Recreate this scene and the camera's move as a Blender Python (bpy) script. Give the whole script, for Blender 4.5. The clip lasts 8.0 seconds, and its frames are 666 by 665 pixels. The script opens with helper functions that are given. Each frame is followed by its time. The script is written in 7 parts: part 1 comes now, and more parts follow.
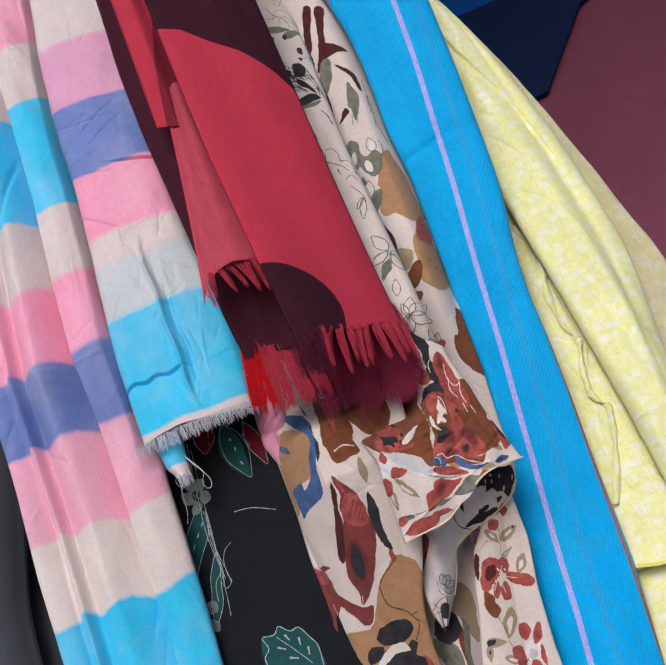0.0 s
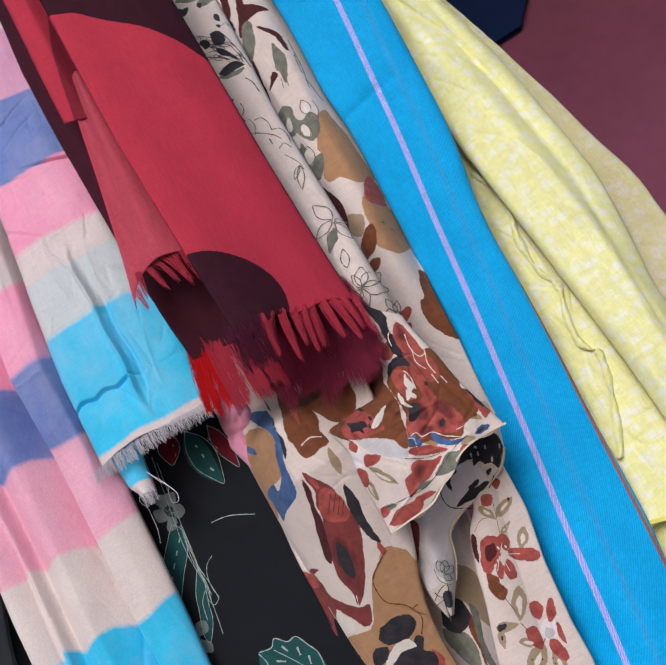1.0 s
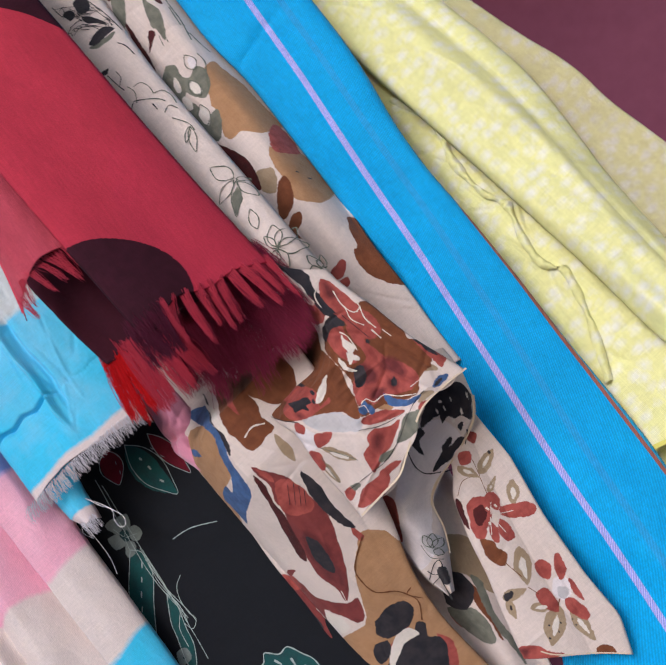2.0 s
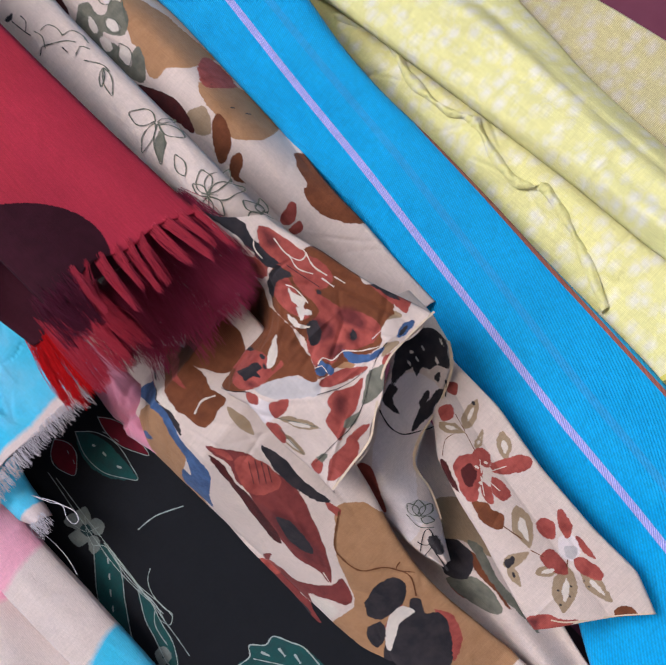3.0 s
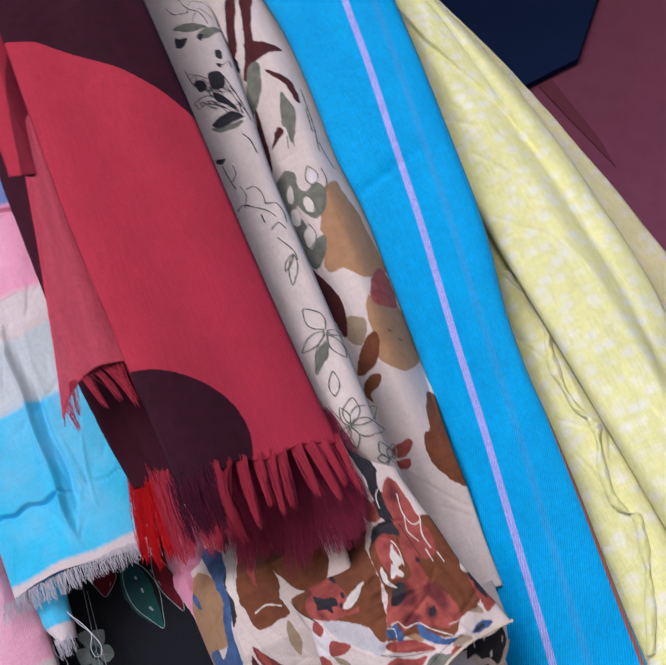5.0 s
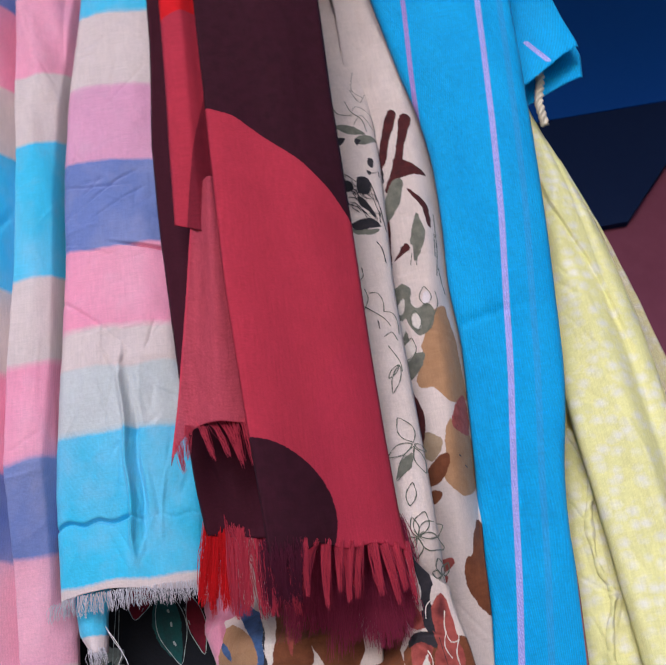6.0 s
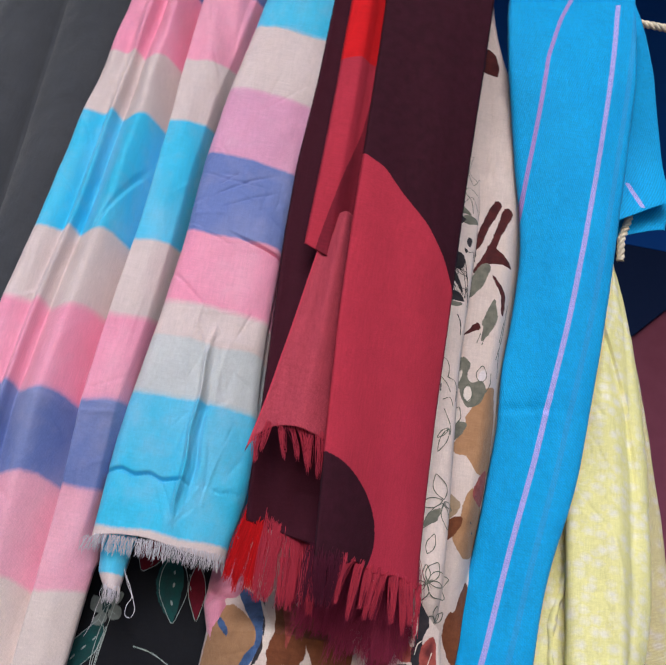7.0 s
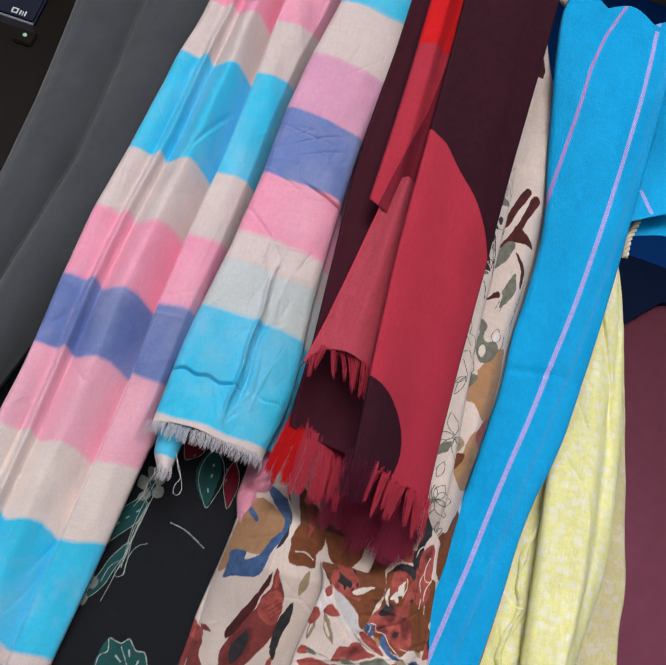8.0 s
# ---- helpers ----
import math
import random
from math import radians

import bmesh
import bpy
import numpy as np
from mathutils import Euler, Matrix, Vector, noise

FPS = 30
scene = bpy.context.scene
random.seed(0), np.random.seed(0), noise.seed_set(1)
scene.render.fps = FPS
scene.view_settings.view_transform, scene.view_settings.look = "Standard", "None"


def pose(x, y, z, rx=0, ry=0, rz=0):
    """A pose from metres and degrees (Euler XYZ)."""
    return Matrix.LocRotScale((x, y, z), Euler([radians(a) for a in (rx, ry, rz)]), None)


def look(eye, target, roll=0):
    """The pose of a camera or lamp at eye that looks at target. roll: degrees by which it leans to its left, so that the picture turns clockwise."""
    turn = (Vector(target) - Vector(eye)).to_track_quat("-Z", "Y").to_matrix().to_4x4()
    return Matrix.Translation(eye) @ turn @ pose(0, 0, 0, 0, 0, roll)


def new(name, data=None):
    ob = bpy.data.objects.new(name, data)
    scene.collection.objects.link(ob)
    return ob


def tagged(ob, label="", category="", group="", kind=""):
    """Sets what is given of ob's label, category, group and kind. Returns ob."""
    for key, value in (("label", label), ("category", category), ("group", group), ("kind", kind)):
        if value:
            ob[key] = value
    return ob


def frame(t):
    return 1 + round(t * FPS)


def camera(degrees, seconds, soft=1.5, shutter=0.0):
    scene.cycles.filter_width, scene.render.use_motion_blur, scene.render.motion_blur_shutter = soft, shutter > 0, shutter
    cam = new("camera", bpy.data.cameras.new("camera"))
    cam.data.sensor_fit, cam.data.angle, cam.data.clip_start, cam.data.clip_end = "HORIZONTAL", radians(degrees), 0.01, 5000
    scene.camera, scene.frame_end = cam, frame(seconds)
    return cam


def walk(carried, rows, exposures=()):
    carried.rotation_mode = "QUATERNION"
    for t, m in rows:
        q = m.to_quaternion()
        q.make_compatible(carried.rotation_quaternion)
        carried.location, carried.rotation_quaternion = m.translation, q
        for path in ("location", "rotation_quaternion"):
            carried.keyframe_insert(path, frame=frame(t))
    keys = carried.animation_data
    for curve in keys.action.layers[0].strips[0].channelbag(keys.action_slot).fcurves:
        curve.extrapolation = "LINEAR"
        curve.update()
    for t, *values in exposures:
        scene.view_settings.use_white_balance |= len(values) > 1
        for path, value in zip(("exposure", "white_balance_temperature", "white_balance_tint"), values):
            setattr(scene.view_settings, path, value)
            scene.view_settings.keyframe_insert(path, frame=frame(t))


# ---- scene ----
cam = camera(36.7, 8.0, 1.5, 0.3)
PATH = [
    (0, (0.035, -0.052, 1.223), (-0.042, 1.796, 1.984), -23.1),
    (0.5, (0.076, -0.015, 1.235), (-0.058, 1.839, 1.974), -26.5),
    (1, (0.099, 0.041, 1.233), (-0.057, 1.893, 1.972), -30.4),
    (2.5, (0.159, 0.222, 1.229), (-0.109, 2.075, 1.934), -44.4),
    (3, (0.168, 0.274, 1.232), (-0.151, 2.128, 1.913), -45.3),
    (3.5, (0.172, 0.321, 1.247), (-0.173, 2.179, 1.904), -42.0),
    (4, (0.188, 0.281, 1.292), (-0.119, 2.137, 1.97), -36.5),
    (4.5, (0.19, 0.229, 1.341), (-0.068, 2.086, 2.039), -30.8),
    (4.7, (0.181, 0.213, 1.355), (-0.051, 2.064, 2.076), -28.7),
    (5, (0.163, 0.185, 1.381), (-0.04, 2.032, 2.122), -24.0),
    (5.2, (0.15, 0.161, 1.4), (-0.041, 2.008, 2.143), -20.9),
    (6.3, (0.031, 0.058, 1.416), (-0.021, 1.873, 2.256), -3.5),
    (6.5, (0.001, 0.041, 1.418), (-0.019, 1.859, 2.252), 0.1),
    (7, (-0.058, -0.008, 1.387), (-0.03, 1.793, 2.254), 9.2),
    (7.5, (-0.106, -0.068, 1.334), (-0.026, 1.738, 2.188), 15.1),
    (8, (-0.144, -0.117, 1.282), (-0.021, 1.7, 2.108), 16.4),
]
walk(cam, [(t, look(eye, target, roll)) for t, eye, target, roll in PATH], [(0, -0.03, 5900, 11), (3.5, -0.05, 5800, 16), (5, -0.08, 5600, 17), (6.5, -0.13, 5850, 16), (8, -0.11, 6000, 9)])

# ---- light ----
world = bpy.data.worlds.new("sky")
scene.world = world
world.use_nodes = True
_sky = world.node_tree.nodes.new("ShaderNodeTexSky")
_sky.sky_type, _sky.sun_disc = "NISHITA", False
_sky.sun_elevation, _sky.sun_rotation = radians(23), radians(186)
_sky.air_density, _sky.dust_density, _sky.ozone_density = 1.0, 1.2, 1.0
world.node_tree.links.new(_sky.outputs[0], world.node_tree.nodes["Background"].inputs[0])
world.node_tree.nodes["Background"].inputs[1].default_value = 0.15
_sun = new("sun", bpy.data.lights.new("sun", "SUN"))
_sun.data.energy, _sun.data.angle, _sun.data.color = 1.9, radians(26), (1.0, 0.97, 0.94)
_sun.matrix_world = look((-0.43, -3.2, 3.45), (0, 0.9, 1.7))


# ---- materials ----
def node(nt, kind, **values):
    n = nt.nodes.new(kind)
    for key, value in values.items():
        n.inputs[key.replace("_", " ")].default_value = value
    return n


def rgb(c):
    return (c[0], c[1], c[2], 1.0)


def ink(nt, fac, below, above):
    """Lay the colour above over the colour below where fac is one."""
    m = nt.nodes.new("ShaderNodeMix")
    m.data_type = "RGBA"
    for socket, value in ((m.inputs["Factor"], fac), (m.inputs["A"], below), (m.inputs["B"], above)):
        if isinstance(value, (tuple, float)):
            socket.default_value = value
        else:
            nt.links.new(value, socket)
    return m.outputs["Result"]


def sums(nt, op, a, b=0.0, c=0.0):
    m = nt.nodes.new("ShaderNodeMath")
    m.operation = op
    for socket, value in zip(m.inputs, (a, b, c)):
        if isinstance(value, float):
            socket.default_value = value
        else:
            nt.links.new(value, socket)
    return m.outputs[0]


def step(nt, value, a, b):
    m = nt.nodes.new("ShaderNodeMapRange")
    m.inputs["From Min"].default_value, m.inputs["From Max"].default_value = a, b
    nt.links.new(value, m.inputs["Value"])
    return m.outputs[0]


def attr(nt, name):
    a = nt.nodes.new("ShaderNodeAttribute")
    a.attribute_name = name
    return a.outputs["Fac"]


def grain(nt, scale, detail=3.0, stretch=(1, 1, 1)):
    """Noise from -1 to 1 in object space."""
    co = nt.nodes.new("ShaderNodeTexCoord")
    mp = nt.nodes.new("ShaderNodeMapping")
    mp.inputs["Scale"].default_value = stretch
    tx = node(nt, "ShaderNodeTexNoise", Scale=scale, Detail=detail)
    nt.links.new(co.outputs["Object"], mp.inputs[0])
    nt.links.new(mp.outputs[0], tx.inputs["Vector"])
    return step(nt, tx.outputs[0], 0.25, 0.75)


def weave(nt, pitch, slant=0.0, depth=1.0):
    """Threads across the cloth: waves over the UV map, which is in metres."""
    uv = nt.nodes.new("ShaderNodeUVMap")
    out = None
    for turn in ((slant,) if slant else (0.0, 90.0)):
        mp = nt.nodes.new("ShaderNodeMapping")
        mp.inputs["Rotation"].default_value = (0, 0, radians(turn))
        wv = node(nt, "ShaderNodeTexWave", Scale=0.314 / pitch, Distortion=0.6, Detail=1.0)
        wv.inputs["Detail Scale"].default_value = 3.0
        nt.links.new(uv.outputs[0], mp.inputs[0])
        nt.links.new(mp.outputs[0], wv.inputs["Vector"])
        out = wv.outputs["Fac"] if out is None else sums(nt, "MULTIPLY", out, wv.outputs["Fac"])
    return out


def cloth_material(name, paint, pitch=0.0011, slant=0.0, rough=0.86, sheen=0.25, bump=0.25, thread=0.12, alpha=None, crumple=0.0):
    """A woven cloth: paint(nt) gives its colour; thread: how much lighter and darker single threads are."""
    m = bpy.data.materials.new(name)
    m.use_nodes = True
    nt = m.node_tree
    bsdf = nt.nodes["Principled BSDF"]
    colour = paint(nt)
    wv = weave(nt, pitch, slant)
    slub = sums(nt, "ADD", grain(nt, 900, 2, (1, 1, 0.06)), grain(nt, 900, 2, (0.06, 1, 1)))
    worn = grain(nt, 22, 4)
    f = sums(nt, "MULTIPLY_ADD", wv, thread, 1.0 - thread / 2)
    f = sums(nt, "MULTIPLY", f, sums(nt, "MULTIPLY_ADD", slub, thread * 0.9, 1.0 - thread * 0.9))
    f = sums(nt, "MULTIPLY", f, sums(nt, "MULTIPLY_ADD", worn, 0.10, 0.95))
    tint = nt.nodes.new("ShaderNodeVectorMath")
    tint.operation = "SCALE"
    if isinstance(colour, tuple):
        tint.inputs[0].default_value = colour[:3]
    else:
        nt.links.new(colour, tint.inputs[0])
    nt.links.new(f, tint.inputs["Scale"])
    nt.links.new(tint.outputs[0], bsdf.inputs["Base Color"])
    bsdf.inputs["Roughness"].default_value = rough
    bsdf.inputs["Specular IOR Level"].default_value = 0.2
    bsdf.inputs["Sheen Weight"].default_value = sheen
    bsdf.inputs["Sheen Roughness"].default_value = 0.5
    bp = node(nt, "ShaderNodeBump", Strength=bump, Distance=0.0006)
    h = sums(nt, "ADD", wv, sums(nt, "MULTIPLY", slub, 0.6))
    h = sums(nt, "ADD", h, sums(nt, "MULTIPLY", grain(nt, 130, 4), 1.6))
    if crumple:
        soft = grain(nt, 34, 5, (1, 1, 0.55))
        fold = sums(nt, "ABSOLUTE", sums(nt, "SUBTRACT", grain(nt, 60, 3, (1.0, 1, 0.8)), 0.5))
        fold = sums(nt, "POWER", step(nt, fold, 0.0, 0.12), 0.5)
        h = sums(nt, "ADD", h, sums(nt, "MULTIPLY", sums(nt, "MULTIPLY_ADD", fold, 0.22, soft), crumple))
    nt.links.new(h, bp.inputs["Height"])
    nt.links.new(bp.outputs[0], bsdf.inputs["Normal"])
    if alpha is not None:
        a = sums(nt, "MULTIPLY_ADD", wv, 0.25, alpha - 0.1)
        nt.links.new(a, bsdf.inputs["Alpha"])
    return m


def plain(colour):
    return lambda nt: rgb(colour)


def banded(name, stops, lo, hi):
    """Stripes along the attribute 'band', which is in metres; stops from the lowest upwards."""
    def paint(nt):
        n = step(nt, sums(nt, "MULTIPLY_ADD", grain(nt, 260, 2), 0.0012, sums(nt, "ADD", attr(nt, "band"), 0.0)), lo, hi)
        ramp = nt.nodes.new("ShaderNodeValToRGB")
        ramp.color_ramp.interpolation = "LINEAR"
        e = ramp.color_ramp.elements
        w = 0.0009 / (hi - lo)
        e[0].position, e[0].color = 0.0, rgb(stops[0][1])
        last = e[1]
        last.position, last.color = 1.0, rgb(stops[-1][1])
        for (z, c), (_, below) in zip(stops[1:], stops):
            p = (z - lo) / (hi - lo)
            for q, k in ((p - w, below), (p + w, c)):
                s = e.new(q)
                s.color = rgb(k)
        nt.links.new(n, ramp.inputs[0])
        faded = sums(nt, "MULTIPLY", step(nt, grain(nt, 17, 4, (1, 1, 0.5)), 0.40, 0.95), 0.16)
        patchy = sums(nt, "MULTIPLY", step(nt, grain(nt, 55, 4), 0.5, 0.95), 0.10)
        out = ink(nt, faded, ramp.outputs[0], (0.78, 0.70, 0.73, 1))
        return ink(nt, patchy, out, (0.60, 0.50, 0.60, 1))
    return cloth_material(name, paint, 0.0010, rough=0.58, sheen=0.12, bump=0.34, thread=0.14, crumple=3.0)


def printed(name, ground, inks, **more):
    """A printed cloth: each ink covers where its attribute is above nought; (name, colour, second colour, wash)."""
    def paint(nt):
        out = ink(nt, sums(nt, "MULTIPLY", grain(nt, 40, 3), 0.5), rgb(ground), rgb([v * 0.86 for v in ground]))
        wash, rag = grain(nt, 110, 5), grain(nt, 500, 2)
        for layer, a, b, much in inks:
            d = sums(nt, "MULTIPLY_ADD", sums(nt, "SUBTRACT", rag, 0.5), 0.0008, attr(nt, layer))
            fac = step(nt, d, -0.00025, 0.00035) if layer != "deep" else step(nt, d, -0.0016, 0.0022)
            tone = ink(nt, sums(nt, "MULTIPLY", step(nt, wash, 0.25, 0.85), much), rgb(a), rgb(b))
            out = ink(nt, fac, out, tone)
        return out
    return cloth_material(name, paint, **more)


# Copies of PINK and BEIGE with the lower stripes' extra light put in.
LIT_PINK, LIT_BEIGE = (0.84, 0.40, 0.53), (0.74, 0.63, 0.60)
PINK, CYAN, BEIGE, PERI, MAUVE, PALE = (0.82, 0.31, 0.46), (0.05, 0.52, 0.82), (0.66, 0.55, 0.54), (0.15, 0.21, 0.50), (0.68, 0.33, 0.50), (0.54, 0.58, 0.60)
RED, MAROON, DUSTY, SCARLET = (0.46, 0.032, 0.060), (0.030, 0.0034, 0.0100), (0.50, 0.068, 0.105), (0.62, 0.008, 0.012)

long_bands = banded("striped_cotton", [(1.20, BEIGE), (1.337, CYAN), (1.455, LIT_BEIGE), (1.54, LIT_PINK), (1.632, PERI), (1.715, PINK), (1.805, BEIGE), (1.89, CYAN), (2.04, BEIGE), (2.125, PINK), (2.23, PERI)], 1.2, 2.4)
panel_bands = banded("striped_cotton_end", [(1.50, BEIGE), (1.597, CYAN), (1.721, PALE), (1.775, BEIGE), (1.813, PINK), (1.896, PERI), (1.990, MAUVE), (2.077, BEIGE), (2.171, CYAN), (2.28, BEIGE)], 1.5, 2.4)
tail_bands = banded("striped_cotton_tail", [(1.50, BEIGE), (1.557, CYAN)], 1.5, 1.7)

# "fold" puts a shadow band and the dark red cloth beneath into one colour.
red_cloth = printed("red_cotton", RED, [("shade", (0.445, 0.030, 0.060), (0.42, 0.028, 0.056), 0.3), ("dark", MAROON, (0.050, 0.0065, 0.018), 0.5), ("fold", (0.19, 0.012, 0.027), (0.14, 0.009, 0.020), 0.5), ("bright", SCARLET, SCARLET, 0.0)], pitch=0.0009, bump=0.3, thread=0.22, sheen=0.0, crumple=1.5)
maroon_cloth = cloth_material("maroon_cotton", plain((0.046, 0.0052, 0.0145)), 0.0009, thread=0.25, sheen=0.0)
dusty_cloth = cloth_material("sheer_red_cotton", plain(DUSTY), 0.0011, thread=0.30, bump=0.3, sheen=0.0, alpha=0.86, crumple=1.2)

INKS = [
    ("tan", (0.42, 0.23, 0.12), (0.33, 0.17, 0.08), 0.5),
    ("taupe", (0.36, 0.26, 0.17), (0.30, 0.20, 0.12), 0.4),
    ("lilac", (0.74, 0.66, 0.67), (0.66, 0.59, 0.61), 0.6),
    ("ash", (0.54, 0.50, 0.51), (0.44, 0.41, 0.42), 0.6),
    ("rust", (0.19, 0.062, 0.026), (0.13, 0.040, 0.018), 0.7),
    ("plum", (0.215, 0.045, 0.042), (0.13, 0.026, 0.027), 0.7),
    ("brick", (0.40, 0.088, 0.072), (0.23, 0.042, 0.036), 0.85),
    ("deep", (0.16, 0.032, 0.032), (0.085, 0.018, 0.020), 0.7),
    ("wine", (0.085, 0.016, 0.016), (0.045, 0.011, 0.013), 0.8),
    ("blue", (0.065, 0.13, 0.30), (0.035, 0.06, 0.13), 0.7),
    ("grey", (0.20, 0.195, 0.155), (0.11, 0.11, 0.09), 0.8),
    ("dark", (0.022, 0.020, 0.026), (0.05, 0.04, 0.045), 0.7),
    ("white", (0.72, 0.64, 0.58), (0.66, 0.58, 0.52), 0.3),
]
floral_cloth = printed("floral_voile", (0.70, 0.58, 0.53), INKS, pitch=0.0010, bump=0.3, thread=0.14, sheen=0.05, crumple=3.0)
line_ink = cloth_material("grey_green_ink", plain((0.13, 0.14, 0.11)), 0.001)
dark_ink = cloth_material("black_ink", plain((0.02, 0.018, 0.022)), 0.001)
white_ink = cloth_material("white_ink", plain((0.34, 0.40, 0.39)), 0.001)
rust_ink = cloth_material("rust_ink", plain((0.17, 0.06, 0.02)), 0.001)
cream_ink = cloth_material("cream_ink", plain((0.70, 0.60, 0.53)), 0.001)

black_cloth = printed("black_voile", (0.008, 0.0088, 0.0125), [
    ("teal", (0.012, 0.075, 0.075), (0.02, 0.05, 0.055), 0.7),
    ("red", (0.16, 0.008, 0.022), (0.10, 0.006, 0.016), 0.6),
    ("grey", (0.22, 0.25, 0.24), (0.14, 0.17, 0.17), 0.6),
    ("star", (0.02, 0.05, 0.055), (0.02, 0.05, 0.055), 0.0),
], pitch=0.0010, thread=0.2, bump=0.25, sheen=0.02, crumple=1.5)


def paint_blue(nt):
    base = ink(nt, grain(nt, 30, 3, (1, 1, 0.3)), (0.008, 0.34, 0.74, 1), (0.012, 0.39, 0.80, 1))
    twist = weave(nt, 0.0019, 38.0)
    lav = ink(nt, twist, (0.24, 0.27, 0.76, 1), (0.54, 0.51, 0.88, 1))
    out = base
    for name, tone, wide in (("thin", ink(nt, 0.22, base, (0.10, 0.24, 0.55, 1)), 0.0030), ("mauve", (0.36, 0.26, 0.62, 1), 0.0024), ("brown", (0.34, 0.11, 0.09, 1), 0.0016), ("main", lav, 0.0029)):
        d = sums(nt, "ABSOLUTE", attr(nt, name))
        out = ink(nt, step(nt, d, wide + 0.0002, wide - 0.0002), out, tone)
    return out


blue_cloth = cloth_material("blue_twill", paint_blue, 0.0030, 26.0, rough=0.66, sheen=0.04, bump=0.55, thread=0.22)


def yellow_paint(colour, spot):
    def paint(nt):
        co = nt.nodes.new("ShaderNodeTexCoord")
        vo = node(nt, "ShaderNodeTexVoronoi", Scale=80.0, Randomness=0.8)
        wob = node(nt, "ShaderNodeTexNoise", Scale=300.0, Detail=2.0)
        mp = nt.nodes.new("ShaderNodeMapping")
        mp.inputs["Scale"].default_value = (0.85, 0.35, 1.1)
        nt.links.new(co.outputs["Object"], mp.inputs[0])
        nt.links.new(mp.outputs[0], vo.inputs["Vector"])
        nt.links.new(mp.outputs[0], wob.inputs["Vector"])
        d = sums(nt, "MULTIPLY_ADD", wob.outputs[0], 0.45, vo.outputs["Distance"])
        fac = sums(nt, "MULTIPLY", step(nt, d, 0.80, 0.38), step(nt, grain(nt, 60, 2), 0.05, 0.45))
        out = ink(nt, grain(nt, 160, 4), rgb(colour), rgb([v * 0.93 for v in colour]))
        return ink(nt, sums(nt, "MULTIPLY", fac, 0.85), out, rgb(spot))
    return paint


yellow_cloth = cloth_material("yellow_voile", yellow_paint((0.83, 0.80, 0.36), (0.84, 0.82, 0.72)), 0.0012, rough=0.8, bump=0.3, thread=0.14, sheen=0.05, crumple=2.5)
yellow_sheer = cloth_material("sheer_yellow_voile", yellow_paint((0.78, 0.73, 0.38), (0.78, 0.75, 0.66)), 0.0014, rough=0.8, bump=0.2, thread=0.2, alpha=0.58)
charcoal = cloth_material("charcoal_knit", lambda nt: ink(nt, grain(nt, 9, 3), (0.040, 0.044, 0.054, 1), (0.060, 0.064, 0.075, 1)), 0.0013, thread=0.25, sheen=0.3)
pink_cloth = cloth_material("pink_cotton", plain((0.66, 0.25, 0.36)), 0.001, sheen=0.3)


def thread_material(name, colour, spread=0.25):
    def paint(nt):
        g = nt.nodes.new("ShaderNodeNewGeometry")
        return ink(nt, sums(nt, "MULTIPLY", g.outputs["Random Per Island"], 1.0), rgb([v * (1 - spread) for v in colour]), rgb([min(1, v * (1 + spread)) for v in colour]))
    return cloth_material(name, paint, 0.001, thread=0.1, bump=0.1, sheen=0.0)


red_thread = thread_material("red_thread", (0.55, 0.052, 0.092), 0.15)
maroon_thread = thread_material("maroon_thread", (0.31, 0.034, 0.080), 0.25)
wine_thread = thread_material("wine_thread", (0.095, 0.011, 0.032), 0.2)
scarlet_thread = thread_material("scarlet_thread", (0.62, 0.010, 0.014))
pale_thread = thread_material("pale_thread", (0.72, 0.69, 0.74), 0.2)
hem_thread = thread_material("hem_thread", (0.70, 0.56, 0.42))
yellow_thread = thread_material("yellow_thread", (0.74, 0.68, 0.16))


def solid(name, colour, second, scale, rough=0.6, bump=0.1):
    m = bpy.data.materials.new(name)
    m.use_nodes = True
    nt = m.node_tree
    b = nt.nodes["Principled BSDF"]
    tone = ink(nt, sums(nt, "MULTIPLY_ADD", grain(nt, scale, 5), 0.7, sums(nt, "MULTIPLY", grain(nt, scale * 14, 3), 0.3)), rgb(colour), rgb(second))
    nt.links.new(tone, b.inputs["Base Color"])
    b.inputs["Roughness"].default_value = rough
    b.inputs["Specular IOR Level"].default_value = 0.04
    bp = node(nt, "ShaderNodeBump", Strength=bump, Distance=0.004)
    nt.links.new(grain(nt, scale * 10, 5), bp.inputs["Height"])
    nt.links.new(bp.outputs[0], b.inputs["Normal"])
    return m


wall_paint = solid("maroon_wall_paint", (0.150, 0.042, 0.074), (0.21, 0.064, 0.108), 2.2, 0.7)
navy_paint = solid("navy_paint", (0.006, 0.014, 0.052), (0.008, 0.018, 0.062), 3, 0.55)
blue_paint = solid("blue_paint", (0.006, 0.050, 0.27), (0.008, 0.058, 0.30), 3, 0.55)
strip_shade_mat = solid("maroon_shade", (0.125, 0.032, 0.052), (0.14, 0.038, 0.06), 3, 0.7)
brown_paint = solid("dark_brown_laminate", (0.020, 0.017, 0.018), (0.029, 0.024, 0.024), 4, 0.5)
sky_block_mat = solid("sky_block_grey", (0.10, 0.09, 0.085), (0.14, 0.13, 0.12), 3, 0.8)
ground_mat = solid("concrete", (0.26, 0.24, 0.22), (0.34, 0.32, 0.30), 2, 0.9, 0.3)
rope_mat = thread_material("cotton_rope", (0.78, 0.70, 0.55), 0.15)
case_mat = solid("navy_plastic", (0.006, 0.007, 0.020), (0.009, 0.010, 0.026), 8, 0.35, 0.02)
rim_mat = solid("grey_plastic", (0.16, 0.16, 0.20), (0.20, 0.20, 0.24), 8, 0.4, 0.02)
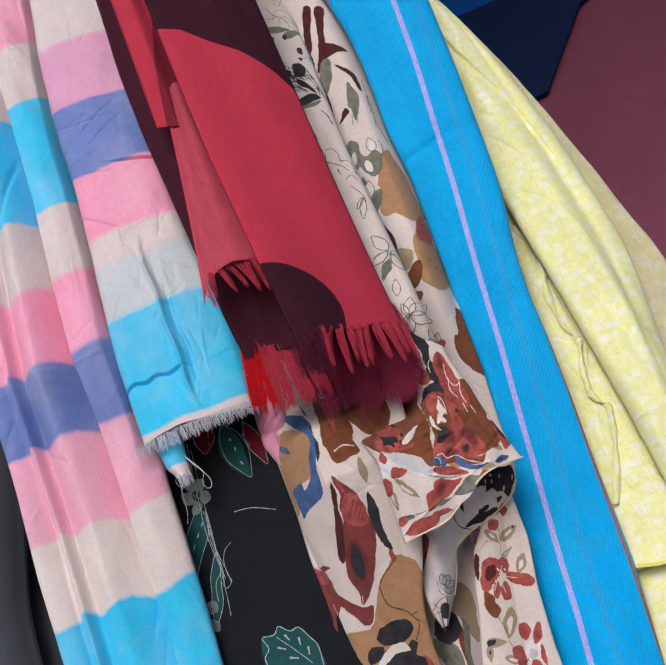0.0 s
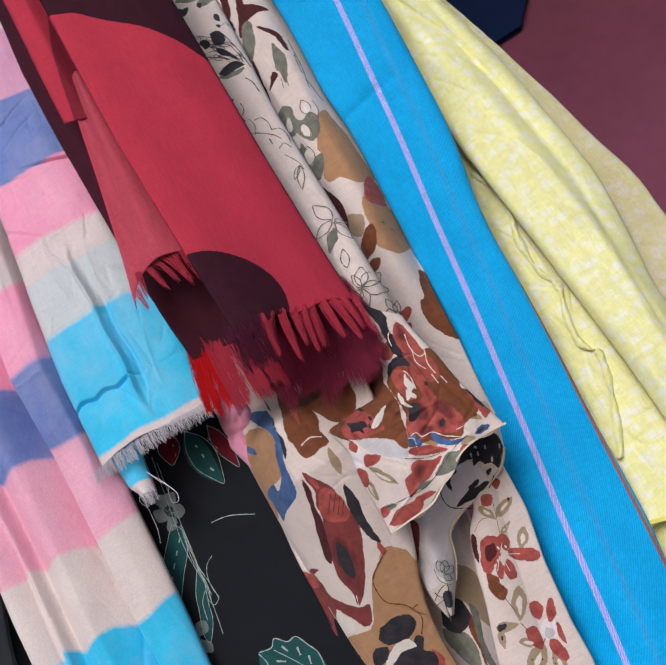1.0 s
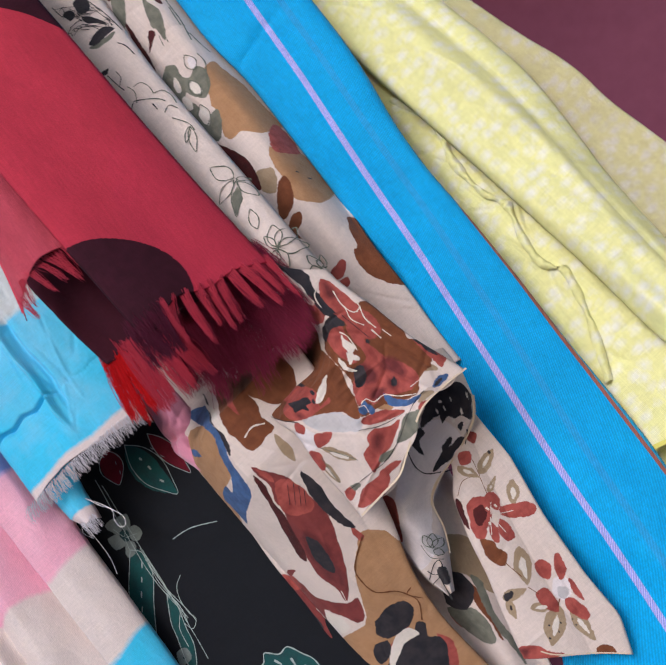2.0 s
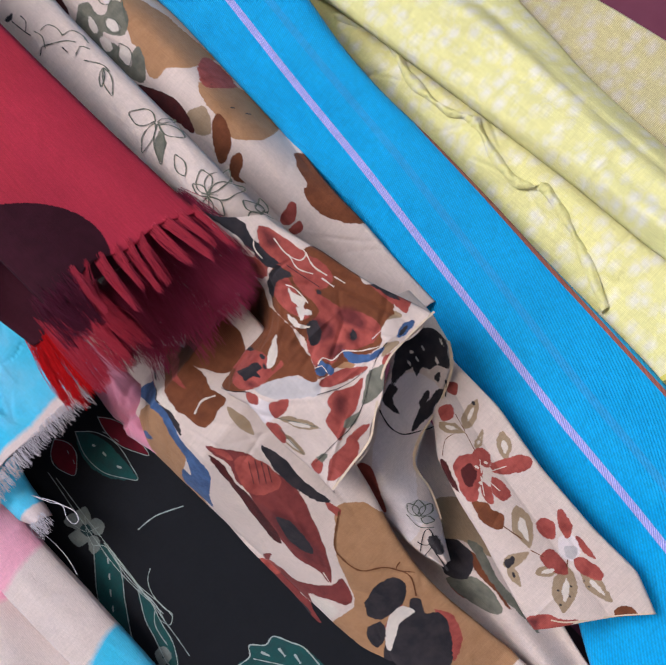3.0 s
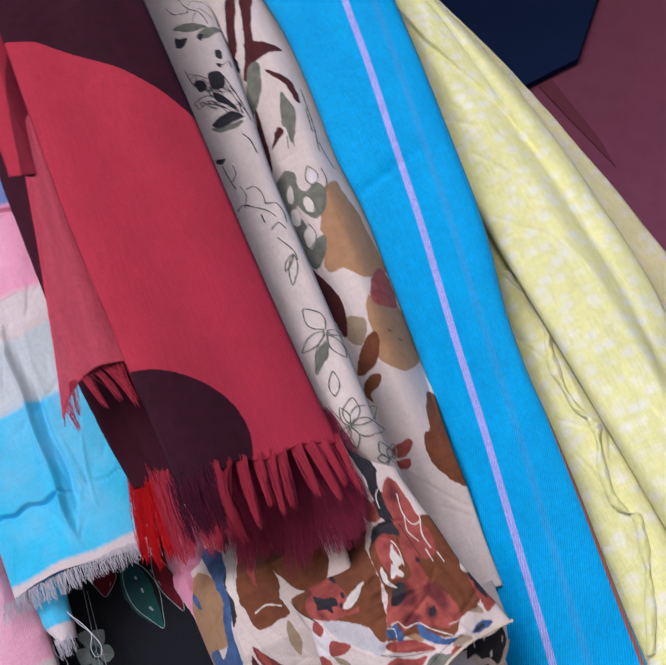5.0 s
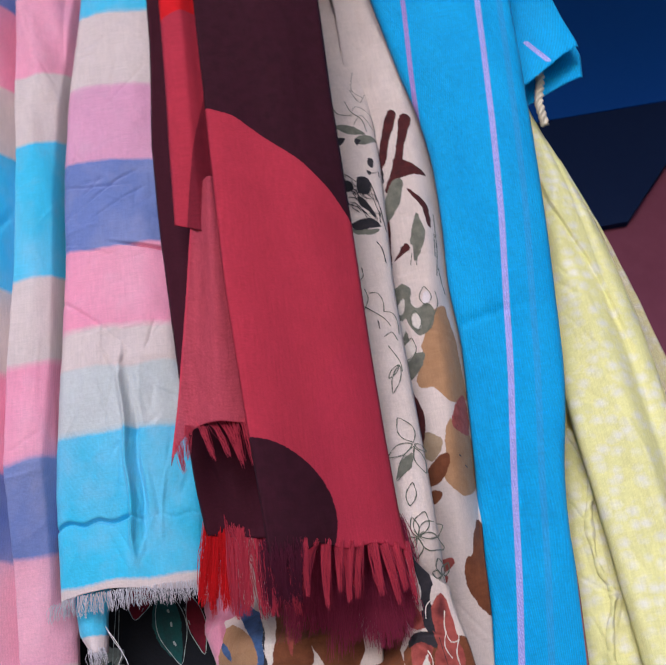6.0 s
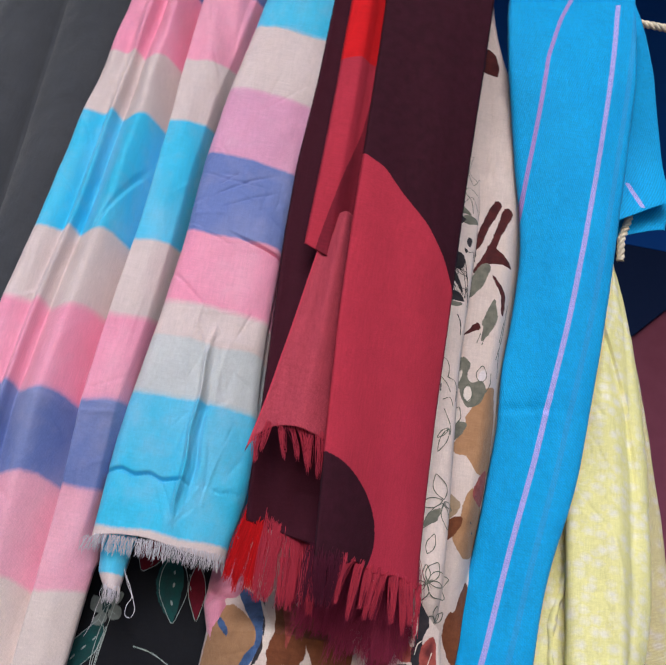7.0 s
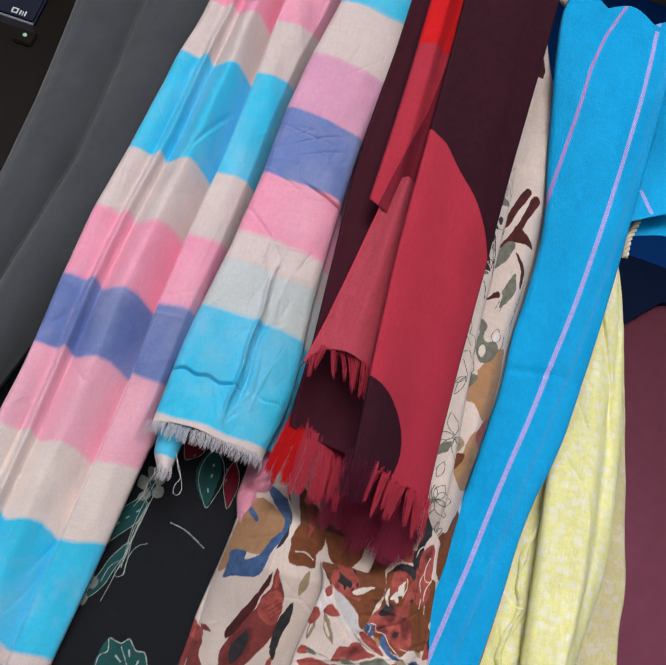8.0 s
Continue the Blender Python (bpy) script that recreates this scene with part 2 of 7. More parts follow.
mark_mat = solid("white_mark", (0.7, 0.7, 0.72), (0.75, 0.75, 0.77), 8, 0.5, 0.0)
lamp_mat = bpy.data.materials.new("green_indicator")
lamp_mat.use_nodes = True
lamp_mat.node_tree.nodes["Principled BSDF"].inputs["Emission Color"].default_value = (0.0, 0.55, 0.30, 1)
lamp_mat.node_tree.nodes["Principled BSDF"].inputs["Emission Strength"].default_value = 0.45


# ---- building helpers ----
def part(name, bm, material, parent, label=""):
    me = bpy.data.meshes.new(name)
    bm.to_mesh(me)
    bm.free()
    me.materials.append(material)
    ob = new(name, me)
    if parent is not None:
        ob.parent = parent
    if label:
        tagged(ob, label)
    return ob


def thing(name, at, label, category, group=""):
    ob = new(name)
    ob.empty_display_size = 0.05
    ob.location = at
    return tagged(ob, label, category, group)


def profile(*pairs):
    """A smooth curve x(z) through pairs of z, x."""
    p = sorted(pairs)
    zs, xs = np.array([a for a, _ in p]), np.array([b for _, b in p])
    fine = np.linspace(zs[0], zs[-1], 400)
    vals = np.interp(fine, zs, xs)
    k = 13
    pad = np.concatenate([2 * vals[0] - vals[k:0:-1], vals, 2 * vals[-1] - vals[-2:-k - 2:-1]])
    w = np.hanning(2 * k + 1)
    vals = np.convolve(pad, w / w.sum(), "valid")
    a0, a1 = (vals[1] - vals[0]) / (fine[1] - fine[0]), (vals[-1] - vals[-2]) / (fine[1] - fine[0])
    return lambda z: np.interp(z, fine, vals) + np.where(z < fine[0], (z - fine[0]) * a0, 0) + np.where(z > fine[-1], (z - fine[-1]) * a1, 0)


def lumps(x, z, size, seed=0, stretch=1.0):
    """Smooth noise, -1 to 1, over arrays."""
    g = np.random.RandomState(seed).uniform(-1, 1, (64, 64))
    a, b = x / size, z / (size * stretch)
    i, j = np.floor(a).astype(int), np.floor(b).astype(int)
    f, h = a - i, b - j
    f, h = f * f * (3 - 2 * f), h * h * (3 - 2 * h)
    at = lambda p, q: g[p % 64, q % 64]
    return (at(i, j) * (1 - f) + at(i + 1, j) * f) * (1 - h) + (at(i, j + 1) * (1 - f) + at(i + 1, j + 1) * f) * h


def creases(x, z, count, seed, x0, x1, z0, z1, deep=0.0011, steep=0.5):
    """Short random pressed creases over a stretch of cloth."""
    r = random.Random(seed)
    out = 0 * x
    for _ in range(count):
        cx, cz, a, n = r.uniform(x0, x1), r.uniform(z0, z1), r.gauss(math.pi / 2 if r.random() < steep else 0.3, 0.45), r.uniform(0.008, 0.035)
        s = (x - cx) * math.cos(a) + (z - cz) * math.sin(a)
        d = -(x - cx) * math.sin(a) + (z - cz) * math.cos(a) + 3.0 * r.uniform(-1, 1) * s * s
        w = r.uniform(0.0011, 0.0024)
        out = out + r.choice((-1, 1, 1)) * deep * r.uniform(0.4, 1.2) * np.exp(-(d / w) ** 2 - (s / n) ** 4)
    return out


class Cloth:
    """A hanging length of cloth between two side curves; depth(u, x, z) gives y. Its print is laid on in x and z."""

    def __init__(self, left, right, top, bottom, depth, cell=0.002, roll=0.006, wrinkle=0.0008, seed=1, crown=None):
        wide = float(np.max(np.abs(right(np.linspace(bottom if not callable(bottom) else bottom(0.5), top, 30)) - left(np.linspace(bottom if not callable(bottom) else bottom(0.5), top, 30)))))
        low = bottom if callable(bottom) else (lambda u: bottom + 0 * u)
        self.nu, self.nv = max(6, int(wide / cell)), max(6, int((top - float(np.min(low(np.linspace(0, 1, 9))))) / cell))
        u, v = np.meshgrid(np.linspace(0, 1, self.nu), np.linspace(0, 1, self.nv))
        start = crown if crown is not None else (lambda a: top + 0 * a)
        z = start(u) + (low(u) - start(u)) * v
        l, r = left(z), right(z)
        x = l + (r - l) * u
        y = depth(u, x, z) + 0 * x
        y = y + wrinkle * (lumps(x, z, 0.022, seed, 2.2) + 0.5 * lumps(x, z, 0.009, seed + 7, 1.5))
        edge = np.minimum(u, 1 - u) * (r - l)
        if roll:
            e = np.clip(1 - edge / roll, 0, 1)
            y = y + roll * 0.9 * (1 - np.sqrt(np.maximum(0, 1 - e * e)))
        self.u, self.x, self.y, self.z, self.wide = u, x, y, z, wide
        self.left, self.right, self.start, self.low = left, right, start, low
        self.layers = {}
        self.seed = seed

    def y_at(self, x, z):
        l, r = float(self.left(np.array(z))), float(self.right(np.array(z)))
        u = min(1, max(0, (x - l) / max(1e-6, r - l)))
        low = float(self.low(np.array(u)))
        top = float(self.start(np.array(u)))
        v = min(1, max(0, (z - top) / (low - top)))
        a, b = u * (self.nu - 1), v * (self.nv - 1)
        i, j = min(int(a), self.nu - 2), min(int(b), self.nv - 2)
        f, h = a - i, b - j
        q = self.y
        return float((q[j, i] * (1 - f) + q[j, i + 1] * f) * (1 - h) + (q[j + 1, i] * (1 - f) + q[j + 1, i + 1] * f) * h)

    def lay(self, layer, d):
        d = np.clip(d, -0.01, 0.01)
        self.layers[layer] = np.maximum(self.layers[layer], d) if layer in self.layers else d

    def along(self, x0, z0, x1, z1):
        dx, dz = x1 - x0, z1 - z0
        n = math.hypot(dx, dz)
        px, pz = self.x - (x0 + x1) / 2, self.z - (z0 + z1) / 2
        return (px * dx + pz * dz) / n / (n / 2), (px * dz - pz * dx) / n, n

    def oval(self, layer, x0, z0, x1, z1, w, wob=0.17):
        t, p, n = self.along(x0, z0, x1, z1)
        q = np.sqrt(t * t + (p / (w / 2)) ** 2) + wob * (lumps(self.x, self.z, 0.011, len(self.layers) + 3) + 0.7 * lumps(self.x, self.z, 0.005, len(self.layers) + 9))
        self.lay(layer, (1 - q) * min(w, n) / 2)

    def leaf(self, layer, x0, z0, x1, z1, w, bend=0.0):
        t, p, n = self.along(x0, z0, x1, z1)
        p = p + bend * n * (1 - t * t)
        half = w / 2 * np.maximum(0, 1 - t * t) ** 0.9 * (1 - 0.25 * t)
        d = half - np.abs(p) + 0.0008 * lumps(self.x, self.z, 0.006, 11) + 0.0005 * lumps(self.x, self.z, 0.003, 12)
        self.lay(layer, np.where(np.abs(t) < 1, d, -0.01))

    def patch(self, layer, *xz):
        """A ragged shape with the given corners."""
        px = self.x + 0.0006 * lumps(self.x, self.z, 0.007, 21) + 0.00035 * lumps(self.x, self.z, 0.0028, 22)
        pz = self.z + 0.0006 * lumps(self.x, self.z, 0.007, 23) + 0.00035 * lumps(self.x, self.z, 0.0028, 24)
        near, inside = 1.0 + 0 * px, np.zeros(px.shape, bool)
        corners = [Vector((xz[k], xz[k + 1])) for k in range(0, len(xz), 2)]
        count, rim = len(corners), []
        for k in range(count):
            p0, p1, p2, p3 = (corners[(k + j) % count] for j in (-1, 0, 1, 2))
            for t in (0.0, 0.33, 0.67):
                rim.append(p1 + (0.5 * ((p2 - p0) * t + (2 * p0 - 5 * p1 + 4 * p2 - p3) * t * t + (3 * p1 - p0 - 3 * p2 + p3) * t ** 3)) * 0.9 + (p2 - p1) * (0.1 * t))
        for k in range(len(rim)):
            (ax, az), (bx, bz) = rim[k], rim[k - 1]
            dx, dz = bx - ax, bz - az
            t = np.clip(((px - ax) * dx + (pz - az) * dz) / (dx * dx + dz * dz + 1e-12), 0, 1)
            near = np.minimum(near, np.hypot(px - ax - t * dx, pz - az - t * dz))
            if az != bz:
                inside ^= ((az > pz) != (bz > pz)) & (px < dx * (pz - az) / (bz - az) + ax)
        self.lay(layer, np.where(inside, near, -near) + 0.0003)

    def petals(self, layer, x, z, r, count=5, turn=0.3):
        for k in range(count):
            a = turn + k * 2 * math.pi / count
            self.oval(layer, x + r * 0.2 * math.cos(a), z + r * 0.2 * math.sin(a), x + r * math.cos(a), z + r * math.sin(a), r * 0.62, 0.1)

    def cut(self, layer, other):
        self.layers[layer] = np.minimum(self.layers[layer], -self.layers[other])

    def build(self, name, material, parent, label="", thick=0.0006):
        me = bpy.data.meshes.new(name)
        nu, nv = self.nu, self.nv
        co = np.stack([self.x, self.y, self.z], -1).reshape(-1, 3)
        i = (np.arange(nv - 1)[:, None] * nu + np.arange(nu - 1)[None]).reshape(-1)
        faces = np.stack([i, i + nu, i + nu + 1, i + 1], -1)
        me.vertices.add(len(co))
        me.vertices.foreach_set("co", co.reshape(-1))
        me.loops.add(faces.size)
        me.loops.foreach_set("vertex_index", faces.reshape(-1))
        me.polygons.add(len(faces))
        me.polygons.foreach_set("loop_start", np.arange(len(faces)) * 4)
        me.polygons.foreach_set("use_smooth", np.ones(len(faces), bool))
        me.update(calc_edges=True)
        uv = me.uv_layers.new(name="UVMap")
        flat = np.stack([self.u * self.wide, self.z], -1).reshape(-1, 2)
        uv.data.foreach_set("uv", flat[faces.reshape(-1)].reshape(-1))
        for n in material.node_tree.nodes:
            if n.type == "ATTRIBUTE" and n.attribute_name not in self.layers:
                self.layers[n.attribute_name] = 0 * self.x - 0.01
        for key, values in self.layers.items():
            a = me.attributes.new(key, "FLOAT", "POINT")
            a.data.foreach_set("value", values.reshape(-1).astype(np.float32))
        me.materials.append(material)
        ob = new(name, me)
        ob.parent = parent
        if thick:
            s = ob.modifiers.new("thickness", "SOLIDIFY")
            s.thickness, s.offset = thick, -1
        if label:
            tagged(ob, label)
        self.object = ob
        return ob


class Strokes:
    """Thin printed or sewn lines that lie on a cloth, gathered into one mesh."""

    def __init__(self, cloth, lift=0.0007):
        self.cloth, self.lift, self.bm = cloth, lift, bmesh.new()

    def line(self, w, *xz):
        pts = [Vector((xz[k], xz[k + 1])) for k in range(0, len(xz), 2)]
        fine = []
        for k in range(len(pts) - 1):
            p0, p1, p2, p3 = pts[max(0, k - 1)], pts[k], pts[k + 1], pts[min(len(pts) - 1, k + 2)]
            n = max(2, int((p2 - p1).length / 0.002))
            for s in range(n):
                t = s / n
                fine.append(0.5 * ((2 * p1) + (p2 - p0) * t + (2 * p0 - 5 * p1 + 4 * p2 - p3) * t * t + (3 * p1 - p0 - 3 * p2 + p3) * t ** 3))
        fine.append(pts[-1])
        last = None
        for k, p in enumerate(fine):
            d = fine[min(k + 1, len(fine) - 1)] - fine[max(0, k - 1)]
            if d.length < 1e-9:
                continue
            d.normalize()
            half = w / 2 * (0.7 + 0.3 * math.sin(k * 1.7) * math.sin(k * 0.6))
            side = Vector((-d.y, d.x)) * half
            pair = []
            for q in (p + side, p - side):
                pair.append(self.bm.verts.new((q.x, self.cloth.y_at(q.x, q.y) - self.lift, q.y)))
            if last:
                self.bm.faces.new((last[0], last[1], pair[1], pair[0]))
            last = pair

    def ring(self, w, x0, z0, x1, z1, wide, pointed=True):
        """The outline of a leaf or petal."""
        a, b = Vector((x0, z0)), Vector((x1, z1))
        d = b - a
        n = Vector((-d.y, d.x)).normalized() * wide / 2
        pts = [a, a + d * 0.25 + n * 0.8, a + d * 0.55 + n, a + d * 0.85 + n * (0.45 if pointed else 0.8), b, a + d * 0.85 - n * (0.45 if pointed else 0.8), a + d * 0.55 - n, a + d * 0.25 - n * 0.8, a]
        self.line(w, *[v for p in pts for v in p])

    def build(self, name, material, label=""):
        return tagged(part(name, self.bm, material, None, label), kind="stuff")


def tassel(bm, at, length, count, spread, lean, thick, rnd, merge=0.5, droop=0.0, ragged=0.001, loose=1.0):
    """A bunch of loose threads hanging from at: thin three-sided tubes."""
    for _ in range(count):
        o = Vector((rnd.uniform(-spread, spread), rnd.uniform(-0.0012, 0.0012), rnd.uniform(-0.0005 - ragged * 0.3, ragged)))
        end = Vector((lean * length + o.x * merge + rnd.gauss(0, spread * 0.35 * loose), rnd.gauss(droop, 0.0012), -length * rnd.uniform(0.82, 1.08)))
        bow = Vector((rnd.gauss(0, 0.0014 * loose), rnd.gauss(-0.0012, 0.001), 0))
        curl = Vector((rnd.gauss(0, 0.0006 * loose), rnd.gauss(0, 0.0005 * loose), 0))
        rings = []
        for s in range(6):
            t = s / 5
            c = at + o * (1 - t ** 0.75) + Vector((end.x * t ** 0.75, end.y * t, end.z * t)) + bow * math.sin(math.pi * t) + curl * math.sin(2 * math.pi * t)
            r = thick * (1 - 0.4 * t)
            rings.append([bm.verts.new(c + Vector((r * math.cos(a), r * math.sin(a), 0))) for a in (0.5, 2.6, 4.7)])
        for a, b in zip(rings, rings[1:]):
            for k in range(3):
                bm.faces.new((a[k], a[(k + 1) % 3], b[(k + 1) % 3], b[k]))


def fringe(parent, name, material, xs, zline, yline, length, count, spread, thick=0.00028, lean=0.0, seed=3, merge=0.5, label="", ragged=0.001, loose=1.0, sway=0.06):
    rnd = random.Random(seed)
    for x in xs:
        bm = bmesh.new()
        tassel(bm, Vector((x, yline(x), zline(x))), (length(x) if callable(length) else length) * rnd.uniform(0.85, 1.1), count, spread, (lean(x) if callable(lean) else lean) + rnd.gauss(0, sway), thick, rnd, merge, 0.0, ragged, loose)
        part(name, bm, material, parent, label)


def slab(name, material, parent, x0, x1, y0, y1, z0, z1, bevel=0.004, label=""):
    bm = bmesh.new()
    bmesh.ops.create_cube(bm, size=1)
    for v in bm.verts:
        v.co = Vector(((x0 + x1) / 2 + v.co.x * (x1 - x0), (y0 + y1) / 2 + v.co.y * (y1 - y0), (z0 + z1) / 2 + v.co.z * (z1 - z0)))
    if bevel:
        bmesh.ops.bevel(bm, geom=list(bm.edges), offset=bevel, segments=2, affect="EDGES")
    return part(name, bm, material, parent, label)


def prism(name, material, parent, outline, y0, y1, label=""):
    """A flat board with an outline in x and z."""
    bm = bmesh.new()
    front = [bm.verts.new((x, y0, z)) for x, z in outline]
    back = [bm.verts.new((x, y1, z)) for x, z in outline]
    bm.faces.new(front)
    bm.faces.new(back[::-1])
    for k in range(len(outline)):
        n = (k + 1) % len(outline)
        bm.faces.new((front[k], back[k], back[n], front[n]))
    bmesh.ops.recalc_face_normals(bm, faces=list(bm.faces))
    return part(name, bm, material, parent, label)


# ---- the place ----
ground = slab("ground", ground_mat, None, -60, 60, -60, 60, -0.3, 0.0, 0)
tagged(ground, "pale grey concrete ground", "ground", kind="structure")
wall = slab("wall_back", wall_paint, None, -6, 6, 2.48, 2.7, 0.0, 5.2, 0)
tagged(wall, "dull maroon painted wall behind the scarves", "wall", kind="structure")
navy = prism("wall_panel_navy", navy_paint, None, [(-0.05, 2.663), (0.755, 2.661), (0.965, 2.885), (1.25, 2.99), (1.25, 3.012), (-0.05, 3.028)], 2.455, 2.479)
tagged(navy, "dark navy painted wall panel with a slanted end", "wall panel", kind="structure")
blue_panel = prism("wall_panel_blue", blue_paint, None, [(-0.05, 3.030), (2.2, 2.985), (2.2, 4.045), (-0.05, 4.045)], 2.452, 2.479)
tagged(blue_panel, "royal blue painted panel above the navy one", "wall panel", kind="structure")
# Shadow band under the navy panel, put in as a darker tapering strip.
strip = prism("shade_strip", strip_shade_mat, None, [(0.642, 2.655), (0.68, 2.655), (0.705, 2.44), (0.702, 2.36), (0.694, 2.40)], 2.4755, 2.479)
tagged(strip, "soft shadow band on the wall, put in as a darker strip", "strip", kind="structure")
# Unseen slab, added to keep the upper sky's light off the scarf tops.
sky_block = slab("ceiling", sky_block_mat, None, -6, 6, -1.6, 2.479, 4.05, 4.17, 0)
tagged(sky_block, "unseen grey slab added overhead to block light from the sky", "ceiling", kind="structure")
cabinet = slab("wall_left", brown_paint, None, -6, -0.30, 2.30, 2.479, 0.0, 4.049, 0)
tagged(cabinet, "dark brown laminate wall beside the maroon one", "wall", kind="structure")

# ---- things: rope, scarves from the charcoal one to the yellow one ----
ROPE_Y, ROPE_Z = 0.93, 2.345


def hang(y, z, top=2.43, start=2.24):
    """Draw the cloth in to the rope at its upper end."""
    t = np.clip((z - start) / (top - start), 0, 1)
    t = t * t * (3 - 2 * t)
    return y * (1 - t) + (ROPE_Y - 0.016) * t


def bump(u, a, b, power=0.7):
    s = np.clip((u - a) / (b - a), 0, 1)
    return np.sin(math.pi * s) ** power


def twist_rope(name, pts, radius, parent, label=""):
    """A three-strand rope through the given points."""
    bm = bmesh.new()
    path, total = [], 0.0
    for a, b in zip(pts, pts[1:]):
        a, b = Vector(a), Vector(b)
        n = max(2, int((b - a).length / 0.002))
        path += [a.lerp(b, k / n) for k in range(n)]
    path.append(Vector(pts[-1]))
    for s in range(3):
        last, run = None, 0.0
        for k, p in enumerate(path):
            d = (path[min(k + 1, len(path) - 1)] - path[max(0, k - 1)]).normalized()
            side = d.cross(Vector((0, 1, 0)))
            side = side.normalized() if side.length > 1e-3 else Vector((1, 0, 0))
            other = d.cross(side)
            run = k * 0.002
            a = run / 0.022 * 2 * math.pi + s * 2 * math.pi / 3
            c = p + (side * math.cos(a) + other * math.sin(a)) * radius * 0.52
            ring = [bm.verts.new(c + (side * math.cos(q) + other * math.sin(q)) * radius * 0.56) for q in [i * math.pi / 3 for i in range(6)]]
            if last:
                for i in range(6):
                    bm.faces.new((last[i], last[(i + 1) % 6], ring[(i + 1) % 6], ring[i]))
            last = ring
    for f in bm.faces:
        f.smooth = True
    return part(name, bm, rope_mat, parent, label)


line = thing("clothesline", (0, ROPE_Y, ROPE_Z), "twisted cream cotton rope strung across, carrying the scarves", "rope")


def hold(ob, parent):
    """Keep a part where it was built, under a parent that stands elsewhere."""
    ob.parent = parent
    ob.matrix_parent_inverse = Matrix.Translation(parent.location).inverted()
    return ob


hold(twist_rope("line_rope", [(-2.5, ROPE_Y, 2.66), (-0.3, ROPE_Y, 2.425), (0.05, ROPE_Y, 2.395), (0.12, ROPE_Y, 2.345), (0.25, ROPE_Y, 2.335), (2.5, ROPE_Y, 2.30)], 0.0048, None), line)
hold(twist_rope("loose_end", [(0.275, 0.950, 2.350), (0.287, 0.966, 2.31), (0.2935, 0.968, 2.275), (0.298, 0.985, 2.235), (0.300, 0.995, 2.20), (0.290, 1.0, 2.09), (0.282, 1.003, 2.06), (0.284, 1.01, 2.035)], 0.0048, None), line)
hold(twist_rope("knot_end", [(0.083, 0.902, 2.312), (0.091, 0.902, 2.333), (0.101, 0.904, 2.350), (0.115, 0.906, 2.360), (0.132, 0.912, 2.374)], 0.0048, None), line)


def scarf(name, label, x, y, group="scarves on the line"):
    return thing(name, (x, y, ROPE_Z), label, "scarf", group)


def put(c, name, material, parent, label="", thick=0.0006):
    ob = c.build(name, material, None, label, thick)
    hold(ob, parent)
    return ob


# charcoal wrap
s = scarf("charcoal_wrap", "plain charcoal grey knitted wrap hanging in soft folds", -0.45, 0.98)
c = Cloth(profile((2.36, -0.535), (2.137, -0.524), (1.97, -0.513), (1.85, -0.512), (1.6, -0.52), (1.1, -0.54)), profile((2.36, -0.33), (1.9, -0.34), (1.5, -0.43), (1.1, -0.44)), 2.435, 1.05,
          lambda u, x, z: hang(0.985 - 0.018 * bump(u, 0.05, 0.45) - 0.022 * bump(u, 0.45, 0.95) + 0.006 * lumps(x, z, 0.09, 5, 3), z), 0.004, 0.012, 0.0012, 21)
put(c, "front_layer", charcoal, s, "", 0.0015)
c = Cloth(profile((2.36, -0.52), (1.1, -0.50)), profile((2.36, -0.34), (1.1, -0.40)), 2.435, 1.2, lambda u, x, z: hang(1.03 + 0.01 * np.sin(u * 9), z), 0.006, 0.01, 0.001, 22)
put(c, "back_layer", charcoal, s, "", 0.0015)

# striped scarf
s = scarf("striped_scarf", "pleated cotton scarf striped in pink, cyan, beige and periwinkle, fringed end", -0.24, 0.87)
STRIPED = s


THIN = profile((2.36, -0.298), (2.13, -0.312), (2.02, -0.319), (1.92, -0.322), (1.857, -0.329), (1.785, -0.335), (1.73, -0.338), (1.6, -0.346), (1.4, -0.362))
MIDDLE = profile((2.36, -0.285), (2.114, -0.302), (2.009, -0.309), (1.918, -0.313), (1.845, -0.320), (1.778, -0.325), (1.6, -0.337), (1.4, -0.352))
LAST = profile((2.36, -0.245), (2.16, -0.256), (2.035, -0.2557), (1.897, -0.2582), (1.815, -0.2631), (1.748, -0.2665), (1.624, -0.270), (1.54, -0.277), (1.45, -0.286), (1.3, -0.298))


def long_base(z):
    return 0.893 + 0.30 * np.maximum(0, 1.70 - z)


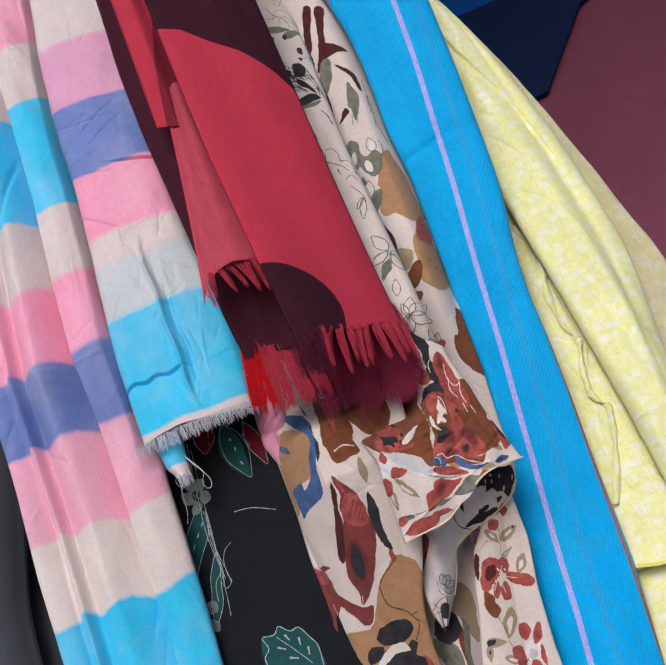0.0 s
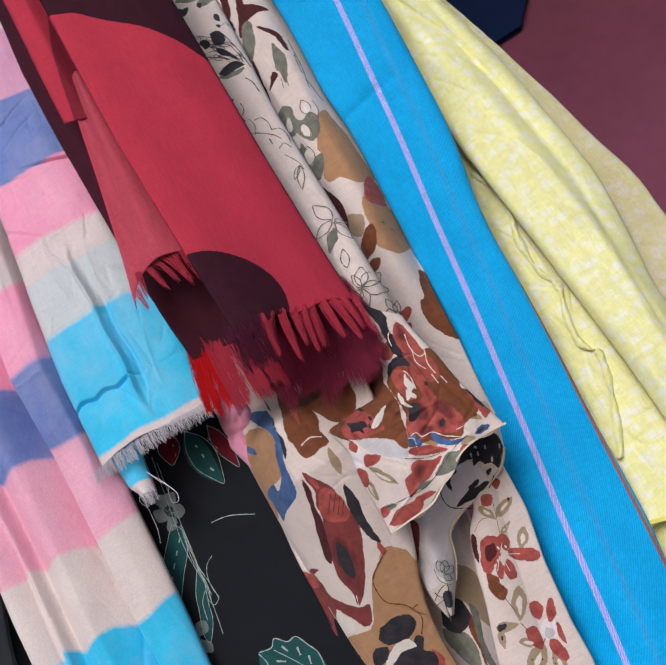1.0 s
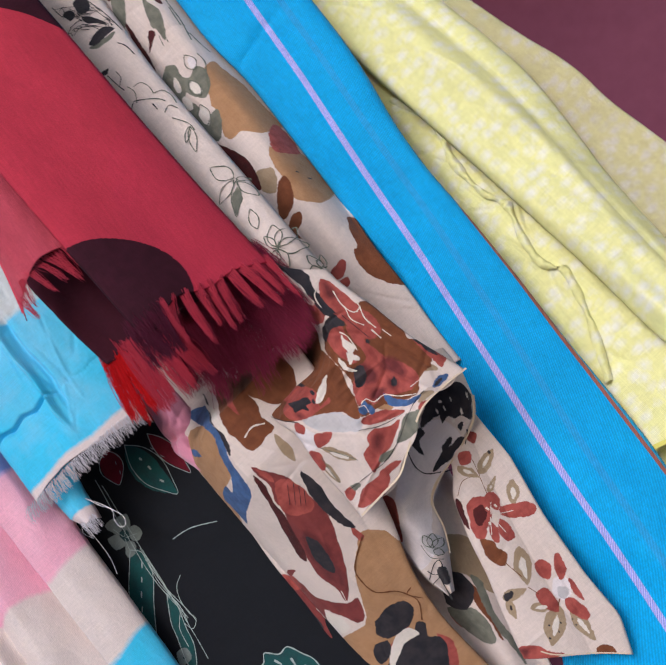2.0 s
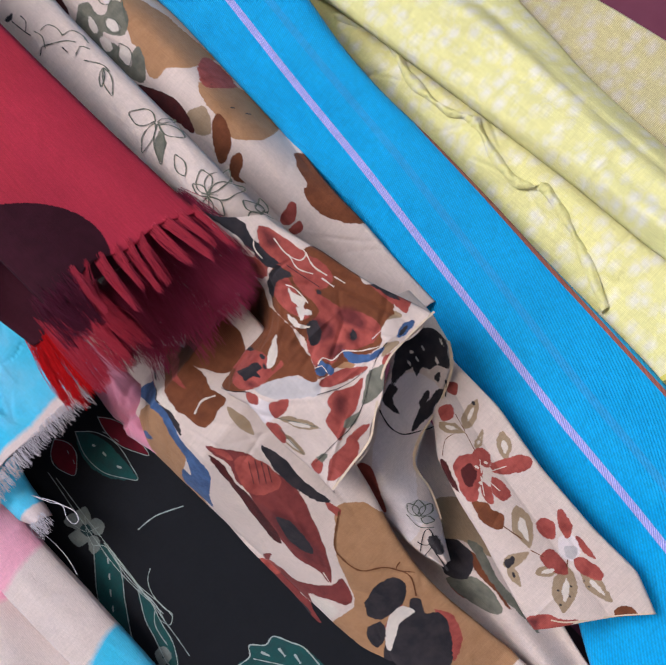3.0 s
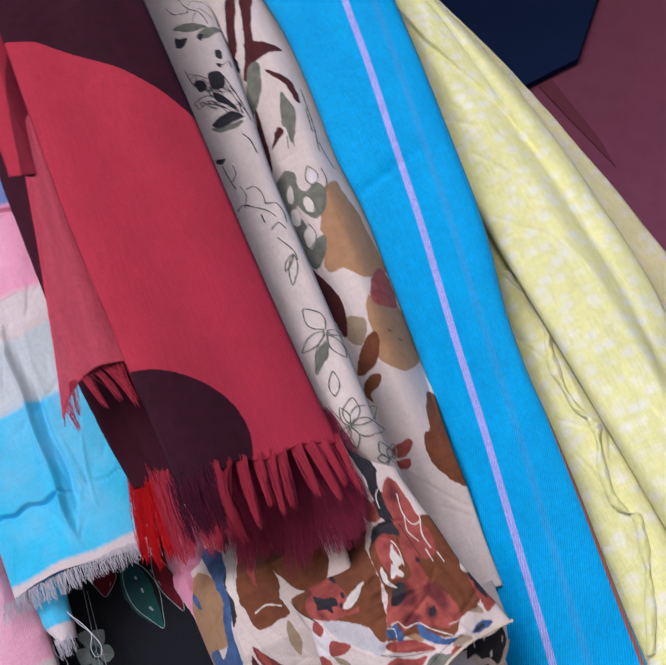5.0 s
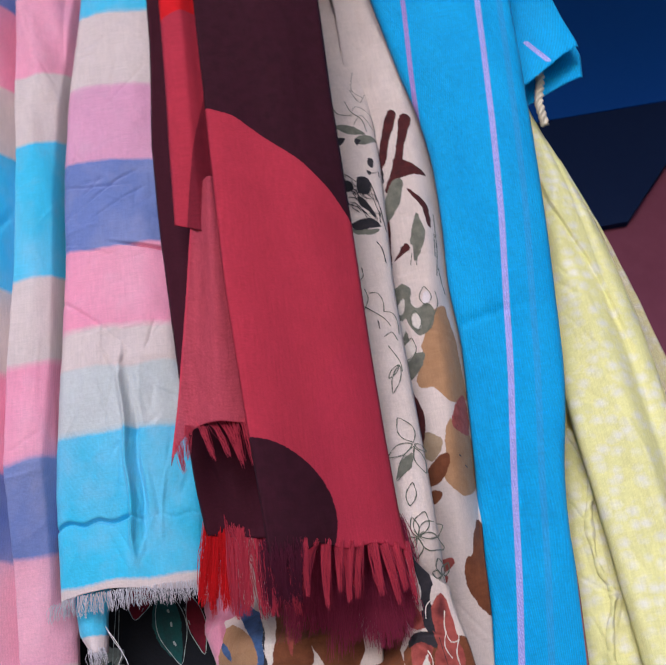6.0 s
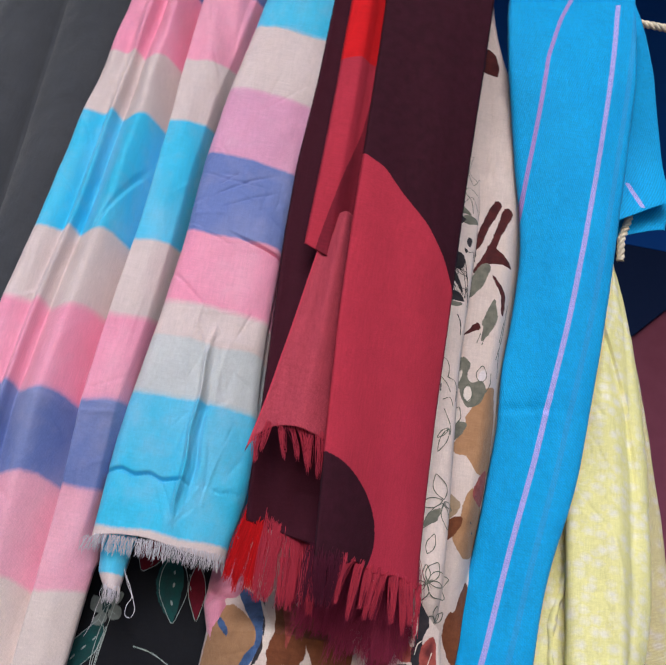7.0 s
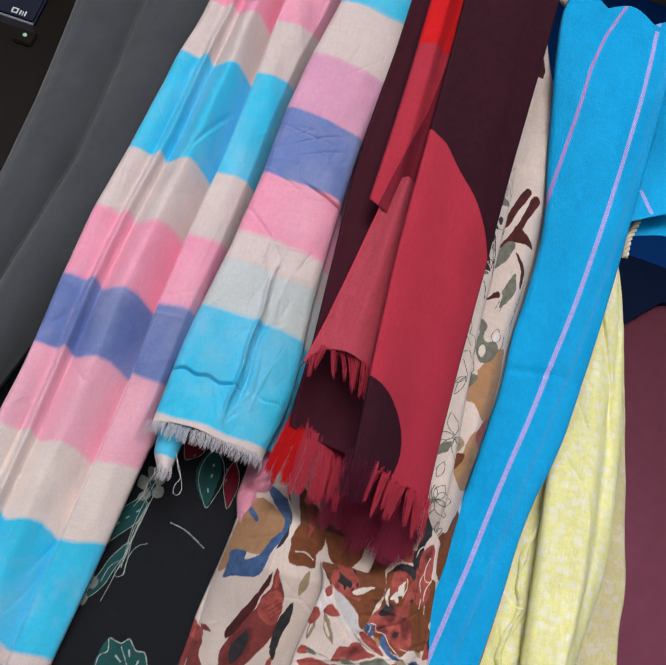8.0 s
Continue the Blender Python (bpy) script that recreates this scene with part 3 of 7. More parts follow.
def long_depth(u, x, z):
    """A thin ridge, a broad rounded pleat and a last pleat that laps over it."""
    y = long_base(z) + 0.004 - 0.010 * bump(u, -0.05, 0.17, 0.7)
    y = y - 0.017 * np.exp(-((x - THIN(z)) / 0.0058) ** 2)
    t = np.clip((x - MIDDLE(z)) / (LAST(z) - MIDDLE(z)), 0, 1)
    swell = np.where(t < 0.42, 0.006 - 0.027 * np.sin(np.clip(t / 0.42, 0, 1) * math.pi / 2), -0.021 + 0.046 * np.clip((t - 0.42) / 0.58, 0, 1) ** 1.4)
    deep = 0.4 + 0.6 * np.clip((z - 1.40) / 0.3, 0, 1)
    y = np.where(x > MIDDLE(z), long_base(z) + swell * deep, y)
    a = np.clip((x - LAST(z)) / 0.0055, 0, 1)
    y = y - 0.050 * deep * np.sin(a * math.pi / 2) + 0.016 * np.clip((x - LAST(z) - 0.022) / 0.03, 0, 1) ** 1.5
    y = y + 0.035 * np.clip((u - 0.88) / 0.12, 0, 1) * np.clip((z - 1.56) * 20, 0, 1)
    y = y - 0.003 * lumps(x, z, 0.03, 15, 4.0) - 0.0022 * np.sin((x + 0.25 * z) * 170) * np.clip((z - 1.95) * 6, 0, 1)
    y = y + 0.003 * np.exp(-((x + 0.283 - 0.35 * (z - 1.93)) / 0.0022) ** 2) * np.clip((z - 1.87) * 30, 0, 1) * np.clip((1.99 - z) * 30, 0, 1)
    y = y + creases(x, z, 80, 3, -0.39, -0.21, 1.34, 2.2, 0.0009, 0.8)
    return hang(y, z)


c = Cloth(profile((2.36, -0.325), (2.10, -0.343), (2.03, -0.352), (1.883, -0.362), (1.79, -0.371), (1.70, -0.374), (1.60, -0.380), (1.52, -0.392), (1.445, -0.400), (1.32, -0.41)),
          profile((2.36, -0.160), (2.17, -0.180), (2.06, -0.194), (1.983, -0.198), (1.888, -0.200), (1.796, -0.204), (1.707, -0.212), (1.60, -0.218), (1.57, -0.224), (1.44, -0.238), (1.34, -0.250)),
          2.435, 1.322, long_depth, 0.0013, 0.005, 0.0011, 31)


def past(edge, wide):
    return np.clip((c.x - edge) / wide + 0.5, 0, 1)


off = -0.006 + 0.011 * np.clip((1.78 - c.z) / 0.3, 0, 1) + 0.004 * np.exp(-((c.x - THIN(c.z)) / 0.007) ** 2) - 0.004 * past(MIDDLE(c.z), 0.008) + 0.006 * past(MIDDLE(c.z) + 0.018, 0.018) - 0.008 * past(LAST(c.z) - 0.012, 0.02) + 0.007 * past(LAST(c.z) + 0.035, 0.05) + 0.0025 * lumps(c.x, c.z, 0.03, 2)
near = long_base(c.z) - c.y
c.layers["band"] = c.z + 0.30 * near * np.clip((c.z - 1.3) / 0.95, 0, 1) * np.clip((2.3 - c.z) * 8, 0, 1) - off
put(c, "pleated_length", long_bands, s)
LONG = c
rnd = random.Random(5)
fx = np.linspace(-0.405, -0.255, 46)
fringe_parts = []


def hang_fringe(parent, name, *args, **kw):
    before = set(bpy.data.objects)
    fringe(None, name, *args, **kw)
    for ob in [o for o in scene.collection.objects if o not in before]:
        hold(ob, parent)


hang_fringe(s, "tassel", pale_thread, fx, lambda x: 1.324, lambda x: c.y_at(x, 1.325), 0.016, 5, 0.0016, 0.0003, 0.0, 6)


def panel_depth(u, x, z):
    y = 0.876 - 0.014 * bump(u, -0.02, 1.02, 0.5) + 0.17 * np.maximum(0, 1.78 - z) + 0.006 * u
    w = 0.0012 * np.sin(z * 90)
    y = y - 0.0075 * np.exp(-((x + 0.157 + w + 0.02 * (1.79 - z)) / 0.0024) ** 2) * np.clip((1.80 - z) * 20, 0, 1) * np.clip((z - 1.60) * 30, 0, 1)
    y = y + 0.0055 * np.exp(-((x + 0.1505 + w) / 0.0026) ** 2) * np.clip((1.78 - z) * 12, 0, 1) * np.clip((z - 1.62) * 30, 0, 1)
    crease = np.exp(-((z - 1.645 + 0.05 * (x + 0.19) + 0.0015 * np.sin(x * 240)) / 0.0016) ** 2)
    y = y + 0.0012 * np.abs(np.sin(x * 900)) * crease + 0.0052 * crease * np.clip((-0.150 - x) * 60, 0, 1)
    y = y + 0.0060 * np.exp(-((z - 1.893 + 0.25 * (x + 0.14)) / 0.0016) ** 2) * np.clip((x + 0.165) * 40, 0, 1)
    y = y + 0.0018 * np.exp(-((z - 1.83 + 0.9 * (x + 0.19)) / 0.003) ** 2) * np.clip((-0.155 - x) * 40, 0, 1)
    y = y + creases(x, z, 40, 8, -0.22, -0.10, 1.59, 2.15, 0.0007, 0.4) + creases(x, z, 20, 9, -0.175, -0.13, 1.60, 1.80, 0.0012, 1.0) + creases(x, z, 10, 10, -0.20, -0.11, 1.90, 2.0, 0.0014, 0.0)
    return hang(y, z)


c = Cloth(profile((2.36, -0.165), (2.174, -0.186), (2.063, -0.200), (1.986, -0.206), (1.89, -0.207), (1.832, -0.211), (1.797, -0.213), (1.75, -0.219), (1.712, -0.224), (1.676, -0.228), (1.58, -0.231)),
          profile((2.36, -0.075), (2.185, -0.088), (2.111, -0.090), (2.046, -0.101), (1.985, -0.107), (1.932, -0.108), (1.88, -0.108), (1.80, -0.107), (1.75, -0.105), (1.695, -0.099), (1.641, -0.098), (1.60, -0.106), (1.57, -0.110)),
          2.435, lambda u: 1.586 + 0.004 * np.sin(u * 5), panel_depth, 0.0010, 0.008, 0.0014, 41)
c.layers["band"] = c.z + 0.003 * lumps(c.x, c.z, 0.03, 9) + 0.004 * (c.u - 0.5) * (c.z > 1.7)
put(c, "fringed_end", panel_bands, s)
PANEL = c
hang_fringe(s, "tassel", pale_thread, np.linspace(-0.227, -0.109, 54), lambda x: 1.588, lambda x: PANEL.y_at(x, 1.590) + 0.0005, 0.016, 6, 0.0013, 0.00028, 0.02, 8)
# turned-back strip seen at the side of the fringed end
c = Cloth(profile((1.90, -0.112), (1.75, -0.108), (1.6, -0.108)), profile((1.90, -0.104), (1.83, -0.092), (1.72, -0.090), (1.6, -0.094)), 1.90, 1.60, lambda u, x, z: 0.897 + 0.15 * np.maximum(0, 1.78 - z) + 0.012 * u, 0.002, 0.004, 0.0006, 43)
c.layers["band"] = c.z * 1.0
put(c, "turned_edge", panel_bands, s)
# frayed corner below the fringed end
c = Cloth(profile((1.60, -0.224), (1.575, -0.221), (1.559, -0.219), (1.542, -0.209)), profile((1.60, -0.19), (1.573, -0.194), (1.541, -0.196)), 1.60, 1.543, lambda u, x, z: 0.918 - 0.010 * bump(u, 0, 1), 0.0012, 0.003, 0.0016, 44)
c.layers["band"] = c.z * 1.0
put(c, "frayed_corner", tail_bands, s)
TAIL = c
hang_fringe(s, "tassel", pale_thread, np.linspace(-0.208, -0.197, 6), lambda x: 1.546, lambda x: 0.911, 0.016, 9, 0.0016, 0.00026, 0.1, 12)
hang_fringe(s, "tassel", pale_thread, np.linspace(-0.232, -0.219, 5), lambda x: 1.583, lambda x: 0.892, 0.015, 6, 0.0016, 0.00026, -0.2, 13)
bm = bmesh.new()
loop = [(-0.200, 0.915, 1.572), (-0.194, 0.918, 1.560), (-0.188, 0.92, 1.550), (-0.183, 0.92, 1.540), (-0.179, 0.92, 1.530), (-0.181, 0.92, 1.523), (-0.186, 0.92, 1.524), (-0.187, 0.92, 1.532), (-0.184, 0.92, 1.541), (-0.190, 0.919, 1.551), (-0.197, 0.916, 1.566)]


def yarn(bm, pts, r):
    last = None
    for k, p in enumerate(pts):
        p = Vector(p)
        d = (Vector(pts[min(k + 1, len(pts) - 1)]) - Vector(pts[max(0, k - 1)])).normalized()
        a = d.cross(Vector((0, 1, 0))).normalized()
        b = d.cross(a)
        ring = [bm.verts.new(p + (a * math.cos(q) + b * math.sin(q)) * r) for q in (0.3, 2.4, 4.5)]
        if last:
            for i in range(3):
                bm.faces.new((last[i], last[(i + 1) % 3], ring[(i + 1) % 3], ring[i]))
        last = ring


def smooth_path(pts, n=6):
    out = []
    for k in range(len(pts) - 1):
        p0, p1, p2, p3 = (Vector(pts[max(0, min(len(pts) - 1, k + j))]) for j in (-1, 0, 1, 2))
        for s_ in range(n):
            t = s_ / n
            out.append(tuple(0.5 * ((2 * p1) + (p2 - p0) * t + (2 * p0 - 5 * p1 + 4 * p2 - p3) * t * t + (3 * p1 - p0 - 3 * p2 + p3) * t ** 3)))
    return out + [tuple(pts[-1])]


yarn(bm, smooth_path(loop), 0.0003)
hold(part("loose_thread", bm, pale_thread, None), s)
bm = bmesh.new()
yarn(bm, smooth_path([(-0.205, 0.905, 1.548), (-0.214, 0.93, 1.53), (-0.216, 0.935, 1.515), (-0.221, 0.94, 1.503)]), 0.00022)
hold(part("loose_thread", bm, pale_thread, None), s)

# black scarf with leaves
s = scarf("black_leaf_scarf", "black voile scarf printed with teal leaves and outlined flowers", -0.2, 0.985)
BLACK = s
c = Cloth(profile((1.75, -0.275), (1.5, -0.29), (1.1, -0.33)), profile((1.75, -0.08), (1.5, -0.09), (1.3, -0.10), (1.1, -0.11)), 1.75, 1.12,
          lambda u, x, z: 0.988 - 0.2 * (z - 1.48) + 0.004 * np.sin(u * 7 + z * 3), 0.0013, 0.004, 0.0009, 51)
BC = c
c.leaf("teal", -0.1590, 1.5970, -0.1490, 1.5320, 0.0261, -0.06)
c.leaf("red", -0.1770, 1.6070, -0.1870, 1.5750, 0.0225)
c.leaf("red", -0.1350, 1.5890, -0.1270, 1.5370, 0.0160)
c.patch("teal", -0.2040, 1.3780, -0.1900, 1.3760, -0.1830, 1.3820, -0.1730, 1.3730, -0.1630, 1.3730, -0.1560, 1.3600, -0.1510, 1.3490, -0.1530, 1.3250, -0.1880, 1.3280, -0.2070, 1.3400, -0.2100, 1.3540)
c.patch("teal", -0.2178, 1.5255, -0.2109, 1.5168, -0.2149, 1.4982, -0.2298, 1.4784, -0.2437, 1.4583, -0.2553, 1.4408, -0.2604, 1.4483, -0.2568, 1.4703, -0.2456, 1.4920, -0.2304, 1.5117)
c.patch("teal", -0.2168, 1.4758, -0.2162, 1.4634, -0.2227, 1.4420, -0.2275, 1.4253, -0.2393, 1.4091, -0.2411, 1.4192, -0.2344, 1.4393, -0.2294, 1.4550)
c.patch("grey", -0.2218, 1.5565, -0.2118, 1.5565, -0.2103, 1.5469, -0.2177, 1.5426)
c.patch("grey", -0.2100, 1.5545, -0.2003, 1.5518, -0.2027, 1.5426, -0.2109, 1.5406)
c.patch("grey", -0.2094, 1.5398, -0.1998, 1.5389, -0.1993, 1.5291, -0.2085, 1.5277)
c.patch("grey", -0.2166, 1.5343, -0.2104, 1.5279, -0.2169, 1.5203, -0.2235, 1.5221)
c.patch("grey", -0.2274, 1.5462, -0.2170, 1.5422, -0.2186, 1.5326, -0.2275, 1.5338)
c.patch("star", -0.2154, 1.5432, -0.2090, 1.5405, -0.2109, 1.5339, -0.2166, 1.5343)
c.patch("grey", -0.2589, 1.4392, -0.2510, 1.4384, -0.2498, 1.4286, -0.2579, 1.4258)
c.patch("grey", -0.2429, 1.4312, -0.2337, 1.4288, -0.2360, 1.4200, -0.2462, 1.4202)
c.patch("grey", -0.2478, 1.4156, -0.2393, 1.4091, -0.2403, 1.4006, -0.2493, 1.4047)
c.patch("grey", -0.2615, 1.4160, -0.2529, 1.4131, -0.2556, 1.4018, -0.2650, 1.4052)
c.patch("grey", -0.2672, 1.4246, -0.2580, 1.4222, -0.2594, 1.4148, -0.2689, 1.4165)
c.patch("grey", -0.2546, 1.4249, -0.2465, 1.4213, -0.2489, 1.4135, -0.2564, 1.4168)
c.oval("star", -0.2562, 1.4340, -0.2555, 1.4300, 0.0026)
c.oval("star", -0.2413, 1.4257, -0.2403, 1.4224, 0.0026)
c.oval("star", -0.2600, 1.4106, -0.2595, 1.4067, 0.0026)
put(c, "front_layer", black_cloth, s)
k = Strokes(c)
k.line(0.00090, -0.2178, 1.5255, -0.2109, 1.5168, -0.2149, 1.4982, -0.2298, 1.4784, -0.2437, 1.4583, -0.2553, 1.4408, -0.2604, 1.4483, -0.2568, 1.4703, -0.2456, 1.4920, -0.2304, 1.5117, -0.2178, 1.5255)
k.line(0.00090, -0.2168, 1.4758, -0.2162, 1.4634, -0.2227, 1.4420, -0.2275, 1.4253, -0.2393, 1.4091, -0.2411, 1.4192, -0.2344, 1.4393, -0.2294, 1.4550, -0.2168, 1.4758)
k.line(0.00150, -0.2166, 1.5105, -0.2198, 1.5068)
k.line(0.00150, -0.2249, 1.5011, -0.2280, 1.4972)
k.line(0.00150, -0.2328, 1.4914, -0.2362, 1.4867)
k.line(0.00150, -0.2405, 1.4807, -0.2437, 1.4769)
k.line(0.00150, -0.2473, 1.4705, -0.2493, 1.4652)
k.line(0.00150, -0.2513, 1.4580, -0.2523, 1.4530)
k.line(0.00090, -0.2018, 1.5935, -0.2109, 1.5406, -0.2177, 1.4951, -0.2157, 1.4473)
k.line(0.00090, -0.2002, 1.5857, -0.2076, 1.5292, -0.2142, 1.4837, -0.2155, 1.4546)
k.line(0.00090, -0.2089, 1.5184, -0.2145, 1.4745, -0.2210, 1.4318, -0.2249, 1.4102)
k.line(0.00090, -0.2129, 1.5065, -0.2140, 1.4789, -0.2115, 1.4495, -0.2119, 1.4405)
k.line(0.00090, -0.2096, 1.5208, -0.2159, 1.4894, -0.2149, 1.4608, -0.2198, 1.4403)
k.line(0.00090, -0.1967, 1.4794, -0.2058, 1.4743, -0.2113, 1.4634, -0.2122, 1.4500, -0.2106, 1.4426, -0.2184, 1.4377, -0.2214, 1.4458)
k.line(0.00090, -0.2196, 1.4541, -0.2277, 1.4448, -0.2313, 1.4283)
k.line(0.00120, -0.1812, 1.5072, -0.1615, 1.5031, -0.1375, 1.4906)
k.line(0.00060, -0.2145, 1.5378, -0.2179, 1.5495)
k.line(0.00060, -0.2137, 1.5374, -0.2052, 1.5469)
k.line(0.00060, -0.2134, 1.5363, -0.2035, 1.5325)
k.line(0.00060, -0.2146, 1.5360, -0.2187, 1.5241)
k.ring(0.00090, -0.1590, 1.5970, -0.1490, 1.5320, 0.0271)
k.ring(0.00090, -0.1770, 1.6070, -0.1870, 1.5750, 0.0234)
k.ring(0.00090, -0.1350, 1.5890, -0.1270, 1.5370, 0.0160)
k.line(0.00240, -0.1560, 1.5790, -0.1550, 1.5760)
k.line(0.00240, -0.1540, 1.5680, -0.1540, 1.5640)
k.line(0.00240, -0.1540, 1.5520, -0.1520, 1.5480)
k.line(0.00075, -0.1760, 1.5930, -0.1770, 1.5900)
k.line(0.00075, -0.1780, 1.5840, -0.1800, 1.5810)
k.line(0.00075, -0.1410, 1.5780, -0.1400, 1.5750)
k.line(0.00075, -0.1380, 1.5670, -0.1370, 1.5630)
k.line(0.00150, -0.2030, 1.3780, -0.1900, 1.3760, -0.1830, 1.3820, -0.1730, 1.3730, -0.1630, 1.3730, -0.1560, 1.3600, -0.1510, 1.3490, -0.1530, 1.3290)
k.line(0.00150, -0.2040, 1.3770, -0.2010, 1.3650, -0.2080, 1.3580, -0.2080, 1.3450)
k.line(0.00120, -0.1890, 1.3730, -0.1760, 1.3550, -0.1630, 1.3350)
k.line(0.00270, -0.1800, 1.3720, -0.1770, 1.3650)
k.line(0.00270, -0.1670, 1.3640, -0.1680, 1.3560)
k.line(0.00270, -0.1920, 1.3630, -0.1840, 1.3580)
k.line(0.00270, -0.1840, 1.3490, -0.1750, 1.3450)
k.line(0.00270, -0.1610, 1.3520, -0.1630, 1.3440)
hold(k.build("printed_line", white_ink), s)
c = Cloth(profile((2.35, -0.30), (1.6, -0.46), (1.1, -0.47)), profile((2.35, -0.15), (1.6, -0.15), (1.1, -0.2)), 2.435, 1.1, lambda u, x, z: hang(1.055 + 0.008 * np.sin(u * 11), z), 0.006, 0.006, 0.001, 52)
put(c, "back_layer", black_cloth, s)

# crumpled pink end
s = scarf("pink_scarf", "crumpled plain pink cotton scarf tucked behind the fringes", -0.105, 0.96)
c = Cloth(profile((1.70, -0.125), (1.60, -0.119), (1.55, -0.122), (1.52, -0.112)), profile((1.70, -0.08), (1.59, -0.086), (1.55, -0.088), (1.52, -0.104)), 1.70, lambda u: 1.518 + 0.012 * np.abs(u - 0.4),
          lambda u, x, z: 0.952 - 0.012 * bump(u, 0, 1) + creases(x, z, 16, 19, -0.125, -0.08, 1.51, 1.62, 0.0022, 0.4) + 0.006 * np.exp(-((z - 1.556 + 0.4 * (x + 0.1)) / 0.004) ** 2), 0.0015, 0.004, 0.0022, 61)
put(c, "crumpled_end", pink_cloth, s)
c = Cloth(profile((2.35, -0.12), (1.65, -0.12)), profile((2.35, -0.09), (1.65, -0.09)), 2.435, 1.68, lambda u, x, z: hang(0.965 - 0.01 * bump(u, 0, 1), z), 0.003, 0.004, 0.001, 62)
put(c, "hanging_length", pink_cloth, s)

# red scarf
s = scarf("red_scarf", "red and maroon cotton scarf with round print and long fringes", 0.0, 0.83)


def red_depth(u, x, z):
    y = 0.774 + (0.083 - 0.10 * (z - 1.54)) * u - 0.006 * bump(u, 0, 1, 0.8)
    y = y + 0.0016 * np.sin((u * 1.1 + z * 0.6) * 9)
    return hang(y, z)


c = Cloth(profile((2.36, -0.050), (2.10, -0.046), (1.957, -0.045), (1.865, -0.045), (1.785, -0.044), (1.676, -0.039), (1.593, -0.034), (1.547, -0.032)),
          profile((2.36, 0.072), (2.12, 0.067), (1.98, 0.063), (1.853, 0.062), (1.736, 0.060), (1.663, 0.060), (1.595, 0.061), (1.55, 0.063)),
          2.435, lambda u: 1.556 + 0.019 * np.clip(u * 2.6, 0, 1) - 0.002 * np.sin(u * 14), red_depth, 0.0018, 0.003, 0.0007, 71)
RF = c
curve = profile((-0.08, 1.965), (-0.043, 1.954), (-0.022, 1.946), (0.0, 1.926), (0.028, 1.903), (0.049, 1.877), (0.063, 1.848), (0.10, 1.76))
c.lay("dark", (c.z - curve(c.x)) * 0.8)
q = np.sqrt(((c.x + 0.043) / 0.059) ** 2 + ((c.z - 1.597) / 0.060) ** 2)
c.lay("dark", (1 - q) * 0.06)
q = np.sqrt(((c.x - 0.062) / 0.058) ** 2 + ((c.z - 1.63) / 0.11) ** 2)
c.lay("shade", (1 - q) * 0.05)
put(c, "front_layer", red_cloth, s)
c = Cloth(profile((2.36, -0.082), (2.04, -0.082), (1.966, -0.083), (1.868, -0.085)), profile((2.36, -0.040), (1.86, -0.040)), 2.435, lambda u: 1.862 - 0.02 * u, lambda u, x, z: hang(0.795 + 0.004 * np.clip((1.93 - z) / 0.06, 0, 1) - 0.005 * bump(u, 0, 0.7) * np.clip((z - 1.86) / 0.08, 0, 1) + 0.012 * np.clip((u - 0.5) * 3, 0, 1), z), 0.0018, 0.002, 0.0006, 73)
c.lay("bright", (c.z - 2.085 - 0.3 * (c.x + 0.06)) * 0.7)
# Right side darker: shadow beside the front layer and under-cloth, painted in.
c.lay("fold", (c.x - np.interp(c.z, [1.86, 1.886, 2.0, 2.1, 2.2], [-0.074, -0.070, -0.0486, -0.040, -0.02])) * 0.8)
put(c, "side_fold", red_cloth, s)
c = Cloth(profile((1.90, -0.066), (1.837, -0.075), (1.777, -0.083), (1.702, -0.094), (1.65, -0.104)), profile((1.90, -0.040), (1.65, -0.034)), 1.90, lambda u: 1.654 + 0.031 * (1 - np.exp(-9 * u)) - 0.009 * u,
          lambda u, x, z: 0.800 - 0.004 * bump(u, 0, 1) + 0.004 * np.sin(u * 8), 0.0018, 0.0025, 0.0008, 74)
put(c, "sheer_end", dusty_cloth, s, "dusty red sheer end with a rolled hem")
SH = c
bm = bmesh.new()
zs = [1.86, 1.83, 1.80, 1.77, 1.74, 1.71, 1.685, 1.660]
yarn(bm, smooth_path([(float(SH.left(np.array(z))) + 0.0010, SH.y_at(float(SH.left(np.array(z))) + 0.001, z) - 0.0004, z) for z in zs], 8), 0.0009)
hold(part("rolled_hem", bm, red_thread, None), s)
# layers behind
c = Cloth(profile((2.36, -0.100), (2.094, -0.103), (1.975, -0.108), (1.886, -0.107), (1.75, -0.100), (1.692, -0.0970), (1.64, -0.0965), (1.55, -0.088)), profile((2.36, 0.03), (1.7, 0.03), (1.5, 0.056)), 2.435, lambda u: np.interp(u, [0, 0.25, 0.4, 0.6, 0.85, 1.0], [1.612, 1.604, 1.598, 1.592, 1.588, 1.588]),
          lambda u, x, z: hang(0.832 + 0.030 * np.clip((1.69 - z) / 0.08, 0, 1) * np.clip((-0.02 - x) * 30, 0, 1) + 0.75 * np.maximum(0, x + 0.03) + 0.003 * np.sin(u * 17) + creases(x, z, 26, 27, -0.1, 0.0, 1.56, 1.75, 0.0014, 0.8), z), 0.0022, 0.004, 0.0014, 75)
put(c, "back_layer", maroon_cloth, s, "plain maroon layer behind the red one")
BK = c


hang_fringe(s, "tassel", scarlet_thread, np.linspace(-0.090, -0.073, 9), lambda x: 1.614 + 0.3 * (x + 0.083), lambda x: 0.866, 0.058, 44, 0.0036, 0.0003, lambda x: -0.12 + 9 * (x + 0.083), 21, 0.6, ragged=0.030, loose=0.8, sway=0.10)
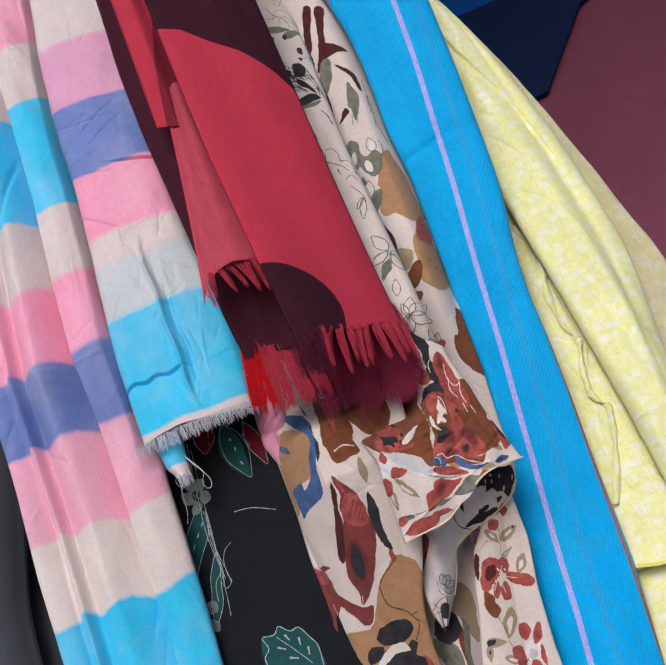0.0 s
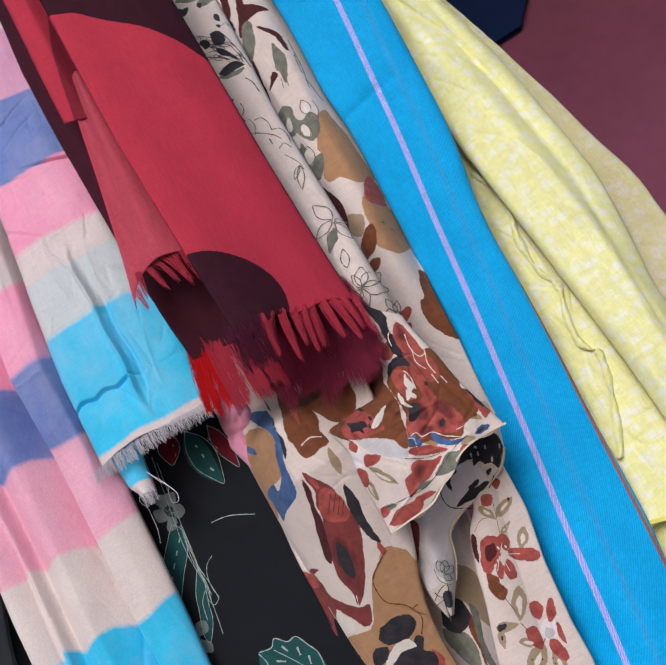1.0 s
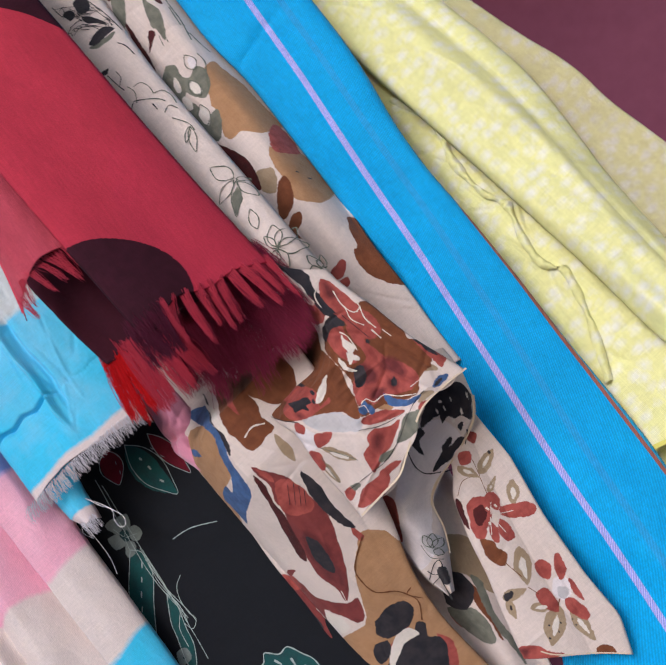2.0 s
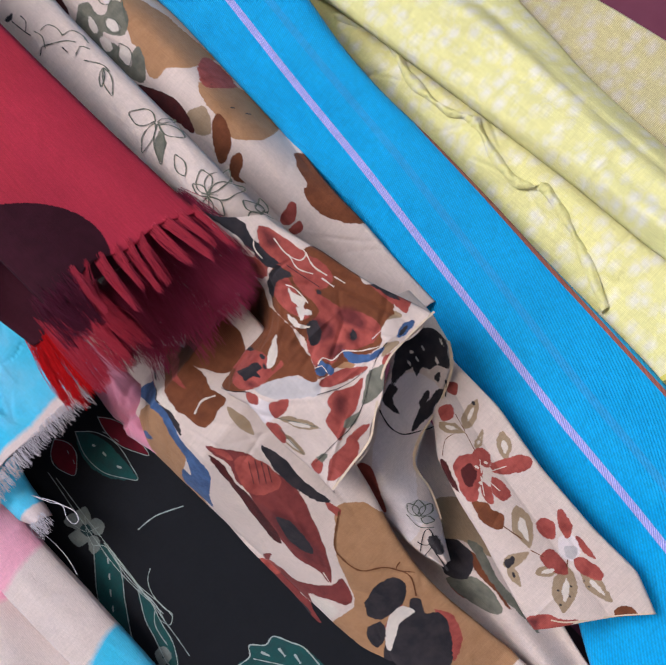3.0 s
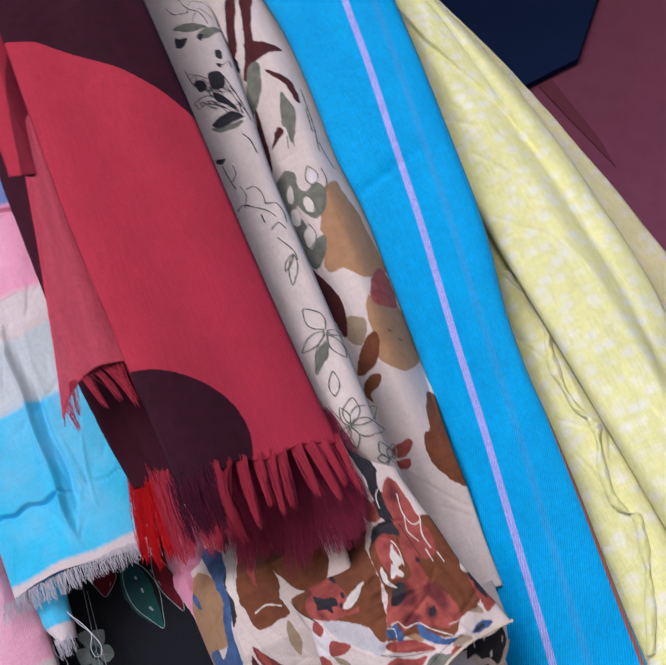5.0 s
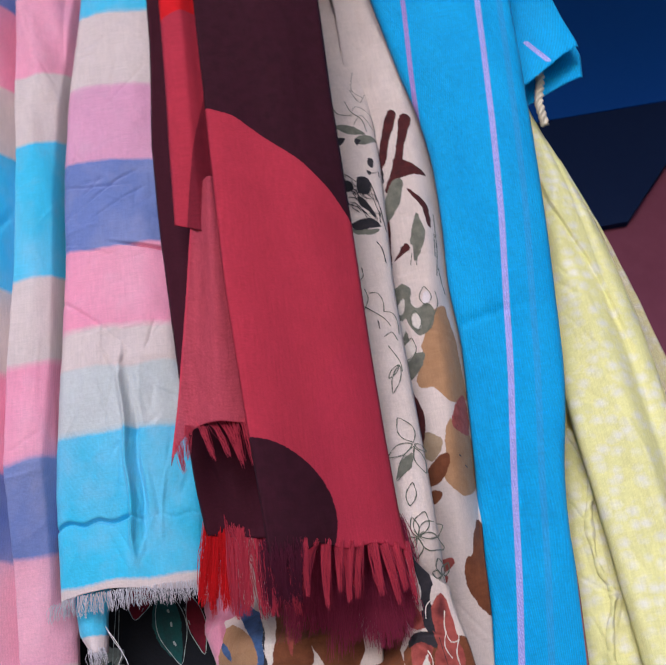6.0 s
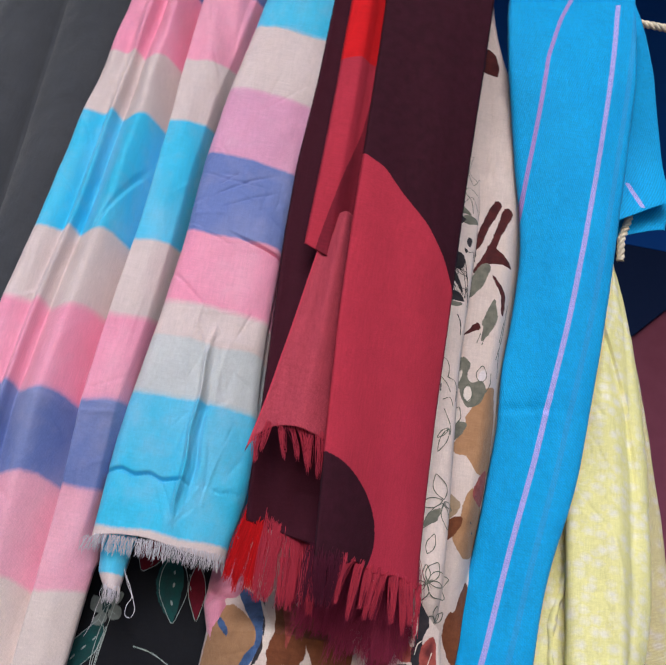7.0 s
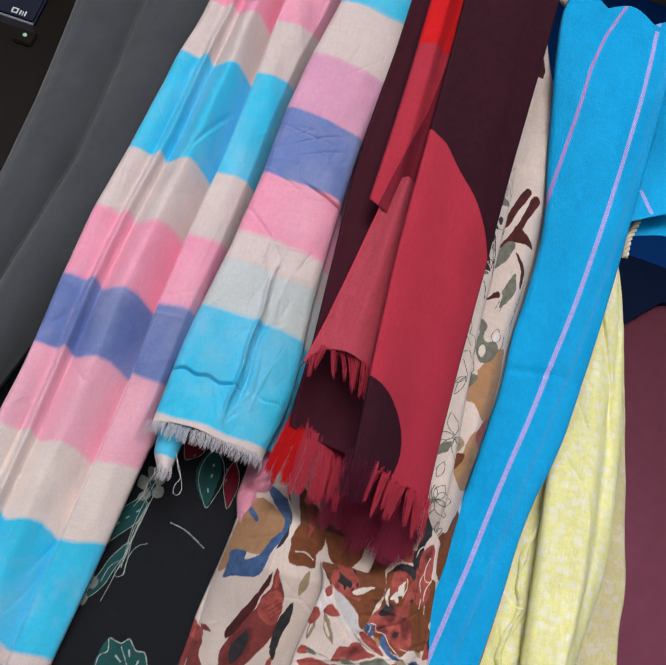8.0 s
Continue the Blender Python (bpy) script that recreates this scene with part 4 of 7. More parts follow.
hang_fringe(s, "tassel", red_thread, np.linspace(-0.074, -0.034, 10), lambda x: 1.596 - 0.1 * (x + 0.06), lambda x: 0.860, 0.048, 44, 0.0042, 0.00028, lambda x: 4 * (x + 0.065), 22, 0.45, ragged=0.036, loose=0.9, sway=0.14)
hang_fringe(s, "tassel", maroon_thread, np.linspace(-0.044, 0.058, 27), lambda x: 1.608 if x < -0.03 else 1.594, lambda x: 0.868, lambda x: (1.608 if x < -0.03 else 1.594) - float(np.interp(x, [-0.066, -0.05, -0.03, 0.0, 0.037, 0.06], [1.566, 1.554, 1.544, 1.522, 1.511, 1.534])), 100, 0.0060, 0.00024, -0.08, 23, 0.75, ragged=0.012, loose=2.2, sway=0.22)
hang_fringe(s, "tassel", wine_thread, np.linspace(-0.036, -0.012, 8), lambda x: 1.572, lambda x: RF.y_at(x, 1.575) + 0.001, 0.036, 34, 0.0030, 0.0003, -0.05, 24, 0.8, ragged=0.010, loose=0.9, sway=0.10)
hang_fringe(s, "tassel", red_thread, np.array([-0.0095, -0.002, 0.006, 0.0145, 0.0215, 0.029, 0.0375, 0.0455, 0.053, 0.0605]), lambda x: 1.577, lambda x: RF.y_at(x, 1.579) + 0.0006, lambda x: 0.040 + 0.007 * math.sin(x * 310), 44, 0.0042, 0.00021, lambda x: float(np.interp(x, [-0.01, 0.0, 0.03, 0.04, 0.06], [-0.28, -0.22, -0.16, 0.05, 0.12])), 25, 0.30, ragged=0.003, loose=0.6, sway=0.14)
hang_fringe(s, "tassel", red_thread, np.array([-0.096, -0.086, -0.078, -0.069, -0.061, -0.052, -0.044, -0.038]), lambda x: SH.low(np.array((x + 0.1) / 0.065)) + 0.003, lambda x: 0.800, lambda x: 0.022 + 0.36 * max(0.0, x + 0.097), 26, 0.0038, 0.0002, 0.10, 26, 0.25, ragged=0.003, loose=0.7, sway=0.14)

# floral scarf
s = scarf("floral_scarf", "crumpled cream voile scarf printed with rust, brick and black flowers", 0.08, 0.95)
FLORAL = s


def low_depth(z):
    return 0.98 - 0.26 * (z - 1.48)


def low_bulge(x, z):
    """The lower front swells out towards the knot."""
    return np.clip(0.03 + 0.345 * (z - 1.33), 0, 0.08) * np.clip((x + 0.119) / 0.05, 0, 1) ** 0.7 * np.clip((1.575 - z) / 0.05, 0, 1)


c = Cloth(profile((1.64, -0.108), (1.568, -0.112), (1.49, -0.117), (1.43, -0.124), (1.38, -0.126), (1.33, -0.135), (1.1, -0.16)), profile((1.64, 0.04), (1.5, 0.03), (1.42, 0.004), (1.385, -0.010), (1.35, -0.028), (1.325, -0.036), (1.30, -0.040), (1.1, -0.045)), 1.63, 1.12,
          lambda u, x, z: low_depth(z) - low_bulge(x, z) + 0.002 * np.sin(u * 6 + z * 12) + creases(x, z, 36, 6, -0.13, 0.0, 1.2, 1.55, 0.0008, 0.6), 0.0010, 0.004, 0.0011, 81)
F6 = c
c.patch("tan", -0.0933, 1.5520, -0.0634, 1.5225, -0.0686, 1.5047, -0.0773, 1.4889, -0.1024, 1.4897, -0.1062, 1.4769, -0.1164, 1.4703, -0.1155, 1.4877, -0.1132, 1.5125, -0.1097, 1.5389)
c.patch("blue", -0.0934, 1.5704, -0.0701, 1.5582, -0.0616, 1.5172, -0.0682, 1.5007, -0.0733, 1.4892, -0.0750, 1.4725, -0.0827, 1.4659, -0.0988, 1.4660, -0.1093, 1.4634, -0.1094, 1.4753, -0.1098, 1.4913, -0.0958, 1.4905, -0.0949, 1.4823, -0.0823, 1.4886, -0.0758, 1.5043, -0.0671, 1.5210)
c.oval("blue", -0.1070, 1.5409, -0.0934, 1.5210, 0.0063)
c.patch("dark", -0.0706, 1.5786, -0.0660, 1.5495, -0.0608, 1.5121, -0.0677, 1.4959, -0.0673, 1.5016, -0.0608, 1.5276)
c.patch("white", -0.0703, 1.5632, -0.0552, 1.5272, -0.0593, 1.5088, -0.0608, 1.5121, -0.0611, 1.5311)
c.patch("rust", -0.0560, 1.5825, -0.0303, 1.5498, -0.0235, 1.5132, -0.0285, 1.5007, -0.0260, 1.4885, -0.0380, 1.4875, -0.0511, 1.4864, -0.0552, 1.4949, -0.0552, 1.5038, -0.0575, 1.5105, -0.0522, 1.5290)
c.patch("rust", -0.0172, 1.5846, 0.0175, 1.5231, 0.0035, 1.4935, -0.0170, 1.5056, -0.0302, 1.5472)
c.patch("brick", -0.0495, 1.5709, -0.0358, 1.5425, -0.0405, 1.5147, -0.0419, 1.5205)
c.patch("taupe", -0.0292, 1.4848, -0.0268, 1.4694, -0.0328, 1.4598, -0.0352, 1.4699)
c.patch("plum", -0.0615, 1.4783, -0.0521, 1.4648, -0.0454, 1.4513, -0.0448, 1.4377, -0.0445, 1.4198, -0.0529, 1.4012, -0.0614, 1.3870, -0.0717, 1.3733, -0.0879, 1.3623, -0.0862, 1.3765, -0.0899, 1.3908, -0.0846, 1.4089, -0.0788, 1.4263, -0.0687, 1.4381, -0.0669, 1.4504, -0.0614, 1.4582, -0.0621, 1.4702)
c.patch("brick", -0.0572, 1.4585, -0.0472, 1.4539, -0.0438, 1.4419, -0.0462, 1.4302, -0.0529, 1.4262, -0.0655, 1.4332, -0.0682, 1.4428)
c.patch("brick", -0.0601, 1.4752, -0.0550, 1.4667, -0.0570, 1.4600, -0.0596, 1.4668)
c.patch("deep", -0.0685, 1.4210, -0.0624, 1.4052, -0.0672, 1.3883, -0.0782, 1.3729, -0.0845, 1.3814, -0.0839, 1.3982, -0.0816, 1.4107)
c.patch("dark", -0.0708, 1.4161, -0.0661, 1.4062, -0.0696, 1.3924, -0.0764, 1.3831, -0.0805, 1.3905, -0.0797, 1.4045)
c.patch("dark", -0.0353, 1.4528, -0.0330, 1.4358, -0.0371, 1.4178, -0.0364, 1.3977, -0.0421, 1.4032, -0.0450, 1.4194, -0.0432, 1.4361)
c.patch("brick", -0.0386, 1.3998, -0.0369, 1.3883, -0.0413, 1.3881, -0.0415, 1.3954)
c.patch("wine", -0.0650, 1.4730, -0.0647, 1.4614, -0.0696, 1.4478, -0.0712, 1.4361, -0.0855, 1.4070, -0.0912, 1.4103, -0.0819, 1.4328, -0.0728, 1.4517)
c.patch("plum", -0.1042, 1.4085, -0.1163, 1.4162, -0.1098, 1.3989, -0.1097, 1.3858, -0.1007, 1.3727, -0.0884, 1.3608, -0.0784, 1.3582, -0.0860, 1.3456, -0.0950, 1.3463, -0.1025, 1.3593, -0.1121, 1.3738, -0.1206, 1.3569, -0.1290, 1.3451, -0.1386, 1.3500, -0.1414, 1.3685, -0.1380, 1.3882, -0.1375, 1.4109)
c.patch("brick", -0.1331, 1.4266, -0.1146, 1.4113, -0.1124, 1.3983, -0.1221, 1.4013, -0.1281, 1.4113)
c.patch("dark", -0.1255, 1.3989, -0.1258, 1.3855, -0.1258, 1.3635, -0.1304, 1.3704, -0.1333, 1.3856)
c.patch("tan", -0.0366, 1.3916, -0.0206, 1.3779, -0.0175, 1.3388, -0.0182, 1.3127, -0.0139, 1.2885, -0.0057, 1.2494, -0.0535, 1.2337, -0.1259, 1.3008, -0.1574, 1.3280, -0.1258, 1.3468, -0.0910, 1.3408, -0.0785, 1.3527, -0.0683, 1.3665, -0.0572, 1.3784)
c.patch("white", -0.1123, 1.3702, -0.1044, 1.3582, -0.1044, 1.3471, -0.1221, 1.3518, -0.1227, 1.3616)
c.patch("dark", -0.0819, 1.3363, -0.0677, 1.3381, -0.0536, 1.3343, -0.0500, 1.3262, -0.0574, 1.3194, -0.0695, 1.3173, -0.0855, 1.3209, -0.0892, 1.3289)
c.patch("dark", -0.0992, 1.3238, -0.0872, 1.3197, -0.0935, 1.3103, -0.1061, 1.3100, -0.1067, 1.3171)
c.patch("dark", -0.0825, 1.3125, -0.0701, 1.3083, -0.0578, 1.3152, -0.0531, 1.3105, -0.0598, 1.3019, -0.0529, 1.2951, -0.0570, 1.2829, -0.0832, 1.2631, -0.1180, 1.2939, -0.0942, 1.3090)
c.patch("brick", -0.0530, 1.2989, -0.0480, 1.2864, -0.0577, 1.2712, -0.0751, 1.2645, -0.0577, 1.2855)
c.patch("brick", -0.0904, 1.3150, -0.0746, 1.3183, -0.0647, 1.3182, -0.0712, 1.3122, -0.0893, 1.3102)
c.patch("white", -0.0832, 1.3169, -0.0662, 1.3169, -0.0634, 1.3075, -0.0781, 1.3102, -0.0985, 1.3016, -0.1006, 1.3053)
put(c, "lower_front", floral_cloth, s)
k = Strokes(c)
k.line(0.00180, -0.0496, 1.4982, -0.0393, 1.5001, -0.0290, 1.4951)
k.line(0.00120, -0.0844, 1.3711, -0.0882, 1.3625)
k.line(0.00090, -0.1194, 1.3795, -0.1189, 1.3677)
hold(k.build("printed_line", cream_ink), s)
k = Strokes(c)
k.line(0.00150, -0.0383, 1.3888, -0.0598, 1.3764, -0.0646, 1.3665, -0.0634, 1.3524, -0.0512, 1.3431, -0.0462, 1.3354, -0.0438, 1.3257, -0.0528, 1.3139)
k.line(0.00120, -0.0397, 1.3374, -0.0462, 1.3354, -0.0389, 1.3255)
hold(k.build("printed_line", rust_ink), s)
k = Strokes(c)
k.line(0.00060, -0.0503, 1.4517, -0.0611, 1.4403)
k.line(0.00060, -0.0461, 1.4494, -0.0580, 1.4373)
k.line(0.00060, -0.0447, 1.4454, -0.0549, 1.4343)
k.line(0.00060, -0.0439, 1.4412, -0.0518, 1.4322)
hold(k.build("printed_line", dark_ink), s)
c = Cloth(profile((1.43, -0.055), (1.1, -0.06)), profile((1.43, 0.05), (1.3, 0.022), (1.25, 0.004), (1.2, -0.012), (1.1, -0.03)), 1.43, 1.12, lambda u, x, z: low_depth(z) + 0.014 + 0.008 * np.sin(u * 9), 0.0014, 0.004, 0.0014, 82)
F7 = c
c.patch("dark", -0.0225, 1.3375, -0.0078, 1.3234, -0.0099, 1.3068, -0.0253, 1.2997, -0.0364, 1.3142)
c.patch("grey", -0.0390, 1.3121, -0.0188, 1.2947, -0.0222, 1.2667, -0.0339, 1.2702, -0.0409, 1.2950)
c.patch("rust", -0.0103, 1.3192, -0.0071, 1.3066, -0.0115, 1.2822, -0.0194, 1.2617, -0.0173, 1.2758, -0.0152, 1.2980)
c.patch("wine", -0.0226, 1.3319, -0.0103, 1.3233, -0.0111, 1.3063, -0.0255, 1.3021, -0.0322, 1.3166)
c.patch("brick", -0.0399, 1.3088, -0.0308, 1.2941, -0.0217, 1.2797, -0.0381, 1.2888, -0.0420, 1.2984)
c.patch("taupe", 0.0022, 1.3561, 0.0160, 1.3414, 0.0119, 1.3165, 0.0037, 1.2916, -0.0015, 1.3011, -0.0051, 1.3208, -0.0161, 1.3347)
c.patch("grey", -0.0032, 1.3190, -0.0003, 1.3080, -0.0096, 1.2844, -0.0121, 1.2622, -0.0185, 1.2357, -0.0178, 1.2518, -0.0154, 1.2780, -0.0090, 1.3004)
put(c, "inner_fold", floral_cloth, s)
c = Cloth(profile((2.36, 0.060), (2.2, 0.08), (1.43, 0.06)), profile((2.36, 0.080), (2.309, 0.098), (2.2765, 0.112), (2.22, 0.142), (2.165, 0.160), (2.09, 0.162), (2.034, 0.163), (1.97, 0.163), (1.895, 0.158), (1.834, 0.151), (1.78, 0.150), (1.736, 0.146), (1.654, 0.137), (1.584, 0.127), (1.536, 0.124), (1.493, 0.118), (1.457, 0.115), (1.44, 0.114)), 2.395, lambda u: 1.462 - 0.008 * u,
          lambda u, x, z: hang(0.950 + 0.05 * np.clip((1.68 - z) / 0.22, 0, 1) + 0.045 * np.clip((u - 0.62) * 3, 0, 1) ** 2 * np.clip((z - 1.56) * 10, 0, 1) - 0.004 * bump(u, 0.3, 1) + creases(x, z, 40, 11, 0.08, 0.16, 1.46, 2.2, 0.0008, 0.6), z, 2.39, 2.22), 0.0013, 0.003, 0.0010, 83)
F2 = c
c.leaf("wine", 0.0770, 2.2640, 0.1060, 2.2250, 0.0256)
c.patch("wine", 0.1159, 2.0450, 0.1239, 2.0395, 0.1120, 2.0095, 0.1058, 1.9870, 0.0975, 1.9761, 0.0975, 1.9879, 0.1046, 2.0154)
c.patch("wine", 0.1276, 2.0370, 0.1383, 2.0330, 0.1258, 1.9994, 0.1212, 1.9807, 0.1050, 1.9504, 0.0990, 1.9519, 0.1114, 1.9772, 0.1193, 2.0037)
c.patch("wine", 0.1130, 1.9855, 0.1231, 1.9811, 0.1360, 1.9708, 0.1416, 1.9636, 0.1247, 1.9626, 0.1118, 1.9620, 0.1104, 1.9727)
c.patch("wine", 0.1198, 1.9482, 0.1352, 1.9309, 0.1373, 1.9212, 0.1366, 1.9022, 0.1335, 1.9068, 0.1319, 1.9233)
c.patch("grey", 0.1242, 1.9180, 0.1282, 1.9042, 0.1285, 1.8892, 0.1157, 1.8664, 0.1142, 1.8735, 0.1157, 1.8828, 0.1139, 1.8889)
c.patch("grey", 0.1069, 1.9592, 0.1168, 1.9586, 0.1117, 1.9350, 0.0999, 1.9188, 0.0904, 1.9126, 0.0956, 1.9363)
c.patch("wine", 0.0987, 1.9250, 0.0964, 1.9064, 0.0942, 1.8884, 0.0905, 1.8606, 0.0869, 1.8470, 0.0851, 1.8580, 0.0898, 1.8861, 0.0927, 1.9036)
c.patch("wine", 0.0955, 1.8717, 0.1081, 1.8880, 0.1123, 1.8812, 0.1059, 1.8771, 0.0985, 1.8724)
c.patch("dark", 0.0959, 1.9837, 0.1000, 1.9755, 0.0987, 1.9604, 0.0953, 1.9680)
c.patch("grey", 0.0847, 1.8353, 0.0971, 1.8447, 0.1044, 1.8370, 0.1031, 1.8239, 0.1083, 1.8161, 0.1182, 1.8189, 0.1236, 1.8107, 0.1188, 1.7948, 0.1068, 1.7887, 0.0996, 1.7975, 0.0965, 1.8090, 0.0910, 1.8041, 0.0883, 1.7875, 0.0803, 1.7820, 0.0777, 1.7980, 0.0820, 1.8182)
c.patch("grey", 0.0897, 1.8048, 0.0940, 1.7937, 0.0967, 1.7737, 0.1077, 1.7689, 0.1000, 1.7537, 0.0875, 1.7464, 0.0834, 1.7616, 0.0818, 1.7776)
c.oval("white", 0.0963, 1.8282, 0.0914, 1.8129, 0.0060)
c.oval("white", 0.1051, 1.8125, 0.1059, 1.7947, 0.0082)
c.oval("white", 0.0906, 1.8070, 0.0892, 1.7916, 0.0082)
c.oval("white", 0.0972, 1.7868, 0.0910, 1.7663, 0.0110)
c.oval("lilac", 0.1202, 1.8319, 0.1166, 1.8153, 0.0090)
c.patch("tan", 0.1120, 1.7909, 0.1126, 1.8040, 0.1242, 1.8124, 0.1343, 1.8189, 0.1355, 1.8063, 0.1394, 1.7883, 0.1396, 1.7631, 0.1400, 1.7430, 0.1389, 1.7295, 0.1225, 1.7197, 0.1099, 1.7346, 0.0983, 1.7362, 0.0963, 1.7471, 0.1059, 1.7630, 0.1058, 1.7766)
c.patch("brick", 0.1299, 1.7249, 0.1374, 1.7308, 0.1349, 1.6956, 0.1250, 1.6931, 0.1205, 1.6952, 0.1207, 1.7042)
c.patch("tan", 0.1195, 1.7044, 0.1212, 1.6936, 0.1349, 1.6956, 0.1362, 1.6784, 0.1351, 1.6550, 0.1273, 1.6410, 0.1176, 1.6358, 0.1057, 1.6479, 0.1039, 1.6602, 0.1100, 1.6719, 0.1110, 1.6872)
c.patch("taupe", 0.0934, 1.6933, 0.1073, 1.6859, 0.1065, 1.6774, 0.0957, 1.6674, 0.0878, 1.6766)
c.patch("rust", 0.1032, 1.6709, 0.1113, 1.6713, 0.1114, 1.6640, 0.1013, 1.6503, 0.0881, 1.6453, 0.0827, 1.6487, 0.0923, 1.6624)
c.patch("rust", 0.0845, 1.6396, 0.0948, 1.6424, 0.0999, 1.6382, 0.0935, 1.6317, 0.0847, 1.6290, 0.0851, 1.6221, 0.0813, 1.6298)
c.patch("wine", 0.0826, 1.7497, 0.0896, 1.7340, 0.0963, 1.7107, 0.0932, 1.6892, 0.0865, 1.6787, 0.0840, 1.6947, 0.0827, 1.7121, 0.0795, 1.7307)
c.patch("brick", 0.0841, 1.5839, 0.0970, 1.5838, 0.0992, 1.5791, 0.0903, 1.5741, 0.0837, 1.5752, 0.0808, 1.5804)
c.patch("brick", 0.0810, 1.5729, 0.0919, 1.5696, 0.0874, 1.5638, 0.0804, 1.5673)
c.patch("rust", 0.1279, 1.6173, 0.1327, 1.6076, 0.1317, 1.5804, 0.1298, 1.5505, 0.1235, 1.5323, 0.1140, 1.5428, 0.1078, 1.5564, 0.1066, 1.5699, 0.1112, 1.5826, 0.1162, 1.5847, 0.1209, 1.6024)
put(c, "back_fold", floral_cloth, s)
k = Strokes(c)
k.line(0.00150, 0.1208, 1.6707, 0.1226, 1.6694)
k.line(0.00150, 0.1246, 1.6632, 0.1269, 1.6624)
k.line(0.00090, 0.1238, 1.6977, 0.1246, 1.6970)
hold(k.build("printed_line", dark_ink), s)
k = Strokes(c)
k.line(0.00120, 0.1417, 1.9199, 0.1396, 1.8948, 0.1378, 1.8759, 0.1329, 1.8498)
k.line(0.00120, 0.1383, 1.8960, 0.1350, 1.8706)
k.line(0.00120, 0.1360, 1.8593, 0.1365, 1.8450, 0.1379, 1.8334)
k.line(0.00120, 0.1131, 1.8753, 0.1097, 1.8627)
k.line(0.00120, 0.1180, 1.8717, 0.1152, 1.8610)
k.ring(0.00120, 0.1173, 1.8167, 0.1181, 1.8368, 0.0111)
k.line(0.00120, 0.1280, 1.8313, 0.1273, 1.8157, 0.1133, 1.7900)
k.ring(0.00120, 0.0901, 1.7659, 0.0976, 1.7874, 0.0131)
k.ring(0.00120, 0.1044, 1.7929, 0.1051, 1.8144, 0.0103)
hold(k.build("printed_line", line_ink), s)
c = Cloth(profile((2.36, 0.040), (2.08, 0.036), (1.9, 0.034), (1.76, 0.034), (1.66, 0.042), (1.6, 0.056), (1.52, 0.076)), profile((2.36, 0.078), (2.286, 0.091), (2.19, 0.0995), (2.077, 0.0995), (1.987, 0.099), (1.904, 0.0945), (1.829, 0.0895), (1.76, 0.0892), (1.636, 0.0895), (1.564, 0.088), (1.52, 0.087)), 2.395, 1.545,
          lambda u, x, z: hang(0.876 + 0.15 * (z - 1.56) + 0.035 * np.clip((1.59 - z) / 0.045, 0, 1) ** 1.5 - 0.010 * bump(u, 0.0, 1.02, 0.5), z, 2.39, 2.22), 0.0013, 0.007, 0.0006, 84)
F1 = c
c.leaf("grey", 0.0760, 2.0050, 0.1000, 2.0080, 0.0130)
c.leaf("brick", 0.0940, 2.1160, 0.1040, 2.1700, 0.0073)
c.leaf("brick", 0.0930, 2.1360, 0.1030, 2.1490, 0.0064)
c.leaf("wine", 0.1050, 2.2870, 0.1080, 2.2410, 0.0257)
c.patch("dark", 0.0737, 1.9585, 0.0823, 1.9567, 0.0852, 1.9452, 0.0807, 1.9354, 0.0724, 1.9382, 0.0718, 1.9496)
c.patch("dark", 0.0579, 1.9560, 0.0654, 1.9540, 0.0673, 1.9438, 0.0605, 1.9419)
c.patch("dark", 0.0705, 1.9350, 0.0795, 1.9240, 0.0857, 1.9060, 0.0790, 1.9147, 0.0708, 1.9250)
c.patch("dark", 0.0565, 2.0193, 0.0612, 2.0133, 0.0680, 2.0117, 0.0618, 2.0030, 0.0555, 2.0067)
c.patch("dark", 0.0778, 2.0084, 0.0831, 2.0064, 0.0793, 1.9993, 0.0780, 2.0035)
c.patch("dark", 0.0871, 1.9804, 0.0918, 1.9807, 0.0899, 1.9689, 0.0864, 1.9727)
c.patch("dark", 0.0836, 1.9661, 0.0875, 1.9632, 0.0856, 1.9596)
c.patch("grey", 0.0580, 2.0304, 0.0732, 2.0287, 0.0887, 2.0142, 0.0724, 2.0169)
c.patch("dark", 0.0597, 1.9011, 0.0695, 1.9053, 0.0808, 1.9052, 0.0884, 1.8954, 0.0774, 1.8941, 0.0656, 1.8928)
c.patch("grey", 0.0576, 1.8971, 0.0699, 1.8932, 0.0860, 1.8920, 0.0781, 1.8864, 0.0642, 1.8884)
c.patch("dark", 0.0516, 1.8629, 0.0592, 1.8594, 0.0561, 1.8556, 0.0512, 1.8591)
c.leaf("grey", 0.0794, 1.6578, 0.0631, 1.6343, 0.0089)
put(c, "rolled_fold", floral_cloth, s)
k = Strokes(c)
k.line(0.00096, 0.0678, 1.9448, 0.0681, 1.9430, 0.0660, 1.9425, 0.0698, 1.9355)
k.line(0.00096, 0.0736, 1.9436, 0.0681, 1.9411, 0.0699, 1.9353, 0.0669, 1.9412)
k.line(0.00096, 0.0734, 1.9456, 0.0764, 1.9435, 0.0776, 1.9385, 0.0744, 1.9311)
k.line(0.00096, 0.0677, 1.9553, 0.0674, 1.9531, 0.0698, 1.9476, 0.0701, 1.9484)
k.line(0.00096, 0.0640, 1.9496, 0.0676, 1.9501, 0.0671, 1.9426, 0.0617, 1.9450)
k.line(0.00096, 0.0749, 1.9448, 0.0701, 1.9419, 0.0719, 1.9344, 0.0768, 1.9272)
k.line(0.00096, 0.0770, 1.9481, 0.0776, 1.9499, 0.0757, 1.9503, 0.0825, 1.9516)
